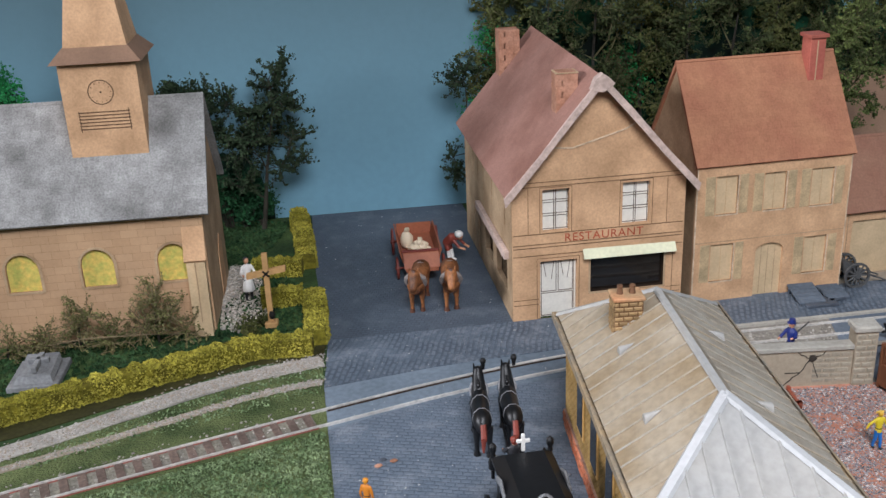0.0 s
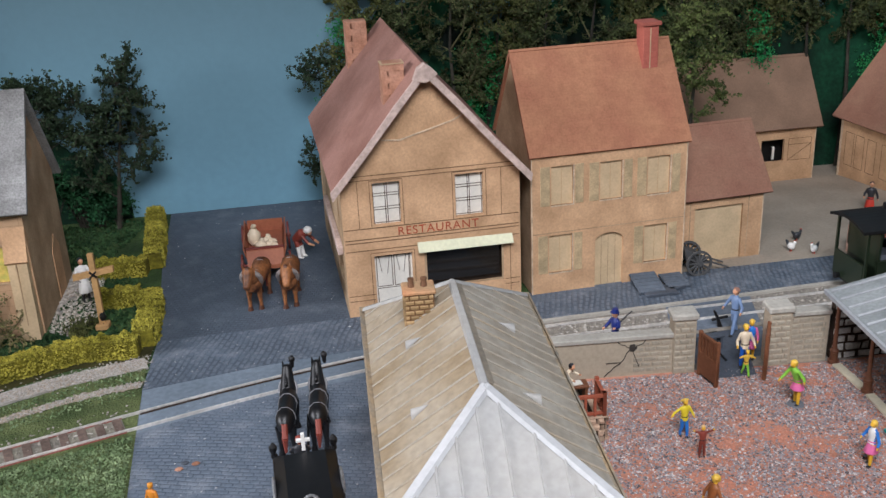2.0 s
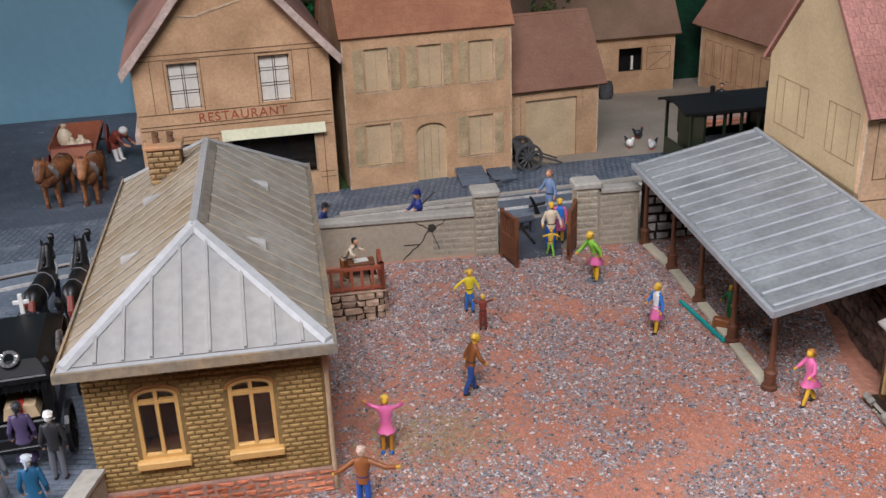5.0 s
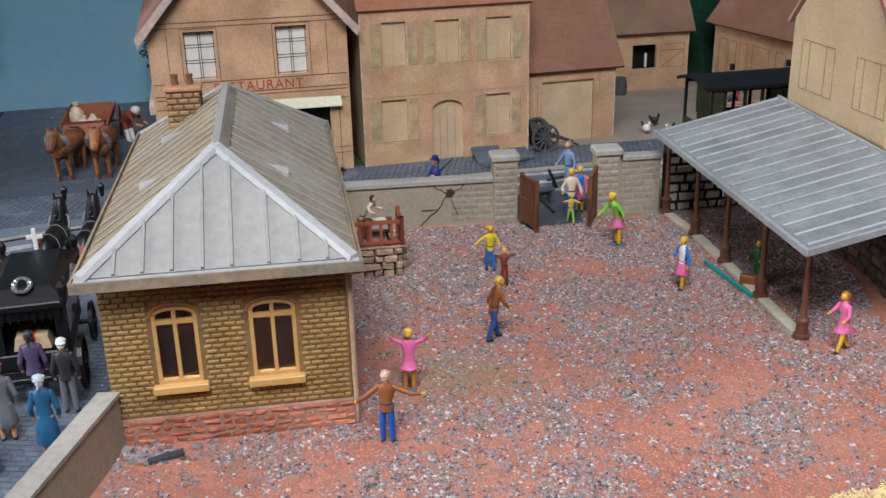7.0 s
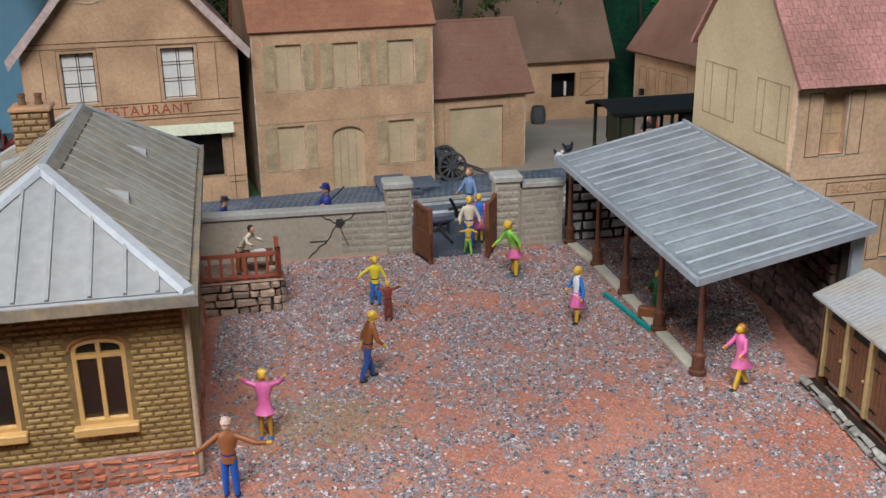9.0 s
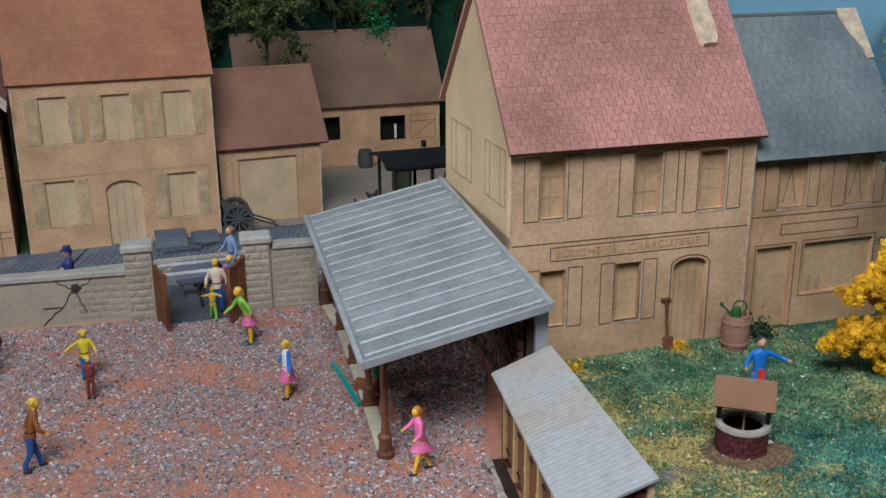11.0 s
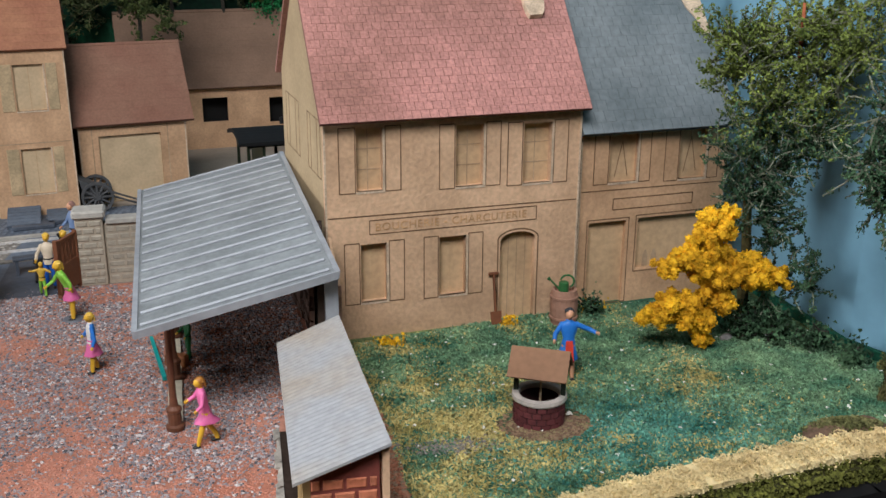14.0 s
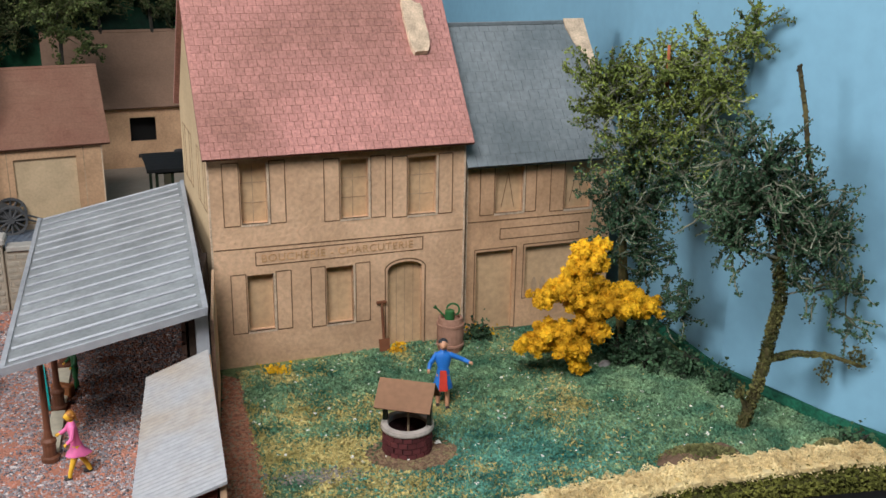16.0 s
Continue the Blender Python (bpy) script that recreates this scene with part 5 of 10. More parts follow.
POT_BROWN = mat("brown_clay_pot", (0.17, 0.085, 0.045), 0.7, 0.2, 900, 100, 0.2)
for x in (1.03, 1.37):
    bm = B()
    lathe(bm, [(0.09, 5.23), (0.07, 5.4), (0.085, 5.42), (0.085, 5.48), (0.05, 5.48), (0.045, 5.36)], 10, (x, 7.3))
    part("chimney_pot", bm, POT_BROWN, ch)
bm = B()
tube(bm, (W + 0.08, -0.05, 0.05), (W + 0.08, -0.05, 3.2), 0.05, 0.05, 8)
part("downpipe", bm, CARD_GREY, ST)

# low wall stub beside it
PLASTER = mat("sandy_grey_plaster", (0.40, 0.335, 0.25), 0.9, 0.12, 900, 50, 0.5)
WALL_STONE = mat("grey_wall_block", (0.335, 0.295, 0.23), 0.9, 0.15, 900, 60, 0.5, other=(0.37, 0.325, 0.25), pieces=0.08)
COPING = mat("pale_coping", (0.41, 0.385, 0.335), 0.85, 0.15, 800, 60, 0.3)
bm = B()
prism(bm, [(7.02, 17.0, 0), (6.3, 13.0, 0), (6.3, 13.0, 1.12), (7.02, 17.0, 1.12)], (0.32, -0.02, 0))
stub = tagged(part("boundary_wall", bm, PLASTER), "plain sandy plaster boundary wall", "wall")
bm = B()
prism(bm, [(6.98, 17.0, 1.12), (6.26, 13.0, 1.12), (6.26, 13.0, 1.2), (6.98, 17.0, 1.2)], (0.4, -0.02, 0))
part("coping", bm, COPING, stub)

# ---------------------------------------------------------------- school yard wall with gate
YW = thing("yard_wall", 12.0, 28.35, 0, 4.1, "grey rendered school wall with a large crack", "wall")
bm = B()
box(bm, -2.4, 0, 0, 3.42, 0.3, 1.25)
left = part("wall_panel", bm, PLASTER, YW)
bm = B()
box(bm, 7.15, 0, 0, 8.4, 0.3, 1.68)
right = part("wall_panel", bm, PLASTER, YW)
bm = B()
box(bm, -2.45, -0.07, 1.25, 3.4, 0.37, 1.42, 0.03)
part("coping", bm, COPING, left)
bm = B()
box(bm, 7.2, -0.07, 1.66, 8.45, 0.37, 1.82, 0.03)
part("coping", bm, COPING, right)
for u in (3.38, 6.44):
    bm = B()
    box(bm, u, -0.12, 0, u + 0.7, 0.45, 1.88, 0.02)
    p = part("pier", bm, PLASTER, YW)
    bm = B()
    box(bm, u - 0.07, -0.19, 1.86, u + 0.77, 0.52, 2.08, 0.05)
    part("pier_cap", bm, COPING, p)
    bonded(p, 0.66, 0.06, 1.84, 9, 0.36, [], WALL_STONE, (u + 0.02, -0.12, 0), 0, 0.022, 0.03, 0.2)
bonded(left, 1.25, 0.1, 1.2, 6, 0.36, [], WALL_STONE, (2.12, 0, 0), 0, 0.010, 0.025, 0.25)
bonded(right, 1.15, 0.08, 1.62, 8, 0.36, [], WALL_STONE, (7.2, 0, 0), 0, 0.010, 0.025, 0.25)
CRACK = mat("crack_shadow", (0.05, 0.042, 0.035), 0.95, 0.3, 1500, 200, 0.3)
bm = B()
rnd = random.Random(4)
for path in (((1.2, 0.02), (1.33, 0.17), (1.42, 0.22), (1.5, 0.34), (1.68, 0.44), (1.83, 0.62), (1.9, 0.8), (2.05, 0.98)), ((2.05, 0.98), (1.92, 1.02), (1.85, 1.1), (1.72, 1.13), (1.6, 1.25)), ((2.1, 1.0), (2.42, 1.12), (2.62, 1.4)),
             ((1.25, 0.5), (1.55, 0.5), (1.75, 0.5)), ((2.12, 0.82), (2.22, 0.55), (2.32, 0.3))):
    for a, b in zip(path, path[1:]):
        line(bm, a, b, 0.022, 0, 0.022)
prism(bm, [(1.98, 0, 0.9), (2.12, 0, 0.85), (2.25, 0, 0.98), (2.16, 0, 1.12), (2.0, 0, 1.1)], (0, -0.023, 0))
part("crack", bm, CRACK, left, "dark branching crack")

GATE_BROWN = mat("brown_gate_paint", (0.20, 0.075, 0.035), 0.6, 0.15, 900, 80, 0.2)


def gate_leaf(a, b, label):
    yaw = turned(a, b)
    L = math.hypot(b[0] - a[0], b[1] - a[1])
    g = thing("gate_leaf", *a, 0.05, yaw, label, "gate", "gate leaves")
    bm = B()
    box(bm, 0, -0.05, 0.1, L, 0.05, 0.85, 0.01)
    part("lower_panel", bm, GATE_BROWN, g)
    for x in (0.0, L - 0.1):
        bm = B()
        box(bm, x, -0.06, 0.0, x + 0.1, 0.06, 1.55, 0.015)
        part("stile", bm, GATE_BROWN, g)
    bm = B()
    box(bm, 0.1, -0.045, 1.42, L - 0.1, 0.045, 1.5)
    part("top_rail", bm, GATE_BROWN, g)
    n = 5
    for k in range(n):
        x = 0.1 + (L - 0.2) * (k + 0.5) / n
        bm = B()
        box(bm, x - 0.045, -0.03, 0.84, x + 0.045, 0.03, 1.43)
        part("baluster", bm, GATE_BROWN, g)


gate_leaf((16.15, 28.35), (16.5, 27.42), "brown slatted gate leaf standing open")
gate_leaf((18.42, 28.75), (18.05, 27.75), "brown slatted gate leaf standing open by the pier")
SLATE = mat("slate_sheet", (0.075, 0.088, 0.11), 0.6, 0.2, 600, 50, 0.3)
for nm, x, y, yaw, w, d, lab in (("slate_slab", 16.2, 34.55, 10, 1.25, 0.75, "dark slate slab lying on the pavement"), ("slate_slab", 16.9, 34.85, 24, 0.7, 0.4, "thin dark slate slab on the pavement")):
    bm = B()
    box(bm, -w / 2, -d / 2, 0, w / 2, d / 2, 0.12, 0.02)
    solo(nm, bm, SLATE, x, y, 0.025, yaw, lab, "slab", "slabs")
sheet("gate_path", [(16.3, 28.0), (17.95, 28.2), (18.35, 31.6), (16.2, 31.3)], 0.03, SLATE, "dark slate path through the gate", 0.05, "path")
bm = B()
box(bm, -0.45, -0.16, 0.42, 0.45, 0.16, 0.5, 0.015)
bench = thing("bench", 16.95, 30.0, 0.03, 15, "dark low bench behind the gate", "bench")
part("seat", bm, SLATE, bench)
for x in (-0.35, 0.35):
    bm = B()
    box(bm, x - 0.04, -0.12, 0, x + 0.04, 0.12, 0.42)
    part("leg", bm, SLATE, bench)

# teacher's platform with railing
PD = thing("stone_platform", 11.25, 24.7, 0, 6.2, "rough stone platform with a red-brown railing", "platform")
RUBBLE = mat("brown_rubble", (0.36, 0.215, 0.14), 0.9, 0.3, 900, 130, 0.7, other=(0.44, 0.31, 0.22), pieces=0.25)
RUBBLE_GAP = mat("rubble_joint", (0.05, 0.032, 0.022), 0.95, 0.3, 900, 100, 0.4)
bm = B()
box(bm, -0.5, 0.0, 0, 1.42, 0.26, 0.78)
box(bm, 1.18, 0.26, 0, 1.42, 0.95, 0.78)
box(bm, -0.5, 0.26, 0, 1.18, 0.95, 0.35)
box(bm, -0.5, 0.95, 0, 1.42, 2.6, 0.35)
body = part("core", bm, RUBBLE_GAP, PD)


def rubble(parent, w, h, at, yaw, m, seed, rows, size, proud=0.07, gap=0.012):
    """A face of rough stones of uneven size, each one a part."""
    rnd = random.Random(seed)
    base = Matrix.Translation(Vector(at)) @ pose(0, 0, 0, 0, 0, yaw)
    z = 0.01
    rh = h / rows
    for r in range(rows):
        x = 0.0
        while x < w - 0.03:
            wd = min(rnd.uniform(0.6, 1.5) * size, w - x)
            if w - x - wd < 0.08:
                wd = w - x
            bm = B()
            vs = box(bm, gap, -proud * rnd.uniform(0.5, 1.2), gap, wd - 2 * gap, 0.01, rh - 2 * gap)
            for v in vs:
                v.co += Vector((rnd.uniform(-1, 1) * 0.03, (rnd.uniform(-1, 1) * 0.02 if v.co.y < 0 else 0), rnd.uniform(-1, 1) * 0.025))
                if v.co.y < 0:
                    v.co.x += 0.03 * (1 if v.co.x < wd / 2 else -1)
                    v.co.z += 0.025 * (1 if v.co.z < rh / 2 else -1)
            ob = part("stone", bm, m, parent)
            q = base @ Vector((x, 0, z + r * rh))
            ob.matrix_basis = pose(*(q * CM), 0, 0, yaw)
            x += wd


rubble(body, 1.92, 0.78, (-0.5, 0, 0), 0, RUBBLE, 5, 4, 0.36, 0.1)
rubble(body, 0.95, 0.78, (1.42, 0, 0), 90, RUBBLE, 6, 4, 0.38, 0.1)
bm = B()
box(bm, -0.54, -0.05, 0.78, 1.48, 0.3, 0.82, 0.015)
box(bm, 1.14, 0.3, 0.78, 1.48, 0.98, 0.82)
box(bm, -0.5, 0.262, 0.35, 1.178, 2.6, 0.38)
part("floor_slab", bm, RUBBLE, PD)
RAIL_RED = mat("red_brown_railing", (0.34, 0.09, 0.05), 0.55, 0.12, 900, 80, 0.15)


def rail_run(parent, a, b, z0, n):
    a, b = Vector(a), Vector(b)
    for z, h in ((z0 + 0.06, 0.06), (z0 + 0.6, 0.08)):
        bm = B()
        d = (b - a).normalized() * 0.0
        s = (b - a).normalized().cross(Vector((0, 0, 1))) * 0.05
        prism(bm, [a - s + Vector((0, 0, z)), b - s + Vector((0, 0, z)), b - s + Vector((0, 0, z + h)), a - s + Vector((0, 0, z + h))], 2 * s)
        part("handrail" if z > z0 + 0.3 else "bottom_rail", bm, RAIL_RED, parent)
    for k in range(n + 1):
        p = a.lerp(b, k / n)
        bm = B()
        r = 0.055 if k in (0, n) else 0.035
        box(bm, p.x - r, p.y - r, z0, p.x + r, p.y + r, z0 + (0.76 if k in (0, n) else 0.61))
        part("post" if k in (0, n) else "baluster", bm, RAIL_RED, parent)


rail = thing("railing", 11.25, 24.7, 0.82, 6.2, "red-brown slatted railing on the stone platform", "railing")
rail_run(rail, (-0.48, 0.06, 0), (1.4, 0.06, 0), 0, 7)
rail_run(rail, (1.4, 0.06, 0), (1.4, 0.9, 0), 0, 3)
desk = thing("desk", 12.0, 26.5, 0.38, 6.2, "small brown desk with papers on the platform", "desk")
bm = B()
box(bm, -0.35, -0.22, 0.5, 0.4, 0.22, 0.58, 0.015)
part("desktop", bm, GATE_BROWN, desk)
for x in (-0.3, 0.33):
    bm = B()
    box(bm, x - 0.04, -0.18, 0, x + 0.04, 0.18, 0.5)
    part("side_panel", bm, GATE_BROWN, desk)
bm = B()
box(bm, -0.2, -0.14, 0.582, 0.2, 0.12, 0.6)
solo("paper_sheet", bm, WHITE, 12.02, 26.5, 0.385, 14, "white sheet of paper lying on the desk", "paper")

# ---------------------------------------------------------------- yard shelter
SH = thing("yard_shelter", 0, 0, 0, 0, "open playground shelter with a grey zinc lean-to roof", "shelter")
GREYZINC = mat("grey_zinc", (0.235, 0.254, 0.254), 0.5, 0.18, 900, 90, 0.25, other=(0.262, 0.28, 0.28), mix=0.5, spec=0.4)
GREYZINC_EDGE = mat("zinc_edge", (0.35, 0.365, 0.38), 0.55, 0.15, 400, 60, 0.15)
IRON = mat("brown_post_paint", (0.15, 0.058, 0.03), 0.5, 0.15, 900, 80, 0.15, spec=0.4)
q00, q10, q11, q01 = Vector((20.85, 19.28, 2.45)), Vector((24.5, 19.72, 3.2)), Vector((23.85, 29.25, 3.33)), Vector((20.12, 28.9, 2.52))
bm = B()
slab(bm, [q00, q10, q11, q01], 0.06)
rf = part("roof_plate", bm, GREYZINC, SH)
for k in range(17):
    f = (k + 0.4) / 16.8
    a, b = q00.lerp(q01, f), q10.lerp(q11, f)
    a2, b2 = a.lerp(b, 0.03), a.lerp(b, 0.965)
    bm = B()
    up = Vector((0, 0, 0.03))
    tube(bm, a2 + up * 0.7, b2 + up * 0.7, 0.042, 0.042, 6)
    part("batten", bm, GREYZINC_EDGE, rf)
for a, b, w in ((q00, q01, 0.05), (q10, q11, 0.05), (q00, q10, 0.035)):
    bm = B()
    s = (b - a).normalized().cross(Vector((0, 0, 1))) * w
    prism(bm, [a - s * 0.5 + Vector((0, 0, -0.12)), a + s * 0.5 + Vector((0, 0, -0.12)), a + s + Vector((0, 0, 0.035)), a - s + Vector((0, 0, 0.035))], b - a)
    part("edge_trim", bm, GREYZINC_EDGE, rf)
posts = [(20.56, 28.75), (20.88, 26.85), (21.05, 24.72), (21.2, 22.45), (21.33, 20.2)]
for x, y in posts:
    f = (y - 19.28) / 9.6
    zt = 2.45 + 0.07 * f + 0.09 - 0.1
    bm = B()
    lathe(bm, [(0.18, 0.04), (0.18, 0.12), (0.13, 0.15), (0.13, 0.4), (0.15, 0.42), (0.15, 0.48), (0.09, 0.53), (0.07, 0.7), (0.062, zt - 0.22), (0.1, zt - 0.2), (0.1, zt - 0.1), (0.13, zt)], 12, (x, y))
    part("post", bm, IRON, SH, smooth=False)
bm = B()
for (x, y), (x2, y2) in zip(posts, posts[1:]):
    prism(bm, [(x + 0.0, y, 2.28), (x2, y2, 2.24), (x2, y2, 2.4), (x, y, 2.44)], (0.1, 0, 0))
part("beam", bm, IRON, SH)
PLANK = mat("pale_plank", (0.70, 0.63, 0.47), 0.8, 0.12, 700, 60, 0.3)
for i, ((x, y), (x2, y2)) in enumerate(zip(posts, posts[1:])):
    bm = B()
    d = Vector((x2 - x, y2 - y, 0)).normalized()
    s = Vector((-d.y, d.x, 0)) * 0.14
    a, b = Vector((x, y, 0.02)) + d * 0.2, Vector((x2, y2, 0.02)) - d * 0.2
    prism(bm, [a - s, b - s, b + s, a + s], (0, 0, 0.07))
    tagged(part("kerb_plank", bm, PLANK), "pale wooden kerb plank between the shelter posts", "plank", "kerb planks")
BLACKSTONE = mat("whitewashed_stone", (0.6, 0.57, 0.53), 0.9, 0.3, 800, 120, 0.5, pieces=0.3)
bm = B()
prism(bm, [(20.55, 29.0, 0), (23.9, 29.35, 0), (23.9, 29.35, 3.1), (20.55, 29.0, 2.4)], (-0.03, 0.25, 0))
ew = tagged(part("shelter_end_wall", bm, RUBBLE_GAP), "black-jointed white rubble end wall of the shelter", "wall")
rubble(ew, 3.35, 2.3, (20.55, 28.98, 0.0), 6, BLACKSTONE, 11, 8, 0.42, 0.05, 0.03)
bm = B()
prism(bm, [(24.1, 20.2, 0), (24.35, 23.8, 0), (24.35, 23.8, 3.0), (24.15, 20.2, 2.95)], (0.16, 0, 0))
bw_ = tagged(part("shelter_back_wall", bm, RUBBLE_GAP), "brown rubble back wall of the shelter, darkened for roof shade", "wall")
# stones coloured darker to deepen the shade under the shelter roof
SHADERUB = mat("shade_darkened_rubble", (0.075, 0.042, 0.03), 0.9, 0.3, 900, 120, 0.6, pieces=0.3)
rubble(bw_, 3.6, 2.8, (24.32, 23.8, 0.0), -94, SHADERUB, 12, 11, 0.42, 0.1)
bm = B()
prism(bm, [(24.30, 23.8, 0), (23.72, 28.9, 0), (23.72, 28.9, 3.1), (24.30, 23.8, 2.95)], (0.13, 0, 0))
bw2 = tagged(part("shelter_back_wall", bm, RUBBLE_GAP), "brown rubble wall behind the shelter's far bays, darkened for roof shade", "wall")
rubble(bw2, 5.1, 2.85, (23.74, 28.9, 0.0), -83.5, SHADERUB, 13, 11, 0.42, 0.08)
bm = B()
box(bm, 0, 0, 0, 0.25, 0.1, 3.0)
gp = part("grey_pier", bm, GREYZINC_EDGE)
gp.matrix_world = pose(24.28 * CM, 20.05 * CM, 0, 0, 0, 6)
tagged(gp, "grey upright board at the shelter's corner", "board")
TEAL = mat("teal_paint", (0.01, 0.40, 0.37), 0.5, 0.15, 800, 80, 0.1)
bm = B()
prism(bm, [(20.5, 24.7, 0.03), (20.95, 22.4, 0.03), (21.03, 22.43, 0.03), (20.57, 24.73, 0.03)], (0, 0, 0.08))
tagged(part("teal_strip", bm, TEAL), "teal painted strip lying on the yard", "strip")

# ---------------------------------------------------------------- toilets
TL = thing("toilet_block", 0, 0, 0, 0, "row of brown-doored toilets under a corrugated roof", "shed")
CORR = mat("corrugated_sheet", (0.46, 0.465, 0.47), 0.55, 0.16, 700, 70, 0.3, other=(0.34, 0.285, 0.22), mix=0.56)
CREAM_POST = mat("cream_post", (0.45, 0.30, 0.13), 0.75, 0.12, 900, 80, 0.2)
DOOR_BROWN = mat("brown_plank_door", (0.155, 0.065, 0.03), 0.65, 0.2, 900, 60, 0.2)
r00, r10, r11, r01 = Vector((23.36, 14.55, 1.98)), Vector((24.78, 14.72, 2.4)), Vector((24.5, 19.75, 2.36)), Vector((23.32, 19.6, 1.94))
bm = B()
n = 84
rows_ = []
for k in range(n + 1):
    f = k / n
    z = 0.004 * (1 if k % 2 else -1)
    rows_.append([bm.verts.new(r00.lerp(r01, f) + Vector((0, 0, z))), bm.verts.new(r10.lerp(r11, f) + Vector((0, 0, z))),
                  bm.verts.new(r10.lerp(r11, f) + Vector((0, 0, z - 0.05))), bm.verts.new(r00.lerp(r01, f) + Vector((0, 0, z - 0.05)))])
for a, b in zip(rows_, rows_[1:]):
    for k in range(4):
        bm.faces.new((a[k], b[k], b[(k + 1) % 4], a[(k + 1) % 4]))
bm.faces.new(rows_[0])
bm.faces.new(rows_[-1][::-1])
bmesh.ops.recalc_face_normals(bm, faces=bm.faces)
part("corrugated_roof", bm, CORR, TL)
bm = B()
prism(bm, [(23.62, 14.85, 0.0), (24.62, 14.85, 0.0), (24.62, 14.85, 2.26), (23.62, 14.85, 1.9)], (0.0, 0.15, 0))
ew = part("end_wall", bm, mat("dark_red_brick", (0.22, 0.055, 0.04), 0.85, 0.2, 1000, 90, 0.4), TL)
bonded(ew, 1.0, 0.1, 1.85, 8, 0.34, [], REDSTONE, (23.62, 14.85, 0), 0, 0.02, 0.03)
bm = B()
prism(bm, [(24.5, 15.0, 0), (24.3, 19.5, 0), (24.3, 19.5, 2.2), (24.5, 15.0, 2.25)], (0.11, 0, 0))
part("back_wall", bm, CARD, TL)
bm = B()
prism(bm, [(23.5, 19.35, 0), (24.4, 19.5, 0), (24.4, 19.5, 2.2), (23.5, 19.35, 1.85)], (0, 0.1, 0))
part("end_wall", bm, DOOR_BROWN, TL)
bm = B()
box(bm, 23.75, 15.0, 0.05, 24.4, 19.4, 0.3)
part("sill_base", bm, PLASTER, TL)
for k in range(6):
    y = 19.35 - k * 0.88
    if y > 14.9:
        bm = B()
        box(bm, 23.5, y - 0.06, 0.26, 23.64, y + 0.06, 1.86, 0.01)
        part("post", bm, CREAM_POST, TL)
    if k < 5:
        bm = B()
        box(bm, 23.58, y - 0.8, 0.3, 23.63, y - 0.08, 1.55)
        d = part("door", bm, DOOR_BROWN, TL)
        for j in range(5):
            bm = B()
            yy = y - 0.08 - 0.72 * (j + 0.5) / 5
            box(bm, 23.565, yy - 0.062, 0.32, 23.582, yy + 0.062, 1.53, 0.008)
            part("plank", bm, DOOR_BROWN, d)
        for zz in (0.5, 1.3):
            bm = B()
            tube(bm, (23.555, y - 0.12, zz), (23.555, y - 0.32, zz), 0.022, 0.016, 6)
            part("hinge", bm, BLACK, d)
        bm = B()
        ball(bm, (23.55, y - 0.68, 0.9), 0.035, n=6)
        part("knob", bm, CREAM_POST, d)
        # near-black sheet stands in for the unlit gap above the door
        bm = B()
        box(bm, 23.6, y - 0.8, 1.55, 23.62, y - 0.08, 1.88)
        part("dark_head", bm, DARK, d)
bm = B()
box(bm, 23.25, 14.9, 0, 23.55, 19.55, 0.12)
base = tagged(part("toilet_step", bm, RUBBLE_GAP), "rough whitish stone step in front of the toilets", "step")
rubble(base, 4.6, 0.24, (23.28, 19.55, 0), -90, mat("pale_rubble", (0.36, 0.33, 0.28), 0.9, 0.3, 700, 110, 0.6, pieces=0.25), 15, 2, 0.3, 0.1)

PINK_CUT = mat("pink_cut_card", (0.46, 0.27, 0.185), 0.9, 0.25, 900, 120, 0.4)
bm = B()
prism(bm, [(24.66, 14.8, 0), (24.44, 19.7, 0), (24.44, 19.7, 2.27), (24.66, 14.8, 2.31)], (0.1, 0, 0))
tagged(part("lawn_wall", bm, CARD_WARM), "tan card wall between the toilets and the lawn", "wall")
bm = B()
prism(bm, [(24.56, 20.5, 0), (24.6, 23.3, 0), (24.6, 23.3, 2.75), (24.56, 20.5, 2.65)], (0.06, 0, 0))
lw_ = tagged(part("lawn_wall", bm, CARD_WARM), "tan card lining behind the yard shelter", "wall")
bm = B()
prism(bm, [(24.555, 20.5, 0), (24.625, 20.5, 0), (24.625, 20.5, 2.66), (24.555, 20.5, 2.66)], (0, -0.03, 0))
part("cut_edge", bm, PINK_CUT, lw_)

# ---------------------------------------------------------------- rails and tram
TRACK = [(-30, 12.3), (-20, 17.45), (-9.1, 23.05), (-6.8, 24.22), (-1.1, 27.06), (2.5, 28.75), (6.2, 30.2), (11, 31.5), (16.1, 32.45), (21.5, 33.35), (28, 34.4), (35.5, 35.6)]


def smooth_path(pts, n=10):
    out = []
    p = [Vector((*q, 0)) for q in pts]
    p = [2 * p[0] - p[1]] + p + [2 * p[-1] - p[-2]]
    for i in range(1, len(p) - 2):
        for k in range(n):
            t = k / n
            out.append(0.5 * ((2 * p[i]) + (p[i + 1] - p[i - 1]) * t + (2 * p[i - 1] - 5 * p[i] + 4 * p[i + 1] - p[i + 2]) * t * t
                              + (3 * p[i] - p[i - 1] - 3 * p[i + 1] + p[i + 2]) * t ** 3))
    return out + [p[-2]]


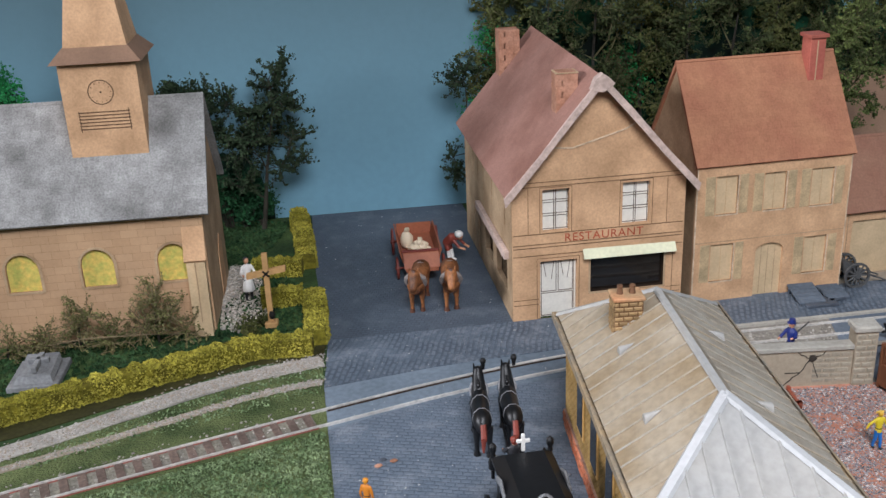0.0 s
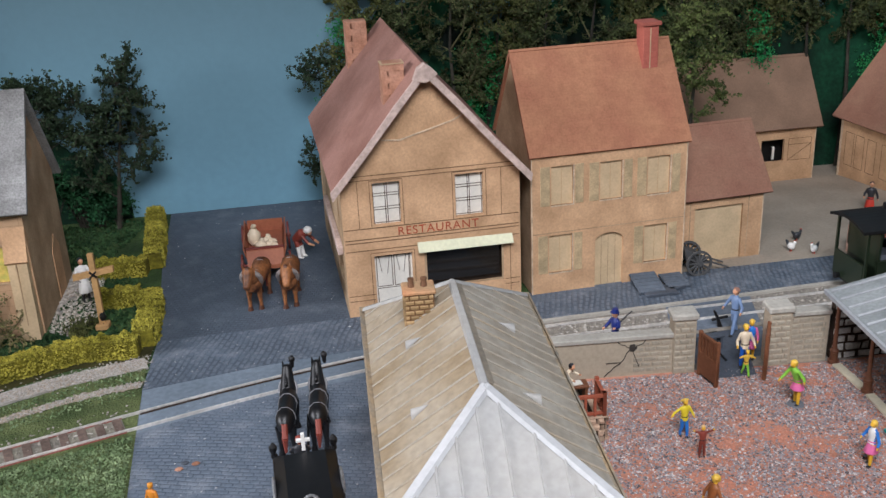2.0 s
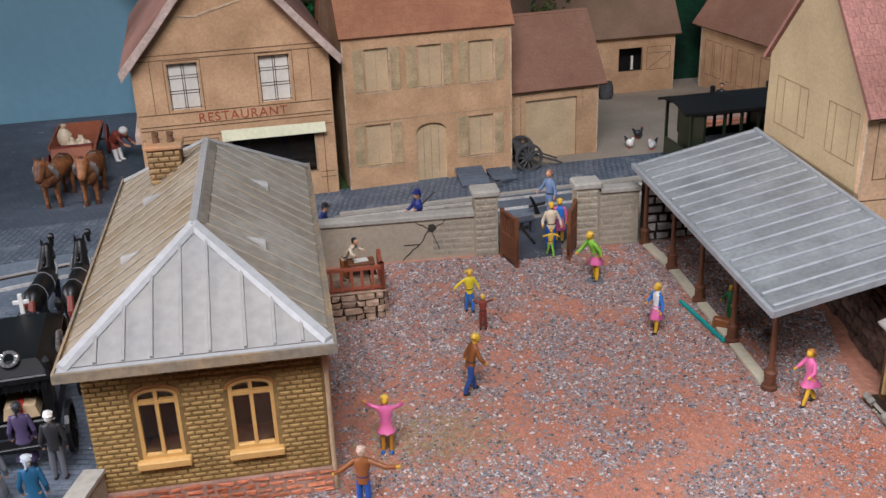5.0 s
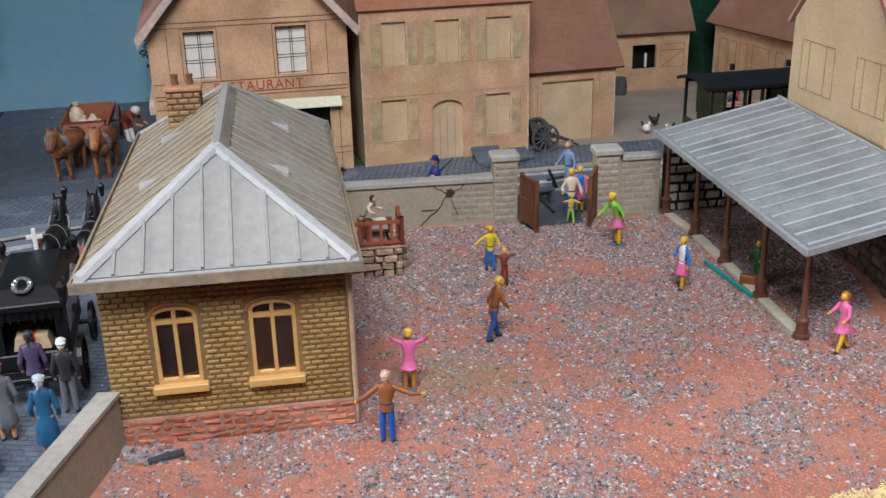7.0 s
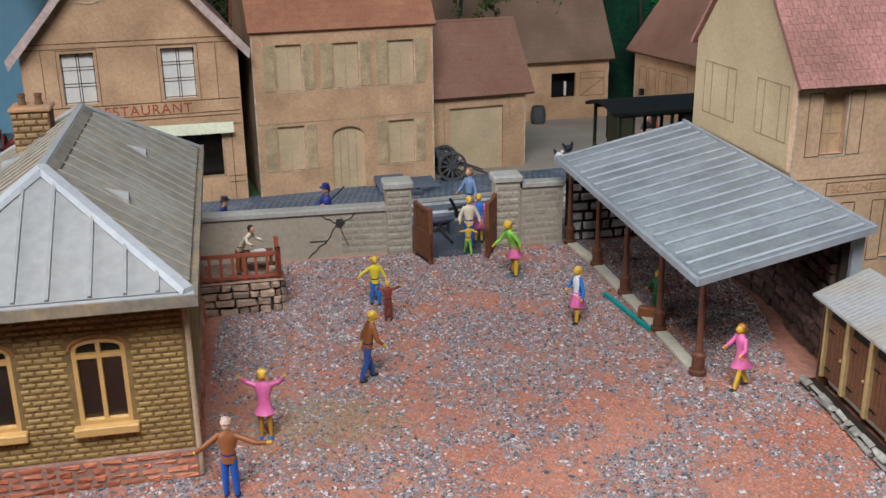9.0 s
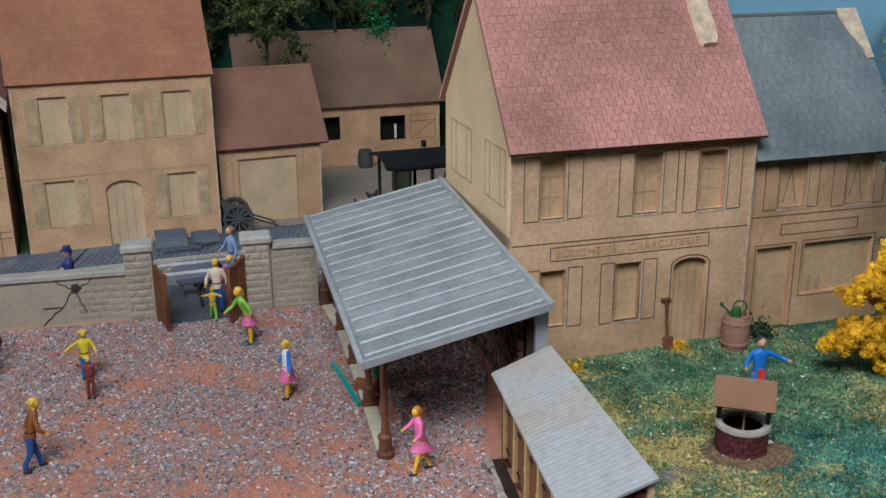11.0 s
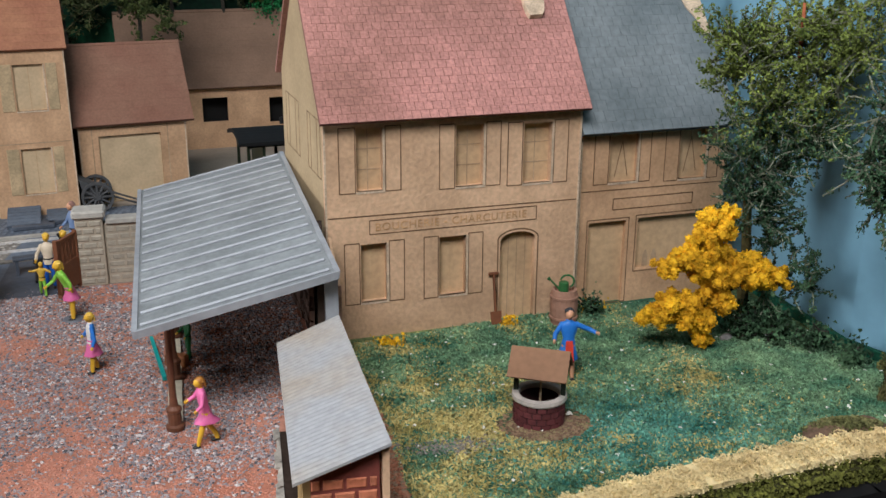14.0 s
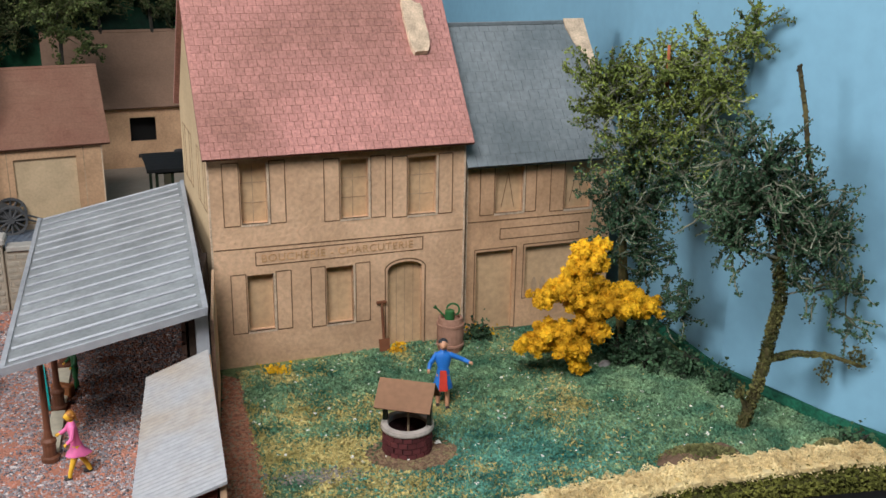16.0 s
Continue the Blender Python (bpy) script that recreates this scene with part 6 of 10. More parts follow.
def ribbon(bm, path, off, w, z0, z1):
    ring = []
    for i, p in enumerate(path):
        d = (path[min(i + 1, len(path) - 1)] - path[max(i - 1, 0)]).normalized()
        n = Vector((-d.y, d.x, 0))
        a, b = p + n * (off - w / 2), p + n * (off + w / 2)
        ring.append([bm.verts.new((a.x, a.y, z0)), bm.verts.new((b.x, b.y, z0)), bm.verts.new((b.x, b.y, z1)), bm.verts.new((a.x, a.y, z1))])
    for a, b in zip(ring, ring[1:]):
        for k in range(4):
            bm.faces.new((a[k], a[(k + 1) % 4], b[(k + 1) % 4], b[k]))
    bm.faces.new(ring[0][::-1])
    bm.faces.new(ring[-1])


STEEL = mat("worn_rail", (0.72, 0.69, 0.65), 0.38, 0.25, 800, 60, 0.2, metal=0.3)
RUST = mat("rusty_rail_foot", (0.30, 0.10, 0.075), 0.8, 0.25, 900, 120, 0.4)
SLEEPER = mat("dark_sleeper", (0.15, 0.105, 0.085), 0.9, 0.3, 900, 90, 0.4)
path = smooth_path(TRACK)
track = thing("tram_track", 0, 0, 0.0, 0, "narrow gauge tram rails crossing the slate road", "track")
for o in (-0.45, 0.45):
    bm = B()
    ribbon(bm, path, o, 0.06, -0.02, 0.085)
    part("rail", bm, STEEL, track)
bm = B()
box(bm, -0.13, -0.42, 0, 0.13, 0.42, 0.03, 0.01)
slm = bpy.data.meshes.new("sleeper")
bmesh.ops.transform(bm, matrix=Matrix.Diagonal((CM, CM, CM, 1)), verts=bm.verts)
bm.to_mesh(slm)
bm.free()
slm.materials.append(SLEEPER)
walked, due = 0.0, 0.0
for a, b in zip(path, path[1:]):
    d = b - a
    while due < walked + d.length:
        q = a + d * ((due - walked) / d.length)
        if q.x < -1.7:
            ob = new("sleeper", slm)
            ob.parent = track
            ob.matrix_basis = pose(q.x * CM, q.y * CM, 0.008 * CM, 0, 0, math.degrees(math.atan2(d.y, d.x)))
        due += 0.52
    walked += d.length
for o in (-0.39, 0.39):
    bm = B()
    ribbon(bm, [p for p in path if -1.2 < p.x < 8.0], o, 0.05, -0.02, 0.03)
    part("groove", bm, RUBBLE_GAP, track)
for o in (-0.45, 0.45):
    bm = B()
    ribbon(bm, [p for p in path if p.x < -1.2], o, 0.13, -0.01, 0.035)
    part("rail_foot", bm, RUST, track)
bm = B()
ribbon(bm, [p for p in path if p.x < -1.5], 0.0, 0.9, -0.03, 0.008)
tagged(part("trackbed_bank", bm, BALLAST_DIRTY), "pale grey ballast under the rails on the bank", "trackbed", kind="structure")
# pale kerb strips
bm = B()
ribbon(bm, smooth_path([(11.2, 32.42), (18.4, 33.8), (24, 34.9), (35.5, 36.8)], 6), 0, 0.16, -0.02, 0.1)
tagged(part("kerb", bm, COPING), "pale kerb edging the pavement", "kerb", kind="structure")
bm = B()
ribbon(bm, smooth_path([(11.4, 30.2), (18, 31.4), (24, 32.4), (35.5, 34.2)], 6), 0, 0.22, -0.02, 0.06)
tagged(part("ballast_edge", bm, BALLAST), "pale stone edging beside the rails", "kerb", kind="structure")
WHITESTONE = mat("whitish_path", (0.42, 0.39, 0.35), 0.95, 0.25, 600, 90, 0.9, dist=0.0006)
for pts, w, lab in (([(-1.95, 30.75), (-5.6, 29.0), (-10.7, 25.3), (-20, 19.6)], 0.78, "whitish gravel path below the hedge"),
                    ([(-1.75, 29.25), (-4, 28.3), (-9.5, 24.9), (-20, 19.0)], 0.32, "thin sandy path across the bank")):
    bm = B()
    ribbon(bm, smooth_path(pts, 8), 0, w, -0.04, 0.035)
    tagged(part("path", bm, WHITESTONE if w > 0.5 else COURT), lab, "path", kind="structure")

ROOF_BLACK = mat("matt_black_roof", (0.009, 0.009, 0.009), 0.7, 0.25, 800, 60, 0.12, spec=0.2)
TRAM_GREEN = mat("dark_green_paint", (0.012, 0.02, 0.01), 0.38, 0.1, 700, 60, 0.05, spec=0.5)
tram = thing("tram_car", 24.62, 33.95, 0.0, 9.5, "dark green open tram carriage with a black roof", "tram")
tram.scale = (1.0, 1.0, 1.13)
L2, W2 = 1.85, 0.95
bm = B()
box(bm, -L2, -W2, 0.42, L2, W2, 0.5)
part("floor_frame", bm, BLACK, tram)
for s in (-1, 1):
    bm = B()
    box(bm, -1.35, s * W2 - 0.04, 0.5, L2 - 0.5, s * W2 + 0.04, 1.42, 0.01)
    part("side_panel", bm, TRAM_GREEN, tram)
    bm = B()
    box(bm, -1.37, s * W2 - 0.06, 1.42, L2 - 0.48, s * W2 + 0.06, 1.48)
    part("waist_rail", bm, TRAM_GREEN, tram)
    for x in (-1.35, -0.62, 0.0, 0.62, 1.3, 1.8, -1.82):
        bm = B()
        box(bm, x - 0.045, s * W2 - 0.045, 0.5 if abs(x) > 1.5 else 1.45, x + 0.045, s * W2 + 0.045, 2.52)
        part("pillar", bm, TRAM_GREEN, tram)
    bm = B()
    box(bm, -L2, s * W2 - 0.05, 2.4, L2, s * W2 + 0.05, 2.56)
    part("cant_rail", bm, TRAM_GREEN, tram)
    bm = B()
    box(bm, s * L2 - 0.04, -W2 + 0.05, 0.5, s * L2 + 0.04, W2 - 0.05, 1.35, 0.01)
    part("end_panel", bm, TRAM_GREEN, tram)
    bm = B()
    box(bm, 0, -0.04, 0, 2 * W2 - 0.1, 0.04, 2.0)
    bmesh.ops.transform(bm, matrix=Matrix.Translation((s * 1.35, -W2 + 0.05, 0.5)) @ Matrix.Rotation(radians(90), 4, "Z"), verts=bm.verts)
    part("bulkhead", bm, TRAM_GREEN, tram)
    bm = B()
    tube(bm, (s * L2, -0.5, 0.55), (s * (L2 + 0.2), -0.5, 0.55), 0.07, 0.12, 8)
    tube(bm, (s * L2, 0.5, 0.55), (s * (L2 + 0.2), 0.5, 0.55), 0.07, 0.12, 8)
    part("buffer", bm, BLACK, tram)
    bm = B()
    box(bm, -1.2, s * 0.5 - 0.2, 0.85, 1.2, s * 0.5 + 0.2, 0.95, 0.02)
    box(bm, -1.2, s * 0.32 - 0.03, 0.95, 1.2, s * 0.32 + 0.03, 1.4, 0.02)
    part("bench_seat", bm, mat("grey_seat", (0.10, 0.11, 0.13), 0.7, 0.2, 600, 80), tram)
    for x in (-0.9, 0.9):
        bm = B()
        lathe(bm, [(0.05, -0.03), (0.32, -0.03), (0.34, 0.03), (0.3, 0.04), (0.05, 0.04)], 16)
        bmesh.ops.transform(bm, matrix=Matrix.Translation((x, s * 0.5, 0.36)) @ Matrix.Rotation(radians(90), 4, "X"), verts=bm.verts)
        part("wheel", bm, BLACK, tram)
n = 10
bm = B()
prof = [(y, 2.55 + 0.2 * math.cos(0.5 * math.pi * y / 1.15)) for y in [(-1.12 + 2.24 * k / n) for k in range(n + 1)]]
outl = [(-2.12, y, z) for y, z in prof] + [(-2.12, y, z - 0.09) for y, z in prof[::-1]]
a = [bm.verts.new(p) for p in outl]
b = [bm.verts.new((2.12, p[1], p[2])) for p in outl]
m_ = len(outl)
for k in range(m_):
    bm.faces.new((a[k], a[(k + 1) % m_], b[(k + 1) % m_], b[k]))
for k in range(n):
    bm.faces.new((a[k], a[m_ - 1 - k], a[m_ - 2 - k], a[k + 1]))
    bm.faces.new((b[k], b[k + 1], b[m_ - 2 - k], b[m_ - 1 - k]))
bmesh.ops.recalc_face_normals(bm, faces=bm.faces)
part("roof", bm, ROOF_BLACK, tram)
for x in (-0.5, 1.6):
    bm = B()
    lathe(bm, [(0.09, 2.78), (0.09, 2.95), (0.05, 2.97)], 10, (x, 0.3))
    part("roof_vent", bm, BLACK, tram)
bm = B()
box(bm, -0.14, -W2 - 0.052, 0.8, 0.18, -W2 - 0.04, 1.2)
part("number_plate", bm, mat("dull_plate", (0.11, 0.12, 0.09), 0.6, 0.3, 900, 300), tram)

# ---------------------------------------------------------------- figurines


def flat(name, colour, rough=0.45):
    return mat(name, colour, rough, 0.08, 1500, 300, 0.08, spec=0.4)


YELLOW = flat("yellow_skin_paint", (0.74, 0.42, 0.035))
HAIRY = flat("golden_hair_paint", (0.78, 0.49, 0.07))
BLUE = flat("bright_blue_paint", (0.015, 0.10, 0.42))
NAVYB = flat("denim_blue_paint", (0.03, 0.09, 0.30))
COBALT = flat("cobalt_paint", (0.02, 0.17, 0.55))
PINK = flat("pink_paint", (0.74, 0.155, 0.35))
ORANGE_LEG = flat("orange_stocking_paint", (0.62, 0.28, 0.03))
LIME = flat("lime_paint", (0.24, 0.55, 0.06))
GREENP = flat("dark_green_cloth_paint", (0.015, 0.13, 0.04))
LEMON = flat("lemon_paint", (0.75, 0.58, 0.03))
BROWNP = flat("brown_paint", (0.28, 0.095, 0.03))
MAROON = flat("maroon_paint", (0.22, 0.045, 0.03))
NAVY = flat("navy_paint", (0.012, 0.025, 0.15))
CREAM = flat("cream_paint", (0.70, 0.58, 0.42))
WHITEP = flat("white_figure_paint", (0.76, 0.74, 0.70))
GREYBLUE = flat("grey_blue_paint", (0.15, 0.22, 0.36))
SKIN = flat("flesh_paint", (0.60, 0.30, 0.17))
DARKP = flat("charcoal_paint", (0.03, 0.03, 0.034))
PURPLE = flat("purple_paint", (0.085, 0.06, 0.13))
GREYP = flat("grey_paint", (0.14, 0.15, 0.17))
PETROL = flat("petrol_paint", (0.015, 0.10, 0.20))
REDP = flat("red_paint", (0.58, 0.05, 0.03))
SHOE = flat("black_shoe_paint", (0.025, 0.023, 0.023))
SILVER = mat("silver_paint", (0.45, 0.45, 0.46), 0.35, 0.2, 900, 200, 0.3, metal=0.7)


def statuette(name, label, x, y, yaw, h, skin, top, low, hair, skirt=False, arms=((-0.07, -0.03, -0.32), (0.07, -0.03, -0.32)), stride=0.0, lean=0.0, z=0.02, base=None,
              group="figurines", hat=None, shirt=None, hem=0.3, stocking=None, shoe=None, pigtails=False):
    """One painted figurine, a single mesh, facing -y; arms: where each palm is from its shoulder, in body heights."""
    mats = [skin, top, low, hair, shoe or SHOE, base or SHOE, shirt or top, hat or SHOE, stocking or skin]
    bm = B()
    rnd = random.Random(int(x * 31 + y * 17))
    tip = lean * h
    n = 14

    def loft(prof, mi, pleat=0.0, cap=True):
        """Rings of (x, y, z, half width, half depth) joined into one skin."""
        rings = []
        for cx, cy, cz, rx, ry in prof:
            rings.append([bm.verts.new((cx * h + rx * h * math.cos(2 * math.pi * j / n) * (1 + pleat * (j % 2)), cy * h + ry * h * math.sin(2 * math.pi * j / n) * (1 + pleat * (j % 2)), cz * h)) for j in range(n)])
        for i, (p, q) in enumerate(zip(rings, rings[1:])):
            for j in range(n):
                f = bm.faces.new((p[j], p[(j + 1) % n], q[(j + 1) % n], q[j]))
                f.material_index = mi(i, j) if callable(mi) else mi
        for f, i in ((rings[0][::-1], 0), (rings[-1], len(rings) - 2)):
            bm.faces.new(f).material_index = mi(i, 0) if callable(mi) else mi

    leg = 8 if skirt else 2
    for s, st in ((-1, stride), (1, -stride)):
        bend = 0.05 if st > 0.03 else 0.0
        k = 0.048 * s
        loft([(k * 1.25, st + 0.012, 0.035, 0.026, 0.03), (k * 1.25, st * 0.85 + 0.01, 0.12, 0.03 if skirt else 0.036, 0.034), (k * 1.2, st * 0.45 - bend * 0.5, 0.27, 0.034 if skirt else 0.042, 0.042),
              (k, st * 0.12, 0.40, 0.047, 0.052), (k * 0.8, 0, 0.49, 0.05, 0.06)], leg)
        foot = Vector((k * 1.3, st - 0.015, 0.018)) * h
        ball(bm, foot, 0.036 * h, (0.85, 1.75, 0.75), 4, 8)
    if skirt:
        loft([(0, stride * 0.1, hem, 0.125, 0.115 + abs(stride) * 0.35), (0, stride * 0.1, hem + 0.01, 0.128, 0.118 + abs(stride) * 0.3), (0, 0, 0.40, 0.105, 0.098), (0, 0, 0.50, 0.078, 0.068), (0, tip / h * 0.2, 0.55, 0.066, 0.055)], 2, 0.10)
    w = rnd.uniform(1.02, 1.12)
    loft([(0, 0, 0.445 if not skirt else 0.50, 0.088, 0.075), (0, tip / h * 0.1, 0.50, 0.09, 0.074), (0, tip / h * 0.3, 0.575, 0.074, 0.06), (0, tip / h * 0.55, 0.66, 0.09 * w, 0.068), (0, tip / h * 0.8, 0.735, 0.105 * w, 0.066),
          (0, tip / h * 0.93, 0.785, 0.094 * w, 0.054), (0, tip / h, 0.812, 0.05, 0.042), (0, tip / h * 1.03, 0.825, 0.03, 0.032), (0, tip / h * 1.1, 0.865, 0.027, 0.03)],
         lambda i, j: 0 if i >= 6 else (6 if shirt and j in (9, 10, 11, 12) else 1))
    head = Vector((0, tip * 1.15 - 0.012 * h, 0.905 * h))
    loft([(0, tip / h * 1.15 - 0.022, 0.848, 0.024, 0.026), (0, tip / h * 1.15 - 0.018, 0.868, 0.046, 0.05), (0, tip / h * 1.15 - 0.014, 0.90, 0.055, 0.064), (0, tip / h * 1.15 - 0.01, 0.935, 0.056, 0.066),
          (0, tip / h * 1.15, 0.965, 0.044, 0.054), (0, tip / h * 1.15, 0.98, 0.018, 0.024)], 0)
    ball(bm, head + Vector((0, -0.064 * h, -0.004 * h)), 0.013 * h, (0.8, 1, 1.2), 0, 6)
    # collar, belt and the cuffs of the sleeves
    loft([(0, tip / h * 0.98, 0.806, 0.052, 0.046), (0, tip / h, 0.822, 0.046, 0.043), (0, tip / h, 0.832, 0.034, 0.034)], 6 if shirt else 1)
    loft([(0, tip / h * 0.18, 0.528, 0.083, 0.069), (0, tip / h * 0.2, 0.54, 0.085, 0.07), (0, tip / h * 0.22, 0.552, 0.081, 0.067)], 2 if skirt else 4)
    # hair: a cap pushed back, in tufts, uneven at the nape
    for k in range(9):
        a = 2 * math.pi * k / 9 + rnd.uniform(-0.2, 0.2)
        ball(bm, head + Vector((0.045 * math.cos(a), 0.02 + 0.042 * math.sin(a), 0.05 if math.sin(a) < 0 else 0.02)) * h, 0.026 * h * rnd.uniform(0.8, 1.2), (1, 1, 0.8), 3, 6)
    ball(bm, head + Vector((0, 0.016 * h, 0.028 * h)), 0.065 * h, (0.98, 1.0, 0.92), 3, 10)
    ball(bm, head + Vector((0.004 * h, 0.042 * h, -0.012 * h)), 0.046 * h, (1.0, 0.75, 1.15), 3, 8)
    if pigtails:
        for sx in (-1, 1):
            ball(bm, head + Vector((sx * 0.062, 0.03, 0.045)) * h, 0.027 * h, (1.2, 1, 1), 3, 7)
            tube(bm, head + Vector((sx * 0.065, 0.03, 0.045)) * h, head + Vector((sx * 0.105, 0.04, 0.02)) * h, 0.022 * h, 0.012 * h, 6, 3)
    if skirt:
        tube(bm, head + Vector((0, 0.07 * h, 0.03 * h)), head + Vector((0.01 * h, 0.09 * h, -0.07 * h)), 0.022 * h, 0.012 * h, 7, 3)
    if hat is not None:
        tube(bm, head + Vector((0, 0, 0.045 * h)), head + Vector((0, 0, 0.105 * h)), 0.066 * h, 0.06 * h, 12, 7)
        tube(bm, head + Vector((0, -0.03 * h, 0.04 * h)), head + Vector((0, -0.03 * h, 0.05 * h)), 0.078 * h, 0.075 * h, 12, 7)
    for s, reach in zip((-1, 1), arms):
        reach = Vector((reach[0] * (0.62 if reach[2] < 0 and abs(reach[0]) < 0.24 else 1.0), reach[1], reach[2]))
        a = Vector((s * 0.095 * h, tip * 0.92, 0.762 * h))
        b = a + reach * h
        mid = (a + b) / 2 + Vector((s * 0.03 * h, 0.035 * h, -0.025 * h))
        ball(bm, a, 0.04 * h, (0.9, 0.9, 1), 1, 8)
        tube(bm, a, mid, 0.036 * h, 0.03 * h, 9, 1)
        ball(bm, mid, 0.03 * h, mi=1, n=8)
        c = mid.lerp(b, 0.72)
        tube(bm, mid, c, 0.03 * h, 0.024 * h, 9, 1)
        tube(bm, mid.lerp(c, 0.85), c, 0.029 * h, 0.029 * h, 9, 1)
        tube(bm, c, b, 0.019 * h, 0.017 * h, 8, 0)
        ball(bm, b, 0.024 * h, (0.8, 1, 1.2), 0, 7)
    if base is not None:
        tube(bm, (0, 0, -0.015), (0, 0, 0.03), 0.17 * h, 0.15 * h, 12, 5)
    for v in bm.verts:
        v.co += Vector((noise.noise(v.co * (9 / h)), noise.noise(v.co * (9 / h) + Vector((5, 2, 1))), 0)) * 0.008 * h
    return solo(name, bm, mats, x, y, z, yaw, label, "figurine", group, smooth=True)


UP = ((-0.2, -0.03, 0.14), (0.2, -0.03, 0.14))
statuette("child_figurine", "pink-dressed child figurine raising both arms in the yard", 12.65, 18.65, -5, 1.42, YELLOW, PINK, PINK, HAIRY, True, UP, hem=0.37, shoe=COBALT, stocking=ORANGE_LEG)
statuette("child_figurine", "boy figurine in brown shirt and blue trousers with spread arms", 12.2, 16.78, 172, 1.5, YELLOW, BROWNP, BLUE, flat("pinkish_hair_paint", (0.58, 0.40, 0.31)), False, ((-0.38, 0.0, -0.08), (0.3, -0.06, -0.26)), shoe=NAVY)
statuette("child_figurine", "running boy figurine in brown jacket and blue trousers", 14.58, 20.83, 108, 1.52, YELLOW, BROWNP, NAVYB, HAIRY, False, ((-0.1, -0.12, -0.24), (0.1, 0.1, -0.27)), 0.1, -0.08)
statuette("child_figurine", "child figurine in yellow top and blue trousers", 14.9, 24.88, 15, 1.25, YELLOW, LEMON, COBALT, HAIRY, False, ((-0.26, -0.06, -0.14), (0.16, -0.1, -0.22)), 0.05, pigtails=True)
statuette("child_figurine", "small maroon-clad child figurine with raised arms", 15.16, 23.85, 0, 1.02, YELLOW, MAROON, MAROON, flat("light_hair_paint", (0.72, 0.45, 0.20)), False, ((-0.16, -0.06, 0.1), (0.2, -0.02, 0.1)))
statuette("child_figurine", "girl figurine in lime cardigan and pink skirt on a base", 18.57, 26.35, -60, 1.58, YELLOW, LIME, PINK, HAIRY, True, ((-0.12, -0.2, -0.22), (0.17, 0.06, -0.2)), 0.03, -0.13, base=GREYP, hem=0.34)
statuette("child_figurine", "girl figurine in blue jacket and pink skirt by the shelter", 19.47, 23.15, -70, 1.4, YELLOW, COBALT, PINK, HAIRY, True, ((-0.14, -0.1, -0.22), (0.16, -0.05, -0.3)), 0.05, shirt=WHITEP)
statuette("child_figurine", "walking girl figurine in a pink dress beside the shelter", 21.95, 19.5, -75, 1.42, YELLOW, PINK, PINK, flat("auburn_hair_paint", (0.42, 0.17, 0.03)), True, ((-0.06, -0.18, -0.16), (0.08, -0.12, -0.2)), 0.14, -0.04, hem=0.34)
statuette("child_figurine", "boy figurine in green seated under the shelter", 21.45, 23.45, -60, 1.08, YELLOW, GREENP, GREENP, HAIRY, False, ((-0.12, -0.16, -0.2), (0.12, -0.16, -0.2)), 0.05)
statuette("child_figurine", "lime-trousered child figurine running through the gate", 17.58, 28.15, 10, 0.95, YELLOW, HAIRY, LIME, HAIRY, False, ((-0.2, -0.1, 0.02), (0.22, -0.12, -0.05)), 0.14, -0.05)
statuette("child_figurine", "child figurine in cream shirt and blue trousers at the gate", 17.68, 28.7, 0, 1.55, YELLOW, CREAM, BLUE, HAIRY, False, ((-0.14, -0.12, -0.24), (0.16, -0.08, -0.28)))
statuette("child_figurine", "child figurine in blue and pink behind the gate", 18.02, 29.2, -15, 1.45, YELLOW, PINK, PINK, HAIRY, True, shirt=COBALT)
statuette("worker_figurine", "worker figurine in grey-blue overalls stepping over the track", 18.0, 31.0, -60, 1.75, SKIN, GREYBLUE, GREYBLUE, flat("grey_cap_paint", (0.30, 0.16, 0.12)), False, ((-0.15, -0.14, -0.24), (0.16, -0.06, -0.26)), 0.12)
statuette("policeman_figurine", "policeman figurine in navy uniform and cap behind the wall", 13.75, 29.7, -60, 1.75, SKIN, NAVY, NAVY, NAVY, False, ((-0.1, -0.16, -0.18), (0.12, -0.18, -0.05)), hat=NAVY, z=0.03)
statuette("policeman_figurine", "policeman figurine in navy uniform bending behind the wall", 10.72, 29.55, 70, 1.55, SKIN, NAVY, NAVY, DARKP, False, lean=-0.12, z=0.03, hat=DARKP)
bm = B()
tube(bm, (0, 0, 0), (0.42, 0.05, 0.38), 0.03, 0.022, 6)
tube(bm, (-0.12, -0.015, -0.1), (0, 0, 0), 0.05, 0.03, 6)
solo("rifle", bm, SHOE, 13.85, 29.62, 1.32, 0, "thin black rifle on the policeman figurine's shoulder", "rifle")
statuette("teacher_figurine", "teacher figurine in cream coat leaning at the platform desk", 11.55, 26.55, 60, 1.35, SKIN, CREAM, BROWNP, DARKP, False, ((-0.1, -0.2, -0.1), (0.1, -0.2, -0.1)), lean=-0.26, z=0.38)
statuette("woman_figurine", "woman figurine in blue dress and red apron by the well", 29.45, 21.0, -10, 1.66, SKIN, COBALT, COBALT, DARKP, True, ((-0.16, -0.1, -0.2), (0.28, -0.06, -0.1)), 0.04, shirt=COBALT)
bm = B()
prism(bm, [(-0.1, -0.235, 0.5), (0.1, -0.235, 0.5), (0.07, -0.15, 0.95), (-0.07, -0.15, 0.95)], (0, -0.02, 0))
solo("apron", bm, REDP, 29.45, 21.0, 0.02, -10, "red apron worn by the woman figurine", "apron")
statuette("farmer_figurine", "farm woman figurine in black blouse and red skirt in the court", 27.2, 42.5, -20, 1.65, SKIN, DARKP, REDP, DARKP, True, ((-0.12, -0.1, -0.2), (0.14, -0.04, -0.28)), hem=0.2, z=-0.42)
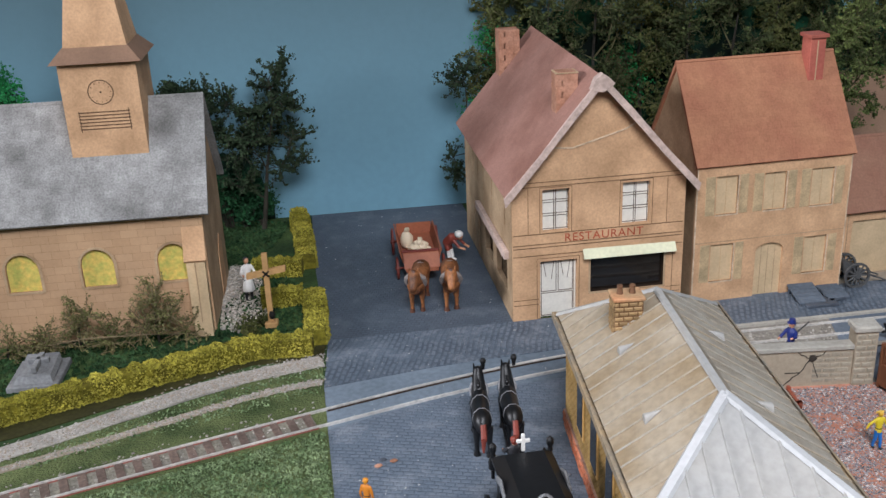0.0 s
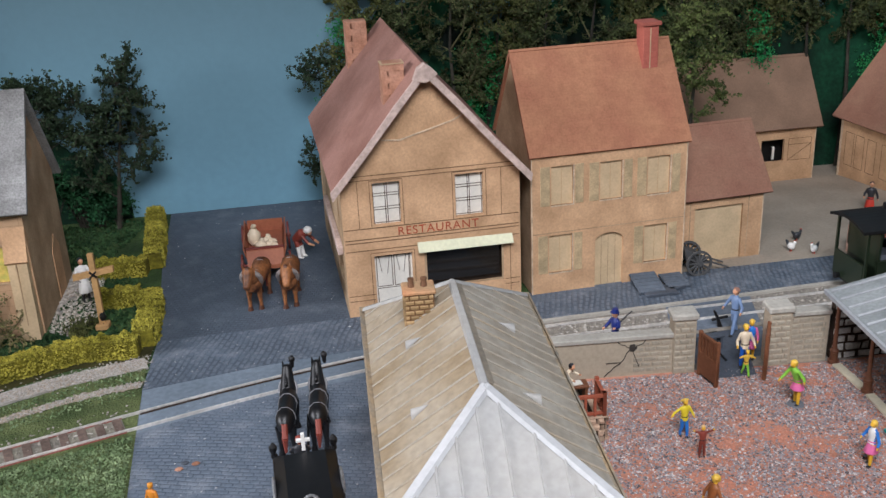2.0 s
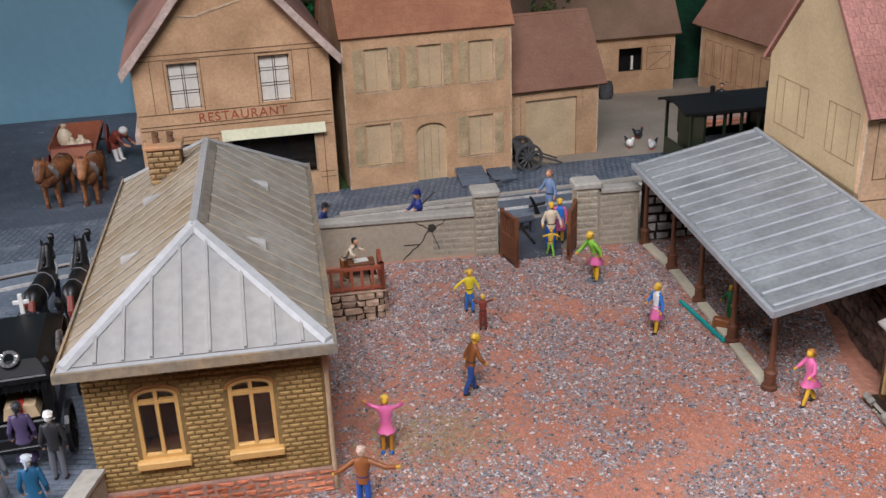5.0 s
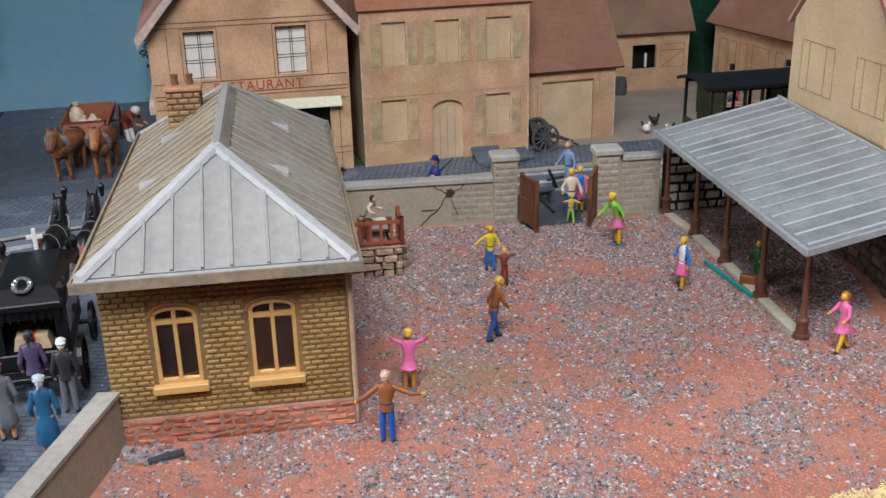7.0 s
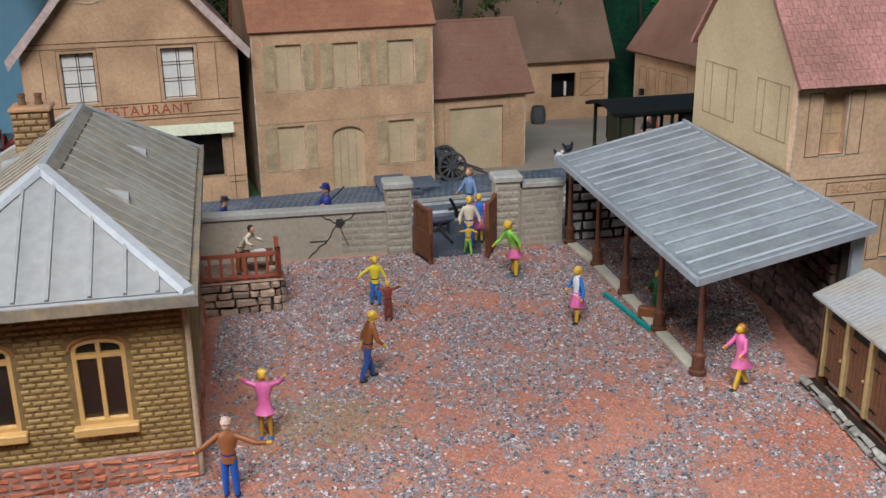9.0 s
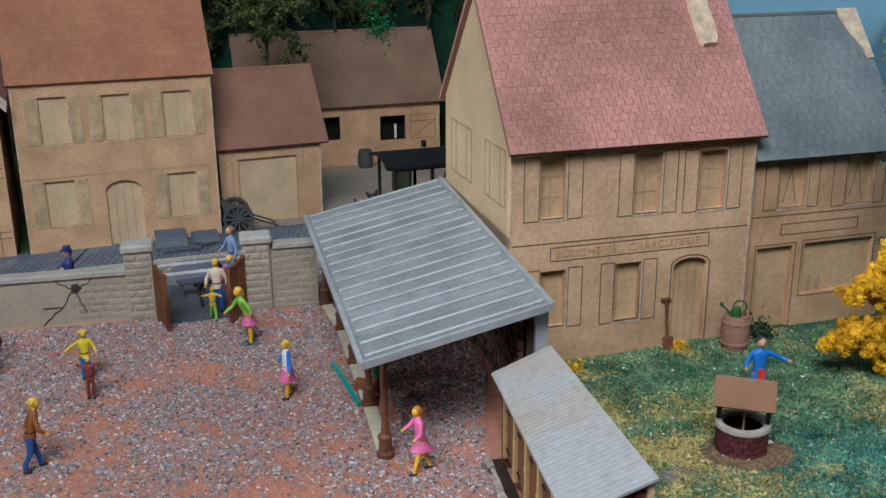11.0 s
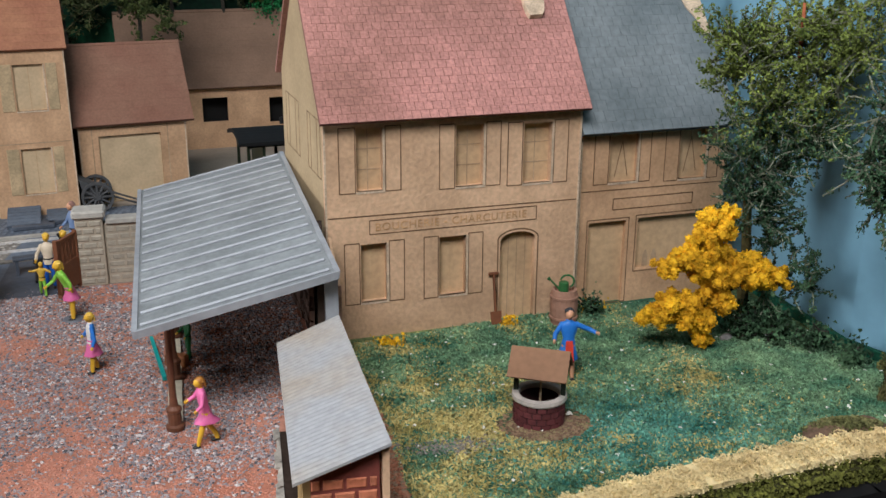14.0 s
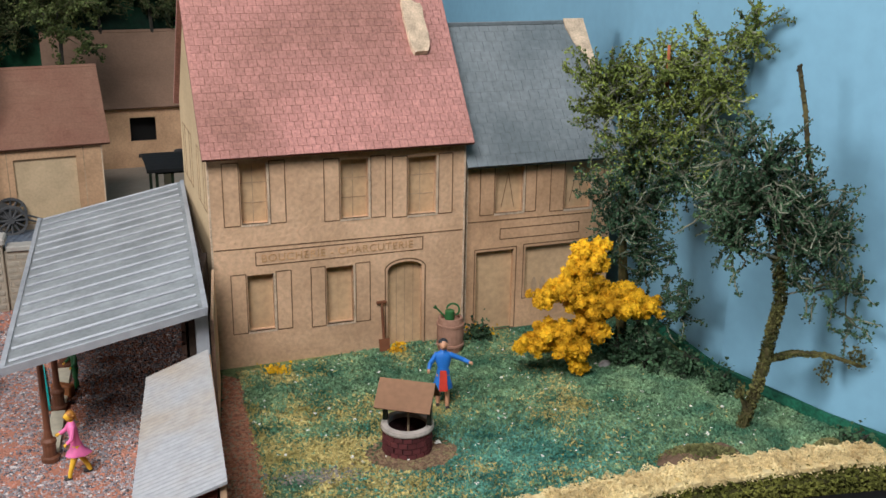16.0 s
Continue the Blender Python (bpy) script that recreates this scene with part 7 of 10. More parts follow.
statuette("priest_figurine", "priest figurine in white surplice beside the church path", -5.6, 36.0, 35, 1.85, SKIN, WHITEP, WHITEP, DARKP, True, ((-0.06, -0.14, -0.14), (0.06, -0.14, -0.14)), hem=0.22, stocking=DARKP)
statuette("mourner_figurine", "mourner figurine in a purple coat behind the hearse", 5.2, 18.85, 188, 1.65, SKIN, PURPLE, PURPLE, DARKP, True, hem=0.16, stocking=DARKP)
statuette("mourner_figurine", "white-haired mourner figurine in a black coat", 5.95, 18.45, 182, 1.65, SKIN, DARKP, GREYP, WHITEP, False)
statuette("mourner_figurine", "red-haired mourner figurine in a grey dress", 5.05, 17.5, 190, 1.65, SKIN, GREYP, GREYP, flat("red_hair_paint", (0.32, 0.06, 0.03)), True, hem=0.22)
statuette("mourner_figurine", "mourner figurine in petrol blue coat and pale hat", 6.0, 16.95, 184, 1.65, SKIN, PETROL, PETROL, flat("pale_hat_paint", (0.50, 0.55, 0.60)), True, hem=0.15)
statuette("mourner_figurine", "mourner figurine in a brown coat", 5.1, 16.3, 175, 1.65, SKIN, MAROON, MAROON, DARKP, True, hem=0.15)
statuette("farmer_figurine", "farmer's wife figurine in black bodice and red skirt", 25.6, 38.35, 20, 1.6, SKIN, DARKP, REDP, DARKP, True, ((-0.16, -0.1, -0.2), (0.16, -0.1, -0.25)))
statuette("orange_figurine", "orange-haired child figurine on the forecourt", 0.6, 22.0, 160, 1.2, SKIN, flat("orange_cloth_paint", (0.58, 0.20, 0.02)), BLUE, flat("orange_hair_paint", (0.62, 0.25, 0.02)), False)
bm = B()
for sx in (-0.13, 0.13):
    tube(bm, (sx, 0.05, 0.08), (sx * 0.9, 0.12, 0.5), 0.085, 0.1, 9, 2)
    tube(bm, (sx * 0.9, 0.12, 0.5), (sx * 0.6, 0.22, 0.8), 0.1, 0.12, 9, 1)
    ball(bm, (sx, 0.0, 0.05), 0.09, (0.9, 1.7, 0.7), 2, 7)
    tube(bm, (sx * 1.5, -0.2, 1.05), (sx * 1.7, -0.5, 0.78), 0.075, 0.06, 8, 1)
    tube(bm, (sx * 1.7, -0.5, 0.78), (sx * 1.2, -0.75, 0.72), 0.055, 0.05, 8, 0)
tube(bm, (0, 0.24, 0.8), (0, -0.02, 1.05), 0.2, 0.22, 12, 1)
tube(bm, (0, -0.02, 1.05), (0, -0.28, 1.16), 0.22, 0.14, 12, 1)
ball(bm, (0, 0.22, 0.82), 0.2, mi=1, n=9)
ball(bm, (0, -0.02, 1.06), 0.22, (1.05, 1, 1), 1, 9)
ball(bm, (0, -0.42, 1.2), 0.13, (0.9, 1, 1.1), 0, 8)
ball(bm, (0, -0.36, 1.28), 0.19, (1, 1.05, 0.85), 3, 10)
solo("carter_figurine", bm, [SKIN, MAROON, WHITEP, WHITEP], 2.35, 39.5, 0.02, 62, "carter figurine in white bonnet bending beside the cart", "figurine", "figurines", smooth=True)


def horse(label, x, y, yaw, h, coat, mane, extra, group, heavy=False):
    """A standing horse figurine, one mesh, its head towards -y; extra colours collar, straps and tail ribbon."""
    mats = [coat, mane, extra[0], extra[1]]
    bm = B()
    n = 10
    body = ((-0.60, 0.10, 0.60), (-0.54, 0.19, 0.63), (-0.36, 0.215, 0.64), (-0.08, 0.20, 0.63), (0.2, 0.205, 0.645), (0.42, 0.215, 0.67), (0.56, 0.17, 0.66), (0.63, 0.07, 0.63))
    rings = []
    for yy, r, zz in body:
        rings.append([bm.verts.new(((0.98 if heavy else 0.78) * r * h * math.cos(2 * math.pi * k / n), yy * h, zz * h + r * h * math.sin(2 * math.pi * k / n))) for k in range(n)])
    for a, b in zip(rings, rings[1:]):
        for k in range(n):
            bm.faces.new((a[k], a[(k + 1) % n], b[(k + 1) % n], b[k]))
    bm.faces.new(rings[0])
    bm.faces.new(rings[-1][::-1])
    neck = [(-0.44, 0.74, 0.22), (-0.56, 0.86, 0.195), (-0.66, 0.95, 0.16), (-0.72, 1.0, 0.13)] if heavy else [(-0.46, 0.72, 0.17), (-0.57, 0.86, 0.145), (-0.66, 0.98, 0.12), (-0.70, 1.06, 0.10)]
    for (a, za, ra), (b, zb, rb) in zip(neck, neck[1:]):
        tube(bm, (0, a * h, za * h), (0, b * h, zb * h), ra * h * 0.85, rb * h * 0.85, 9, 0)
        ball(bm, (0, b * h, zb * h), rb * h * 0.86, mi=0, n=8)
    poll = neck[-1][1]
    fat = 1.3 if heavy else 1.0
    tube(bm, (0, -0.70 * h, (poll - 0.01) * h), (0, -0.90 * h, (poll - 0.25) * h), 0.095 * h * fat, 0.06 * h * fat, 9, 0)
    ball(bm, (0, -0.90 * h, (poll - 0.25) * h), 0.065 * h * fat, mi=0, n=7)
    ball(bm, (0, -0.71 * h, (poll - 0.02) * h), 0.1 * h * fat, mi=0, n=7)
    if heavy:
        ball(bm, (0, -0.74 * h, (poll + 0.075) * h), 0.06 * h, (1, 1, 0.8), 1, 7)
    for s in (-1, 1):
        tube(bm, (s * 0.06 * h * fat, -0.70 * h, (poll + 0.04) * h), (s * 0.075 * h * fat, -0.71 * h, (poll + 0.15) * h), 0.03 * h, 0.008 * h, 5, 0)
    for i, (s, yy, dx) in enumerate(((-1, -0.42, -0.03), (1, -0.42, 0.05), (-1, 0.46, 0.04), (1, 0.46, -0.03))):
        top, kn, ft = Vector((s * 0.10 * h, yy * h, 0.58 * h)), Vector((s * 0.11 * h, (yy + dx * 0.6) * h, 0.3 * h)), Vector((s * 0.11 * h, (yy + dx) * h, 0.05 * h))
        tube(bm, top, kn, 0.085 * h, 0.05 * h, 8, 0)
        tube(bm, kn, ft, 0.045 * h, 0.036 * h, 8, 0)
        ball(bm, kn, 0.05 * h, mi=0, n=6)
        tube(bm, ft + Vector((0, 0, 0.04 * h)), ft - Vector((0, 0, 0.05 * h)), 0.045 * h, 0.065 * h, 8, 1)
    tube(bm, (0, 0.61 * h, 0.72 * h), (0, 0.72 * h, 0.5 * h), 0.05 * h, 0.055 * h, 7, 3)
    tube(bm, (0, 0.72 * h, 0.5 * h), (0.01 * h, 0.70 * h, 0.22 * h), 0.055 * h, 0.02 * h, 7, 3)
    for k in range(8):
        f = k / 7
        ball(bm, (0.01 * h, (-0.42 - 0.27 * f) * h, (0.90 + (poll - 0.97) * f) * h), 0.055 * h * fat, (0.7, 1, 1), 1, 6)
    hoop = 0.222 if heavy else 0.175
    nn, ring = 12, 0.058 if heavy else 0.024
    for k in range(nn):
        a, b = 2 * math.pi * k / nn, 2 * math.pi * (k + 1) / nn
        c = Vector((0, -0.5 * h, 0.76 * h))
        u, v = Vector((1, 0, 0)), Vector((0, -0.55, 0.83))
        tube(bm, c + hoop * h * (u * math.cos(a) * 0.9 + v * math.sin(a) * 1.15), c + hoop * h * (u * math.cos(b) * 0.9 + v * math.sin(b) * 1.15), ring * h, ring * h, 7, 2)
    for yy, r, zz in ((-0.2, 0.208, 0.636), (0.3, 0.212, 0.655)):
        for k in range(n):
            a, b = 2 * math.pi * k / n, 2 * math.pi * (k + 1) / n
            tube(bm, (0.8 * r * h * math.cos(a), yy * h, zz * h + r * h * math.sin(a)), (0.8 * r * h * math.cos(b), yy * h, zz * h + r * h * math.sin(b)), 0.011 * h, 0.011 * h, 4, 2)
    return solo("horse_figurine", bm, mats, x, y, 0.0, yaw, label, "figurine", group, smooth=True)


BAY = mat("bay_brown_paint", (0.13, 0.045, 0.02), 0.5, 0.4, 900, 120, 0.2, other=(0.34, 0.135, 0.05))
BAYMANE = flat("dark_bay_paint", (0.09, 0.035, 0.02))
STRAP = flat("tarnished_strap_paint", (0.20, 0.20, 0.21))
COLLAR = flat("grey_collar_paint", (0.27, 0.235, 0.22))
horse("bay horse figurine with grey collar harnessed to the cart", 1.22, 35.35, -4, 1.75, BAY, BAYMANE, (COLLAR, BAYMANE), "cart horses", True)
horse("bay horse figurine beside its team mate before the cart", 2.42, 35.45, 4, 1.75, BAY, BAYMANE, (COLLAR, BAYMANE), "cart horses", True)
horse("black plumed horse figurine with white straps and red tail", 3.62, 25.55, 184, 1.66, BLACK, BLACK, (STRAP, MAROON), "hearse horses")
horse("black horse figurine with red tail beside the first", 4.5, 25.75, 186, 1.66, BLACK, BLACK, (STRAP, MAROON), "hearse horses")
for x, y in ((3.7, 26.72), (4.63, 26.92)):
    bm = B()
    tube(bm, (0, 0, 0), (0, 0, 0.2), 0.05, 0.07, 7)
    ball(bm, (0, 0, 0.26), 0.1, (1, 1, 1.2), 0, 8)
    solo("plume", bm, BLACK, x, y, 1.80, 0, "black feather plume on a hearse horse's head", "plume", "plumes")


def cart_wheel(parent, x, y, z, r, m, spokes=10, thick=0.032):
    bm = B()
    rot = Matrix.Translation((x, y, z)) @ Matrix.Rotation(radians(90), 4, "Y")
    n = 20
    for k in range(n):
        a, b = 2 * math.pi * k / n, 2 * math.pi * (k + 1) / n
        q = [bm.verts.new((rr * math.cos(t), rr * math.sin(t), w)) for t in (a, b) for rr in (r, r * 0.84) for w in (-0.045, 0.045)]
        for f in ((0, 4, 5, 1), (2, 3, 7, 6), (1, 5, 7, 3), (0, 2, 6, 4)):
            bm.faces.new([q[i] for i in f])
    bmesh.ops.remove_doubles(bm, verts=bm.verts, dist=0.002)
    bmesh.ops.recalc_face_normals(bm, faces=bm.faces)
    bmesh.ops.transform(bm, matrix=rot, verts=bm.verts)
    w = part("wheel", bm, m, parent)
    for k in range(spokes):
        a = 2 * math.pi * k / spokes
        bm = B()
        tube(bm, (0.05 * math.cos(a), 0.05 * math.sin(a), 0), (r * 0.86 * math.cos(a), r * 0.86 * math.sin(a), 0), thick, thick * 0.8, 5)
        bmesh.ops.transform(bm, matrix=rot, verts=bm.verts)
        part("spoke", bm, m, w)
    bm = B()
    tube(bm, (0, 0, -0.1), (0, 0, 0.1), 0.1, 0.1, 8)
    bmesh.ops.transform(bm, matrix=rot, verts=bm.verts)
    part("hub", bm, m, w)


# red-brown farm cart
CART = mat("red_brown_cart_paint", (0.29, 0.085, 0.045), 0.6, 0.15, 800, 70, 0.2, other=(0.33, 0.115, 0.06))
CARTD = mat("dark_red_cart_paint", (0.17, 0.035, 0.025), 0.6, 0.15, 800, 70, 0.2)
cart = thing("farm_cart", 0.9, 39.3, 0, 9, "red-brown four-wheeled farm cart with white sacks", "cart")
cart.scale = (0.88, 0.88, 0.92)
bm = B()
box(bm, -0.8, -1.9, 0.78, 0.8, 1.9, 0.86)
part("bed", bm, CART, cart)
for s in (-1, 1):
    bm = B()
    prism(bm, [(s * 0.78, -1.85, 0.86), (s * 0.78, 1.85, 0.86), (s * 0.92, 1.9, 1.4), (s * 0.92, -1.9, 1.4)], (s * 0.07, 0, 0))
    part("side_board", bm, CART, cart)
for yy, zz in ((-1.86, 1.3), (1.8, 1.4)):
    bm = B()
    box(bm, -0.85, yy, 0.86, 0.85, yy + 0.07, zz)
    part("end_board", bm, CART, cart)
bm = B()
box(bm, -0.75, -2.45, 0.62, 0.75, -1.95, 0.7)
box(bm, -0.75, -2.5, 0.62, 0.75, -2.44, 0.8)
part("footboard", bm, CART, cart)
bm = B()
prism(bm, [(-0.82, -2.5, 0.78), (0.82, -2.5, 0.78), (0.82, -2.1, 1.36), (-0.82, -2.1, 1.36)], (0, 0.06, 0.02))
part("front_board", bm, CART, cart)
bm = B()
box(bm, -0.86, -1.98, 1.3, 0.86, -1.78, 1.42, 0.015)
part("seat_plank", bm, CARTD, cart)
for yy, r in ((-1.55, 0.5), (1.5, 0.64)):
    for s in (-1, 1):
        cart_wheel(cart, s * 1.08, yy, r, r, CARTD)
    bm = B()
    tube(bm, (-1.05, yy, r), (1.05, yy, r), 0.06, 0.06, 6)
    part("axle", bm, CARTD, cart)
bm = B()
tube(bm, (0, -2.4, 0.6), (0, -4.6, 0.75), 0.05, 0.04, 6)
part("draw_pole", bm, CARTD, cart)
for i, (dx, dy, r, tall) in enumerate(((-0.5, -0.2, 0.3, 1.75), (-0.18, -0.75, 0.27, 1.0), (0.22, -0.6, 0.26, 0.85), (0.1, -0.05, 0.24, 0.9))):
    bm = B()
    ball(bm, (0, 0, r * 0.75 * tall), r, (0.95, 0.85, 0.8 * tall), 0, 9)
    ball(bm, (0.03, -0.02, r * 1.62 * tall), r * 0.42, (1, 1, 1), 0, 7)
    ball(bm, (0.14, -0.18, r * 0.5), r * 0.6, (0.8, 1.1, 0.7), 0, 7)
    for v in bm.verts:
        v.co += Vector((noise.noise(v.co * 5), noise.noise(v.co * 5 + Vector((3, 1, 2))), noise.noise(v.co * 5 + Vector((7, 4, 1))))) * 0.05
    solo("sack", bm, CREAM, 0.9 + dx * 0.87 - dy * 0.137, 39.3 + dy * 0.87 + dx * 0.137, 0.8, 20 * i, "lumpy cream sack slumped in the farm cart", "sack", "sacks", smooth=True)

# hearse
hearse = thing("hearse", 4.95, 20.2, 0, 11, "black horse-drawn hearse with silver cross and wreath", "hearse")
bm = B()
box(bm, -0.68, -1.3, 0.75, 0.68, 1.35, 1.1, 0.03)
part("body", bm, BLACK, hearse)
bm = B()
box(bm, -0.72, -1.65, 0.6, 0.72, -1.28, 0.72, 0.02)
part("rear_step", bm, BLACK, hearse)
for x in (-0.6, 0.6):
    for yy in (-1.2, 1.2):
        bm = B()
        lathe(bm, [(0.09, 1.1), (0.06, 1.2), (0.06, 1.95), (0.09, 2.05)], 8, (x, yy))
        part("pillar", bm, BLACK, hearse)
for s in (-1, 1):
    bm = B()
    box(bm, s * 0.66 - 0.02, -1.2, 1.0, s * 0.66 + 0.02, 1.2, 2.06)
    part("side_panel", bm, BLACK, hearse)
    bm = B()
    box(bm, s * 0.685 - 0.008, -0.85, 1.25, s * 0.685 + 0.008, 0.85, 1.85)
    part("side_pane", bm, GLASS, hearse)
bm = B()
pierced(bm, 1.4, 1.3, [(0.2, 0.34, 1.2, 1.05)], -1.26, -1.2)
bmesh.ops.translate(bm, vec=(-0.7, 0, 0.76), verts=bm.verts)
part("rear_panel", bm, BLACK, hearse)
bm = B()
box(bm, -0.78, -1.42, 2.05, 0.78, 1.42, 2.2, 0.03)
frustum(bm, 0, 0, 2.2, 0.74, 1.36, 2.42, 0.5, 1.05)
part("roof", bm, BLACK, hearse)
for k in range(9):
    bm = B()
    x = -0.6 + 1.2 * k / 8
    prism(bm, [(x - 0.075, -1.33, 2.06), (x + 0.075, -1.33, 2.06), (x, -1.33, 1.8 + 0.1 * abs(k - 4) / 4 * -1)], (0, 0.03, 0))
    part("valance", bm, BLACK, hearse)
for x in (-0.74, 0.74):
    for yy in (-1.38, 1.38):
        bm = B()
        lathe(bm, [(0.08, 2.2), (0.06, 2.3), (0.1, 2.4), (0.1, 2.5), (0.03, 2.6)], 8, (x, yy))
        part("finial", bm, BLACK, hearse)
    for k in range(7):
        bm = B()
        ball(bm, (x * 1.08, -0.25 + 0.12 * k, 2.28 - 0.05 * abs(k - 3)), 0.1, (0.5, 1, 1.2), 0, 6)
        part("silver_bud", bm, SILVER, hearse, "silver garland bud")
bm = B()
box(bm, -0.045, 1.15, 2.4, 0.045, 1.23, 2.88, 0.01)
box(bm, -0.17, 1.155, 2.64, 0.17, 1.225, 2.73, 0.01)
part("roof_cross", bm, WHITEP, hearse, "white cross")
bm = B()
rings = []
for k in range(28):
    a = 2 * math.pi * k / 28
    r_ = 0.045 + 0.016 * (k % 2)
    rings.append([bm.verts.new(((0.15 + r_ * math.cos(q)) * math.cos(a), -1.12 + (0.12 + r_ * math.cos(q)) * math.sin(a) - 0.6 * r_ * math.sin(q), 2.5 + 0.1 * math.sin(a) + 0.8 * r_ * math.sin(q))) for q in [2 * math.pi * h / 6 for h in range(6)]])
for k in range(28):
    for h in range(6):
        bm.faces.new((rings[k][h], rings[(k + 1) % 28][h], rings[(k + 1) % 28][(h + 1) % 6], rings[k][(h + 1) % 6]))
bmesh.ops.recalc_face_normals(bm, faces=bm.faces)
part("wreath", bm, SILVER, hearse, "silver wreath")
for yy, r in ((-0.85, 0.58), (1.5, 0.45)):
    for s in (-1, 1):
        cart_wheel(hearse, s * 0.86, yy, r, r, BLACK, 12)
    bm = B()
    tube(bm, (-0.84, yy, r), (0.84, yy, r), 0.06, 0.06, 6)
    part("axle", bm, BLACK, hearse)
bm = B()
box(bm, -0.5, 1.5, 0.7, 0.5, 2.1, 1.3, 0.03)
box(bm, -0.5, 1.5, 1.3, 0.5, 1.62, 1.7, 0.03)
part("driver_seat", bm, BLACK, hearse)
for s in (-1, 1):
    bm = B()
    lathe(bm, [(0.05, 1.3), (0.05, 1.55), (0.11, 1.6), (0.11, 1.85), (0.05, 1.98), (0.02, 2.05)], 8, (s * 0.68, 1.75))
    part("lantern", bm, BLACK, hearse)
bm = B()
tube(bm, (0, 2.0, 0.6), (0.3, 5.4, 0.85), 0.05, 0.04, 6)
part("draw_pole", bm, BLACK, hearse)
bm = B()
prism(bm, [(-0.36, -1.17, 1.12), (0.36, -1.17, 1.12), (0.3, -1.17, 1.4), (-0.3, -1.17, 1.4)], (0, 1.8, 0))
cof = solo("coffin", bm, CARD_PALE, 4.95, 20.2, 0.0, 11, "pale wooden coffin with a red cross in the hearse", "coffin")
bm = B()
box(bm, -0.06, -1.19, 1.16, 0.06, -1.16, 1.41)
box(bm, -0.06, -1.19, 1.4, 0.06, 0.4, 1.42)
part("red_ribbon", bm, REDP, cof)
statuette("driver_figurine", "hearse driver figurine in black with a red scarf", 4.5, 22.05, 190, 1.5, SKIN, DARKP, DARKP, MAROON, False, ((-0.1, -0.2, -0.15), (0.1, -0.2, -0.15)), z=0.9)

# handcart by the shed
hc = thing("handcart", 17.98, 36.12, 0, 10, "weathered black two-wheeled handcart tipped on its shafts", "cart")
GREYWOOD = mat("weathered_grey_wood", (0.085, 0.085, 0.085), 0.8, 0.25, 800, 80, 0.3)
bm = B()
prism(bm, [(-0.55, -0.1, 1.15), (0.15, -0.1, 0.75), (0.35, -0.1, 0.62), (0.3, -0.1, 0.48), (-0.4, -0.1, 0.55)], (0, 0.75, 0))
part("tray", bm, GREYWOOD, hc)
for yy in (-0.2, 0.85):
    w0 = thing("wheel_mount", 0, 0)
    w0.parent = hc
    w0.matrix_basis = pose(0, yy * CM, 0, 0, 0, 90)
    w0.name = "wheel_axle"
    cart_wheel(w0, 0, 0, 0.52, 0.52, GREYWOOD, 12, 0.045)
for yy in (0.05, 0.6):
    bm = B()
    tube(bm, (0.1, yy, 0.62), (1.35, yy, 0.1), 0.045, 0.035, 6)
    part("shaft", bm, GREYWOOD, hc)

# two loose paving plates leaning on the pavement, ironwork at the crossing
for x, y, w, d, t0, t1, yaw, lab in ((15.86, 34.98, 1.0, 1.25, 0.05, 0.3, 9, "loose slate plate of setts propped on the pavement"), (16.93, 35.28, 0.88, 1.05, 0.04, 0.14, 10, "flat slate plate of setts lying on the pavement")):
    bm = B()
    prism(bm, [(-w / 2, -d / 2, 0.0), (w / 2, -d / 2, 0.0), (w / 2, -d / 2, t0 + 0.06), (-w / 2, -d / 2, t0 + 0.06)], (0, 0.04, 0))
    prism(bm, [(-w / 2, -d / 2, t0), (w / 2, -d / 2, t0), (w / 2, d / 2, t1), (-w / 2, d / 2, t1)], (0, 0, 0.07))
    box(bm, -w / 2 + 0.05, d / 2 - 0.1, 0.0, w / 2 - 0.05, d / 2 - 0.02, t1 + 0.01)
    plate = solo("paving_plate", bm, ROAD_DULL, x, y, 0.02, yaw, lab, "plate", "paving plates")
    for k in range(6):
        bm = B()
        f0, f1 = k / 6 + 0.012, (k + 1) / 6 - 0.012
        z0, z1 = t0 + (t1 - t0) * f0 + 0.07, t0 + (t1 - t0) * f1 + 0.07
        prism(bm, [(-w / 2 + 0.02, -d / 2 + d * f0, z0), (w / 2 - 0.02, -d / 2 + d * f0, z0), (w / 2 - 0.02, -d / 2 + d * f1, z1), (-w / 2 + 0.02, -d / 2 + d * f1, z1)], (0, 0, 0.02))
        part("sett_strip", bm, ROAD_DULL, plate)
bm = B()
tube(bm, (16.85, 30.8, 0.09), (17.42, 30.98, 0.09), 0.07, 0.07, 8)
tube(bm, (17.0, 30.5, 0.07), (17.24, 29.1, 0.07), 0.045, 0.04, 7)
tube(bm, (17.0, 30.5, 0.07), (17.1, 30.88, 0.08), 0.045, 0.05, 7)
tagged(part("iron_bar", bm, BLACK), "bent black iron bar lying on the crossing", "bar")
bm = B()
tube(bm, (17.7, 31.6, 0.0), (17.62, 31.58, 0.3), 0.09, 0.06, 8)
tube(bm, (17.62, 31.58, 0.3), (17.45, 31.52, 0.66), 0.06, 0.04, 8)
tube(bm, (17.4, 31.56, 0.3), (17.95, 31.62, 0.38), 0.05, 0.05, 8)
tagged(part("switch_lever", bm, BLACK), "small black switch lever beside the rails", "lever")

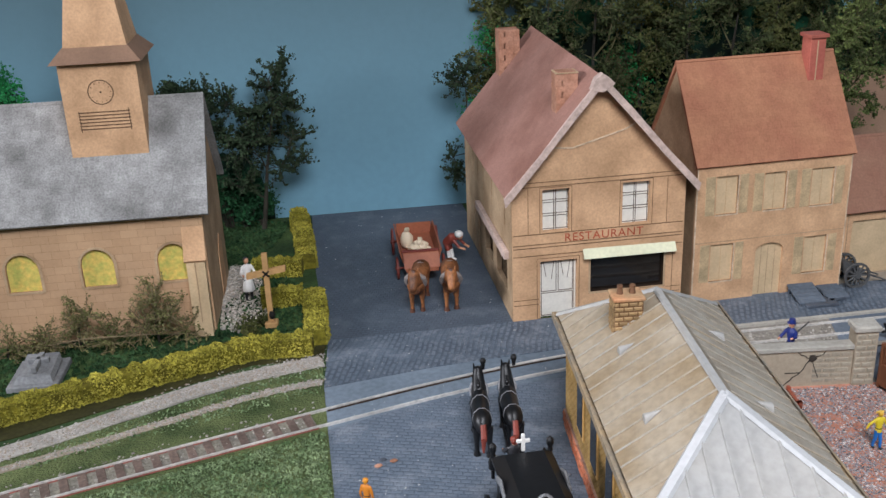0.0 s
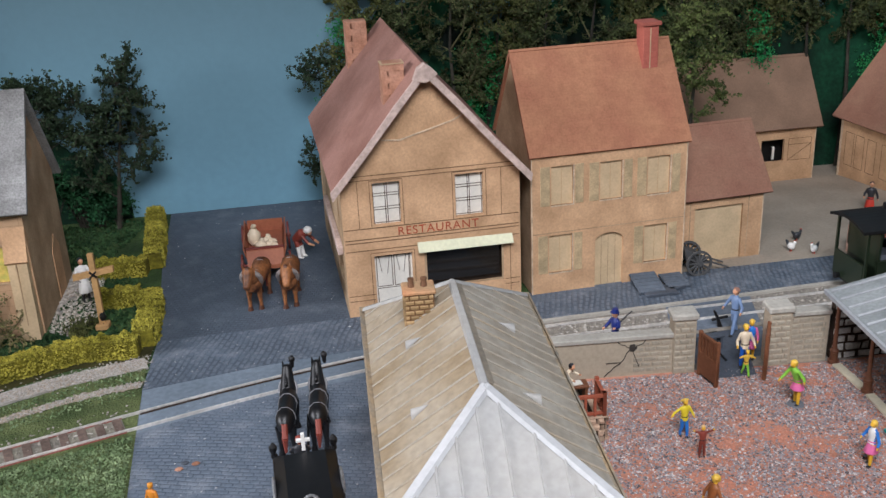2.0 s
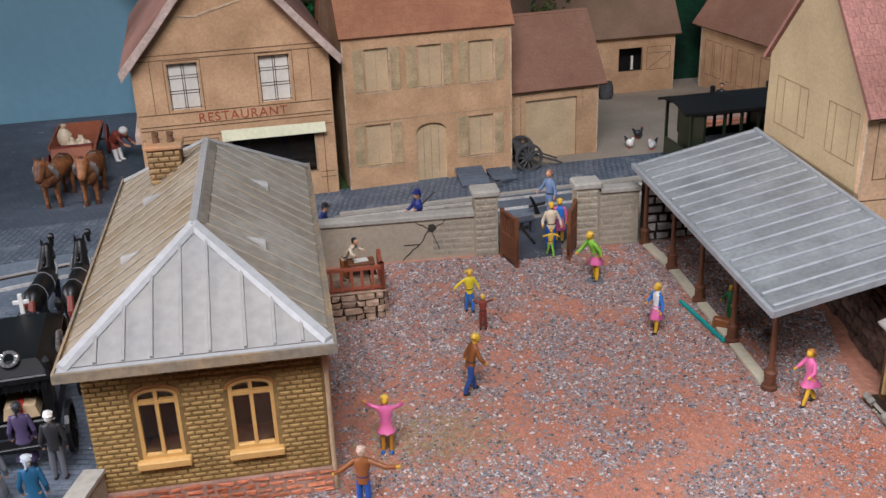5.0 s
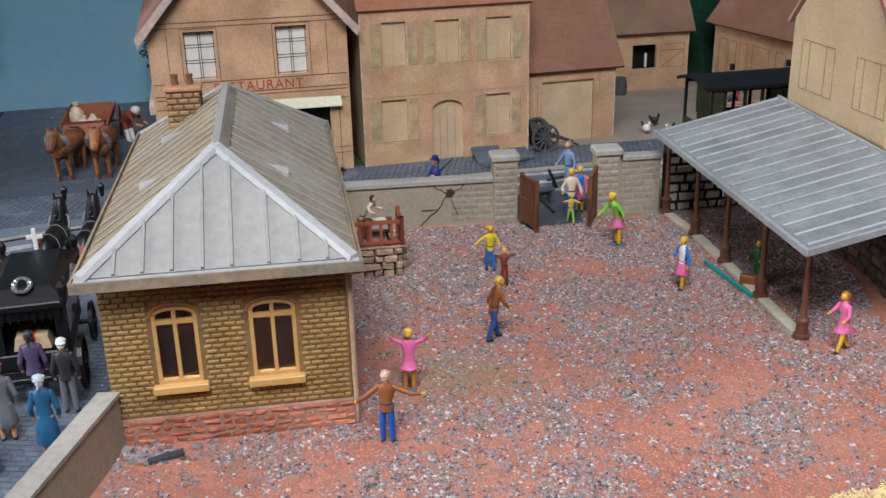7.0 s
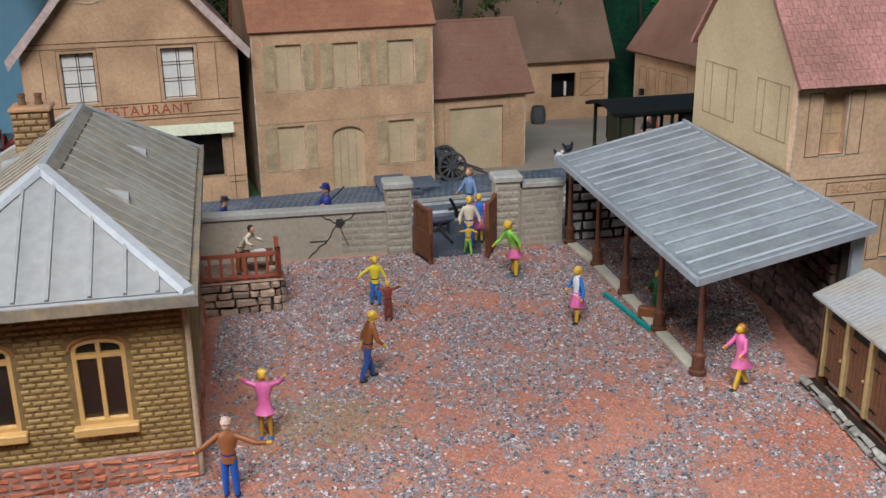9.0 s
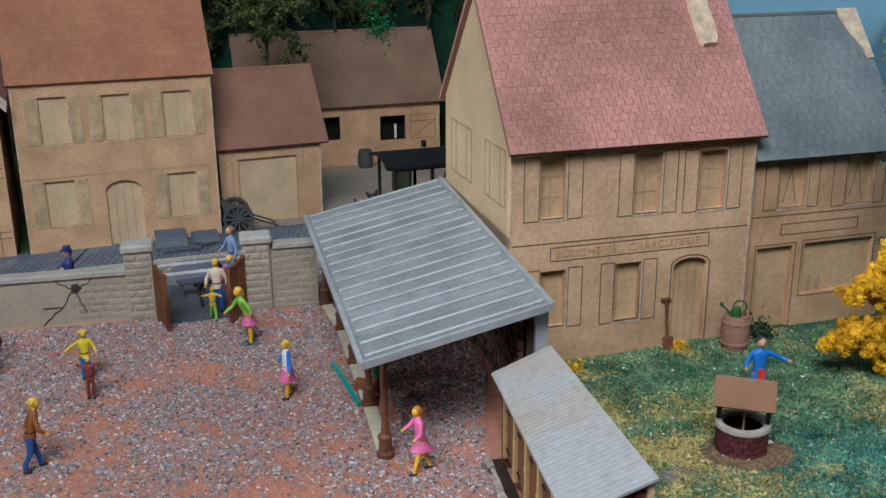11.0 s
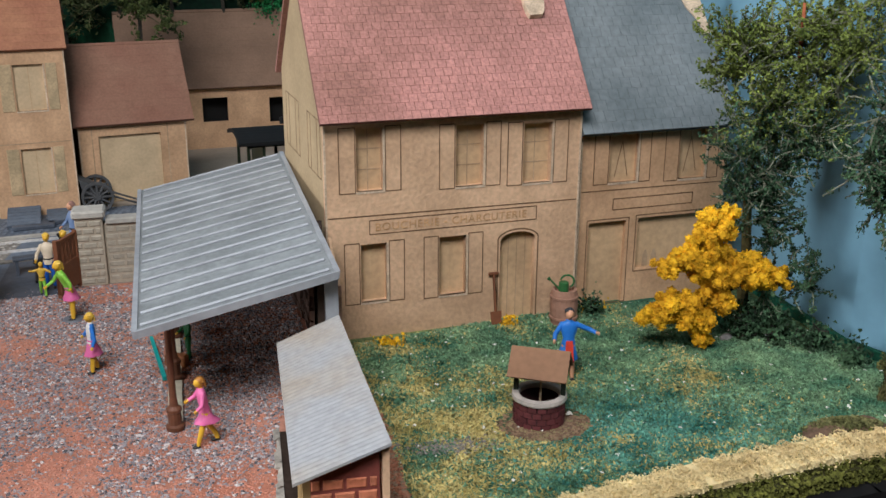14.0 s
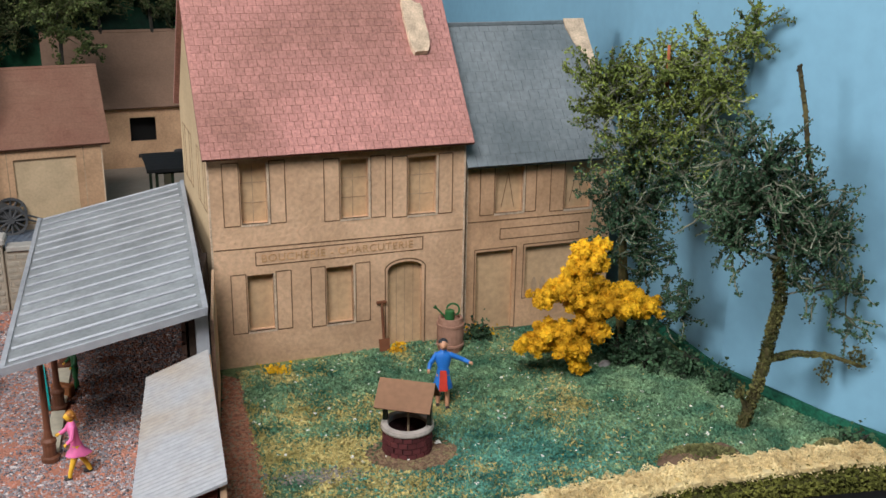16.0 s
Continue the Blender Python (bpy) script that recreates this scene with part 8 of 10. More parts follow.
# hens, barrel, low red wall of the farm
for x, y, m_, lab, yaw in ((22.2, 37.9, WHITEP, "white hen figurine with black tail in the court", 40), (22.8, 39.0, DARKP, "black hen figurine in the court", 100), (26.2, 40.9, DARKP, "black hen figurine near the farm woman", -30), (23.0, 37.55, WHITEP, "white hen figurine with red comb in the court", -60)):
    bm = B()
    ball(bm, (0, 0, 0.26), 0.17, (0.8, 1.3, 1), 0, 8)
    ball(bm, (0, -0.18, 0.46), 0.085, (1, 1, 1.1), 0, 6)
    tube(bm, (0, -0.12, 0.3), (0, -0.18, 0.45), 0.09, 0.06, 6)
    tube(bm, (0, 0.15, 0.3), (0, 0.32, 0.5), 0.1, 0.04, 6, 1)
    for s in (-1, 1):
        tube(bm, (s * 0.05, 0, 0.0), (s * 0.05, 0, 0.18), 0.02, 0.02, 4, 2)
    ball(bm, (0, -0.19, 0.55), 0.04, (0.5, 1.3, 1), 2, 5)
    bmesh.ops.scale(bm, vec=(0.8, 0.8, 0.9), verts=bm.verts)
    solo("hen_figurine", bm, [m_, DARKP, REDP], x, y, 0.015, yaw, lab, "figurine", "hens", smooth=True)
bm = B()
lathe(bm, [(0.28, 0), (0.34, 0.25), (0.36, 0.45), (0.34, 0.65), (0.28, 0.9), (0.24, 0.88)], 14)
barrel = solo("barrel", bm, GREYWOOD, 23.2, 47.1, -0.62, 0, "dark barrel beside the barn", "barrel")
rwall = thing("farm_wall", 24.4, 37.4, 0, 9, "low red brick wall of the farm court", "wall")
bm = B()
box(bm, 0, 0, 0, 7.5, 0.35, 1.15)
rwb = part("wall_core", bm, REDMORTAR, rwall)
bonded(rwb, 4.5, 0.02, 1.12, 7, 0.5, [], REDSTONE, (0, 0, 0), 0, 0.025, 0.03)
bm = B()
lathe(bm, [(0.22, 0), (0.26, 0.3), (0.2, 0.42)], 10)
solo("clay_jar", bm, CHIMNEY_BRICK, 29.0, 43.2, -0.14, 0, "orange clay jar by the farm building", "jar")

# ---------------------------------------------------------------- garden things
WELLBRICK = mat("dark_red_well_brick", (0.135, 0.035, 0.035), 0.8, 0.2, 900, 90, 0.3, pieces=0.2)
WELLJOINT = mat("well_joint", (0.06, 0.025, 0.025), 0.9, 0.2, 900, 90, 0.3)
well = thing("garden_well", 28.35, 19.35, 0, -26, "round dark red brick well with a little brown roof", "well")
bm = B()
prof = [(0.52, 0.0), (0.52, 0.55), (0.44, 0.56), (0.44, 0.05), (0.02, 0.05)]
lathe(bm, prof, 28)
ring = part("brick_ring", bm, WELLJOINT, well)
bm = B()
vs = box(bm, -0.085, -0.02, 0, 0.085, 0.02, 0.115)
me = bpy.data.meshes.new("brick")
bmesh.ops.transform(bm, matrix=Matrix.Diagonal((CM, CM, CM, 1)), verts=bm.verts)
bm.to_mesh(me)
bm.free()
me.materials.append(WELLBRICK)
for r in range(4):
    for k in range(17):
        a = 2 * math.pi * (k + 0.5 * (r % 2)) / 17
        ob = new("brick", me)
        ob.parent = ring
        ob.matrix_basis = pose(0.525 * CM * math.cos(a), 0.525 * CM * math.sin(a), (0.01 + 0.137 * r) * CM, 0, 0, math.degrees(a) + 90)
bm = B()
lathe(bm, [(0.43, 0.55), (0.575, 0.55), (0.59, 0.59), (0.575, 0.66), (0.45, 0.67), (0.43, 0.65), (0.43, 0.55)], 28, closed=False)
part("stone_rim", bm, mat("pale_rim_stone", (0.50, 0.44, 0.38), 0.85, 0.15, 900, 100, 0.3), well)
WELLPOST = flat("dark_green_post_paint", (0.02, 0.035, 0.022))
for s in (-1, 1):
    bm = B()
    box(bm, s * 0.5 - 0.05, -0.05, 0.66, s * 0.5 + 0.05, 0.05, 1.42)
    part("post", bm, WELLPOST, well)
bm = B()
tube(bm, (-0.5, 0, 1.05), (0.5, 0, 1.05), 0.06, 0.06, 8)
part("windlass", bm, WELLPOST, well)
bm = B()
tube(bm, (0.02, 0, 1.05), (0.02, 0, 0.3), 0.025, 0.025, 5)
part("rope", bm, CARD_GREY, well)
WELLROOF = mat("brown_card_roof", (0.255, 0.135, 0.075), 0.85, 0.1, 900, 90, 0.2)
for s in (-1, 1):
    bm = B()
    slab(bm, [(-0.62, 0, 1.66), (0.62, 0, 1.66), (0.62, s * 0.5, 1.17), (-0.62, s * 0.5, 1.17)], 0.05)
    part("roof_board", bm, WELLROOF, well)
well.scale = (0.93, 0.93, 0.93)
bk = thing("barrel_planter", 30.3, 24.0, 0, 0, "clay-red wooden barrel standing by the house door", "barrel")
POT = mat("faded_terracotta", (0.37, 0.20, 0.135), 0.8, 0.15, 900, 80, 0.3)
bm = B()
lathe(bm, [(0.29, 0), (0.33, 0.28), (0.34, 0.48), (0.33, 0.75), (0.30, 0.92), (0.24, 0.92), (0.24, 0.84), (0.0, 0.84)], 18)
part("body", bm, POT, bk)
for z in (0.18, 0.7):
    bm = B()
    lathe(bm, [(0.32, z), (0.35, z + 0.01), (0.35, z + 0.07), (0.32, z + 0.08)], 18)
    part("hoop", bm, POT, bk)
can = thing("watering_can", 30.28, 24.0, 0.845, -15, "green metal watering can on top of the barrel", "watering can")
CANG = flat("green_can_paint", (0.03, 0.13, 0.04))
bm = B()
lathe(bm, [(0.12, 0), (0.12, 0.24), (0.10, 0.255)], 14)
part("body", bm, CANG, can)
bm = B()
tube(bm, (-0.10, 0, 0.06), (-0.33, 0, 0.3), 0.028, 0.02, 7)
tube(bm, (-0.32, 0, 0.28), (-0.38, 0, 0.34), 0.028, 0.055, 8)
part("spout", bm, CANG, can)
bm = B()
pts = [(0.08 + 0.16 * math.cos(a), 0, 0.27 + 0.16 * math.sin(a)) for a in [math.pi * (-0.35 + 1.3 * k / 10) for k in range(11)]]
for p, q in zip(pts, pts[1:]):
    tube(bm, p, q, 0.025, 0.025, 5)
part("handle", bm, CANG, can)
spade = thing("spade", 28.68, 24.1, 0, 8, "worn brown spade leaning on the house wall", "spade")
bm = B()
tube(bm, (0, 0.12, 0.3), (0, 0.3, 1.25), 0.035, 0.035, 6)
part("shaft", bm, GATE_BROWN, spade)
bm = B()
box(bm, -0.13, 0.28, 1.22, 0.13, 0.35, 1.3, 0.015)
part("grip", bm, GATE_BROWN, spade)
bm = B()
prism(bm, [(-0.14, 0.1, 0.36), (0.14, 0.1, 0.36), (0.13, 0.04, 0.05), (0, 0.02, 0.0), (-0.13, 0.04, 0.05)], (0, 0.03, 0))
part("blade", bm, GATE_BROWN, spade)

# wayside cross and tomb
cross = thing("wayside_cross", -4.25, 33.6, 0, 6, "bare wooden wayside cross with a dark figure plaque", "cross")
PINE = mat("bare_pine", (0.50, 0.29, 0.12), 0.75, 0.15, 700, 60, 0.2)
bm = B()
prism(bm, [(-0.1, -0.1, 0.2), (0.1, -0.1, 0.2), (0.1, -0.1, 2.95), (-0.1, -0.1, 2.95)], (0, 0.18, 0))
part("upright", bm, PINE, cross)
bm = B()
prism(bm, [(-0.72, -0.11, 1.98), (0.72, -0.11, 2.22), (0.72, -0.11, 2.42), (-0.72, -0.11, 2.18)], (0, 0.2, 0))
part("crossbeam", bm, PINE, cross)
bm = B()
for a in (45, 135, 225, 315):
    tube(bm, (0, -0.13, 2.18), (0.16 * math.cos(radians(a)), -0.13, 2.18 + 0.16 * math.sin(radians(a))), 0.035, 0.035, 5)
part("plaque", bm, DARK, cross)
bm = B()
box(bm, -0.24, -0.22, 0.0, 0.24, 0.22, 0.22, 0.03)
part("foot_block", bm, PINE, cross)
bm = B()
ball(bm, (0.05, -0.05, 0.5), 0.16, (0.9, 0.7, 1.3), 0, 7)
part("base_ornament", bm, DARK, cross)
tomb = thing("tomb", -11.6, 29.9, 0, 8, "grey stone tomb slab with a fallen cross", "tomb")
TOMB = mat("blue_grey_stone", (0.23, 0.235, 0.24), 0.85, 0.25, 900, 90, 0.4)
bm = B()
box(bm, -0.85, -1.0, 0, 0.85, 1.0, 0.22, 0.03)
part("base_slab", bm, TOMB, tomb)
bm = B()
prism(bm, [(-0.65, -0.8, 0.22), (0.65, -0.8, 0.22), (0.55, -0.6, 0.4), (-0.55, -0.6, 0.4)], (0, 1.4, 0.15))
part("top_slab", bm, TOMB, tomb)
bm = B()
box(bm, -0.09, -0.5, 0.44, 0.09, 0.7, 0.66, 0.02)
box(bm, -0.35, 0.15, 0.46, 0.35, 0.33, 0.66, 0.02)
part("lying_cross", bm, TOMB, tomb)

# ---------------------------------------------------------------- planting


def quads(name, pts, size, m, parent=None, seed=0, label="", kind="", long=1.0, up=0.0, category=""):
    """Many small leaf-like flecks at the given places, turned at random; long stretches them, up stands them upright."""
    rs = np.random.RandomState(seed)
    p = np.asarray(pts, float)
    k = len(p)
    a = rs.normal(size=(k, 3))
    a[:, 2] += up * 2.5
    a /= np.linalg.norm(a, axis=1)[:, None]
    b = np.cross(a, rs.normal(size=(k, 3)))
    b /= np.linalg.norm(b, axis=1)[:, None]
    s = rs.uniform(size[0], size[1], (k, 1)) / 2
    a, b = a * s * long, b * s
    nrm = np.cross(a, b)
    nrm = nrm / (np.linalg.norm(nrm, axis=1)[:, None] + 1e-9) * s * 0.5
    v = np.stack([p - a, p + b * 0.8 + nrm, p + a, p - b * 0.8 + nrm], 1).reshape(-1, 3) * CM
    me = bpy.data.meshes.new(name)
    me.from_pydata(v.tolist(), [], np.arange(4 * k).reshape(-1, 4).tolist())
    me.materials.append(m)
    ob = new(name, me)
    ob.parent = parent
    return tagged(ob, label, category, kind=kind)


def leaf_mat(name, c0, c1, rough=0.8, pieces=0.35):
    m = mat(name, c0, rough, 0.25, 700, 110, 0.1, other=c1, pieces=pieces, spec=0.25)
    return m


BARK = mat("mossy_bark", (0.075, 0.06, 0.03), 0.95, 0.4, 700, 150, 0.9, other=(0.10, 0.085, 0.03), dist=0.0006)
TWIG = mat("dark_twig", (0.045, 0.04, 0.03), 0.9, 0.3, 800, 100, 0.5)
TAN_TWIG = mat("dry_tan_twig", (0.21, 0.16, 0.09), 0.9, 0.3, 800, 100, 0.5)
PALE_TWIG = mat("pale_lichen_twig", (0.09, 0.095, 0.055), 0.9, 0.3, 800, 140, 0.5, other=(0.26, 0.265, 0.19))
LEAF_DARK = leaf_mat("dark_foliage", (0.014, 0.034, 0.015), (0.03, 0.05, 0.022))
LEAF_OLIVE = leaf_mat("olive_foliage", (0.05, 0.07, 0.018), (0.095, 0.10, 0.03))
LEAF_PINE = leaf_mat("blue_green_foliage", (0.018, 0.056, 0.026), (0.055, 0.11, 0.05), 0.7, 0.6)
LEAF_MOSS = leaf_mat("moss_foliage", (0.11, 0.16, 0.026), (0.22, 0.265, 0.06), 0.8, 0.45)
LEAF_ORCHARD = leaf_mat("orchard_foliage", (0.05, 0.075, 0.02), (0.10, 0.125, 0.035), 0.8, 0.4)
LEAF_BRIGHT = leaf_mat("bright_green_foliage", (0.015, 0.20, 0.055), (0.03, 0.26, 0.08))
LEAF_BUSH = leaf_mat("deep_green_foam", (0.008, 0.05, 0.018), (0.018, 0.085, 0.03))
LEAF_GOLD = leaf_mat("golden_foam", (0.78, 0.38, 0.012), (0.85, 0.48, 0.02), 0.85, 0.14)
LEAF_HEDGE = leaf_mat("yellow_green_foam", (0.29, 0.265, 0.028), (0.42, 0.37, 0.06), 0.85, 0.35)
LEAF_STRAW = leaf_mat("straw_foam", (0.82, 0.60, 0.28), (0.87, 0.66, 0.36), 0.9, 0.08)
LEAF_HOLLY = leaf_mat("olive_hedge_foam", (0.10, 0.11, 0.018), (0.15, 0.15, 0.03), 0.85, 0.35)
LEAF_SHRUB = leaf_mat("olive_shrub", (0.11, 0.125, 0.035), (0.21, 0.19, 0.08), 0.85, 0.35)


def tree(name, label, trunk, blobs, branches, leaves, size, leaf, seed, r=0.15, bark=None, twig=None, spread=0.62, group="", second=None, sprig=0):
    """A tapered trunk through the given places, limbs to places inside the crown's clumps, and loose leaves round their ends."""
    rnd = random.Random(seed)
    rs = np.random.RandomState(seed)
    t = thing(name, 0, 0, 0, 0, label, "tree", group)
    pts = [Vector(p) for p in trunk]
    bm = B()
    for i, (a, b) in enumerate(zip(pts, pts[1:])):
        f0, f1 = 1 - 0.75 * i / (len(pts) - 1), 1 - 0.75 * (i + 1) / (len(pts) - 1)
        tube(bm, a, b, r * f0, r * f1, 8)
        ball(bm, b, r * f1, n=6)
    part("trunk", bm, bark or BARK, t)
    bm = B()
    ends = []
    vol = np.array([q[3] ** 2 for q in blobs])
    nodes = list(pts)
    for q in sorted(blobs, key=lambda q: min((Vector(q[:3]) - p).length for p in pts)) if r > 0.06 else []:
        c = Vector(q[:3])
        root = min(nodes, key=lambda p: (p - c).length + 1.1 * max(0, p.z - c.z + 0.45 * math.hypot(p.x - c.x, p.y - c.y)))
        span = (c - root).length
        side = Vector((rnd.gauss(0, 0.12), rnd.gauss(0, 0.12), rnd.uniform(-0.05, 0.12))) * span
        m1, m2 = root.lerp(c, 0.35) + side, root.lerp(c, 0.7) + side * 0.8
        w = min(r * 0.45, 0.022 + 0.010 * span)
        for a_, b_, f_ in ((root, m1, 1.0), (m1, m2, 0.8), (m2, c, 0.6)):
            tube(bm, a_, b_, w * f_, w * f_ * 0.8, 5)
        nodes += [m2, c]
        ends += [m1, m2, c]
    walkway = []
    for k in range(sprig):
        q = blobs[rs.choice(len(blobs), p=np.array([v[3] ** 2.2 for v in blobs]) / sum(v[3] ** 2.2 for v in blobs))]
        c = Vector(q[:3])
        away = Vector((rnd.gauss(0, 1), rnd.gauss(0, 0.8), rnd.gauss(0, 1))).normalized()
        at = c + away * q[3] * rnd.uniform(0.05, 0.5)
        root = min(nodes, key=lambda p: (p - at).length)
        if rnd.random() < 0.45:
            tube(bm, root, at, 0.02, 0.018, 4)
        d = (away + Vector((rnd.gauss(0, 0.4), rnd.gauss(0, 0.3), 0.25 + rnd.gauss(0, 0.3)))).normalized()
        for s in range(rnd.randint(4, 6)):
            to = at + d * rnd.uniform(0.12, 0.22) * (0.6 + 0.6 * q[3])
            tube(bm, at, to, 0.022 - 0.002 * s, 0.02 - 0.002 * s, 4)
            walkway.append((at.copy(), to.copy()))
            at = to
            d = (d + Vector((rnd.gauss(0, 0.35), rnd.gauss(0, 0.35), rnd.gauss(0.05, 0.35)))).normalized()
    for k in range(0 if sprig else branches):
        q = blobs[rs.choice(len(blobs), p=vol / vol.sum())]
        d = Vector((rnd.gauss(0, 1), rnd.gauss(0, 1), rnd.gauss(0, 1))).normalized() * q[3] * rnd.uniform(0.2, 0.95)
        e = Vector(q[:3]) + d
        e.z = max(e.z, 0.15)
        pool = pts if r > 0.06 else [Vector((q[0] + rnd.gauss(0, 0.1), q[1], 0.0))]
        root = min((p for p in pool if p.z < e.z + 0.8), key=lambda p: (p - e).length + 1.3 * max(0, p.z - e.z), default=pool[0])
        if ends and rnd.random() < 0.6:
            near = min(ends, key=lambda p: (p - e).length)
            if (near - e).length < (root - e).length:
                root = near
        mid = root.lerp(e, 0.5) + Vector((rnd.gauss(0, 0.12), rnd.gauss(0, 0.12), rnd.uniform(-0.1, 0.25)))
        w = min(0.07, 0.018 + 0.012 * (e - root).length)
        tube(bm, root, mid, w, w * 0.75, 4)
        tube(bm, mid, e, w * 0.75, w * 0.4, 4)
        ends.append(e)
        ends.append(mid.lerp(e, 0.5))
    part("branch", bm, twig or TWIG, t, kind="stuff")
    if sprig:
        a_, b_ = np.array([tuple(v[0]) for v in walkway]), np.array([tuple(v[1]) for v in walkway])
        j = rs.randint(len(a_), size=leaves)
        f = rs.uniform(0, 1, (leaves, 1))
        p = a_[j] * (1 - f) + b_[j] * f + rs.normal(size=(leaves, 3)) * spread * rs.uniform(0.3, 1.0, (len(a_), 1))[j]
        p[:, 2] = np.maximum(p[:, 2], 0.05)
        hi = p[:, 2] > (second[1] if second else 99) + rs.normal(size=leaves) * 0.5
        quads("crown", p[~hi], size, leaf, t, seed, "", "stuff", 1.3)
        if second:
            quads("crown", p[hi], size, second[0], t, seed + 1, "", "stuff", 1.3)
        return t
    ends = np.array([tuple(e) for e in ends])
    ends = ends[len(blobs) * 2:] if r > 0.06 else ends
    weight = rs.uniform(0, 1, len(ends)) ** 1.5 + 0.03
    c = ends[rs.choice(len(ends), size=leaves, p=weight / weight.sum())]
    # leaves come in small sprays
    off = rs.normal(size=(leaves, 3))
    off *= (rs.uniform(0.05, 1, (leaves, 1)) ** 0.8) * spread * 0.5
    p = c + off
    p[:, 2] = np.maximum(p[:, 2], 0.05)
    if second is not None:
        hi = p[:, 2] > second[1] + rs.normal(size=leaves) * 0.6
        quads("crown", p[~hi], size, leaf, t, seed, "", "stuff")
        quads("crown", p[hi], size, second[0], t, seed + 1, "", "stuff")
    else:
        quads("crown", p, size, leaf, t, seed, "", "stuff")
    return t


def clipped(bm_pts, w, h, seed, n):
    """Places on and just under the skin of a hedge along a path, lumpy as flock foam is."""
    rs = np.random.RandomState(seed)
    p = [Vector((*q, 0)) for q in bm_pts]
    seg = [(b - a).length for a, b in zip(p, p[1:])]
    tot = sum(seg)
    out = []
    for k in range(n):
        d = rs.uniform(0, tot)
        for (a, b), s in zip(zip(p, p[1:]), seg):
            if d <= s:
                break
            d -= s
        t = (b - a).normalized()
        nn = Vector((-t.y, t.x, 0))
        q = a + t * d
        lump = 0.12 * math.sin(7.3 * q.x + 3 * q.y) * math.sin(5.1 * q.y + seed) + 0.06 * math.sin(17 * q.x - 11 * q.y)
        ang = rs.uniform(-0.15, math.pi + 0.15)
        rr = 1 + lump - abs(rs.normal()) * 0.06
        u, z = math.cos(ang), math.sin(ang)
        # a rounded box section
        m_ = max(abs(u), abs(z)) ** 0.7
        out.append((q.x + nn.x * u / m_ * w / 2 * rr, q.y + nn.y * u / m_ * w / 2 * rr, max(0.02, z / m_ * h * rr)))
    return np.array(out)


def hedge(name, label, pts, w, h, m, core, seed, density=1000, size=(0.055, 0.115)):
    t = thing(name, 0, 0, 0, 0, label, "hedge")
    bm = B()
    ribbon(bm, [Vector((*q, 0)) for q in pts], 0, w * 0.8, 0.0, h * 0.86)
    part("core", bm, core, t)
    tot = sum(math.hypot(b[0] - a[0], b[1] - a[1]) for a, b in zip(pts, pts[1:]))
    quads("foliage", clipped(pts, w, h, seed, int(tot * density)), size, m, t, seed, "", "stuff")
    return t


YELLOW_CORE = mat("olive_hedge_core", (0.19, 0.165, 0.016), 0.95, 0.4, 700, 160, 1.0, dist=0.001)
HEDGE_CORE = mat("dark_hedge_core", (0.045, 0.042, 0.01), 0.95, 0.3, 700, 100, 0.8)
hedge("churchyard_hedge", "yellow-green clipped foam hedge along the churchyard front", [(-2.35, 31.5), (-4.3, 31.35), (-6.2, 30.3), (-8.4, 29.0), (-11.5, 27.2), (-19, 22.6)], 0.8, 0.72, LEAF_HEDGE, YELLOW_CORE, 1)
hedge("churchyard_hedge", "yellow-green foam hedge beside the slate road", [(-2.3, 31.95), (-2.55, 33.6), (-2.95, 35.7)], 0.85, 0.72, LEAF_HEDGE, YELLOW_CORE, 2)
hedge("churchyard_hedge", "short yellow-green foam hedge behind the wayside cross", [(-3.4, 35.75), (-5.0, 35.4)], 0.75, 0.7, LEAF_HEDGE, YELLOW_CORE, 3)
hedge("churchyard_hedge", "yellow-green foam hedge across the back of the path", [(-6.0, 38.5), (-3.9, 38.6)], 0.8, 0.72, LEAF_HEDGE, YELLOW_CORE, 4)
hedge("churchyard_hedge", "tall yellow-green foam hedge beside the far road", [(-3.75, 39.0), (-4.5, 42.4), (-5.15, 44.9)], 0.85, 0.75, LEAF_HEDGE, YELLOW_CORE, 5)
sheet("hedge_strip", [(-1.95, 30.95), (-2.0, 32.2), (-4.6, 31.6), (-8.6, 29.3), (-11.6, 27.6), (-20, 22.6), (-20, 21.9), (-10.8, 26.2), (-4.4, 30.6)], -0.02, HEDGE_CORE, "dark strip of soil under the hedge", 0.05)
sheet("church_path", [(-6.2, 33.5), (-4.9, 32.9), (-4.6, 34.8), (-5.2, 36.7), (-5.9, 39.5), (-7.2, 39.6), (-6.9, 37.0)], -0.015, WHITESTONE, "pale gravel path beside the church", 0.05, "path")

# straw hedge along the front
FRONTH = [(17.6, 12.87), (26.8, 15.22), (30.2, 16.07), (33.3, 16.57), (36.3, 16.67), (37.35, 16.55)]
fh = thing("front_hedge", 0, 0, 0, 0, "straw-topped olive foam hedge along the layout's edge", "hedge")
bm = B()
ribbon(bm, [Vector((*q, 0)) for q in FRONTH], 0, 0.76, 0.0, 0.40)
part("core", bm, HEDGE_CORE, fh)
bm = B()
ribbon(bm, [Vector((*q, 0)) for q in FRONTH], 0, 0.70, 0.40, 0.50)
part("straw_mat", bm, LEAF_STRAW, fh)
pp = clipped(FRONTH, 0.94, 0.56, 9, 40000)
rs_ = np.random.RandomState(3)
topm = pp[:, 2] > 0.42 + rs_.normal(size=len(pp)) * 0.04
quads("straw_top", pp[topm], (0.03, 0.06), LEAF_STRAW, fh, 9, "dry straw-coloured top", "stuff")
quads("olive_side", pp[~topm], (0.06, 0.12), LEAF_HOLLY, fh, 10, "olive green sides", "stuff")
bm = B()
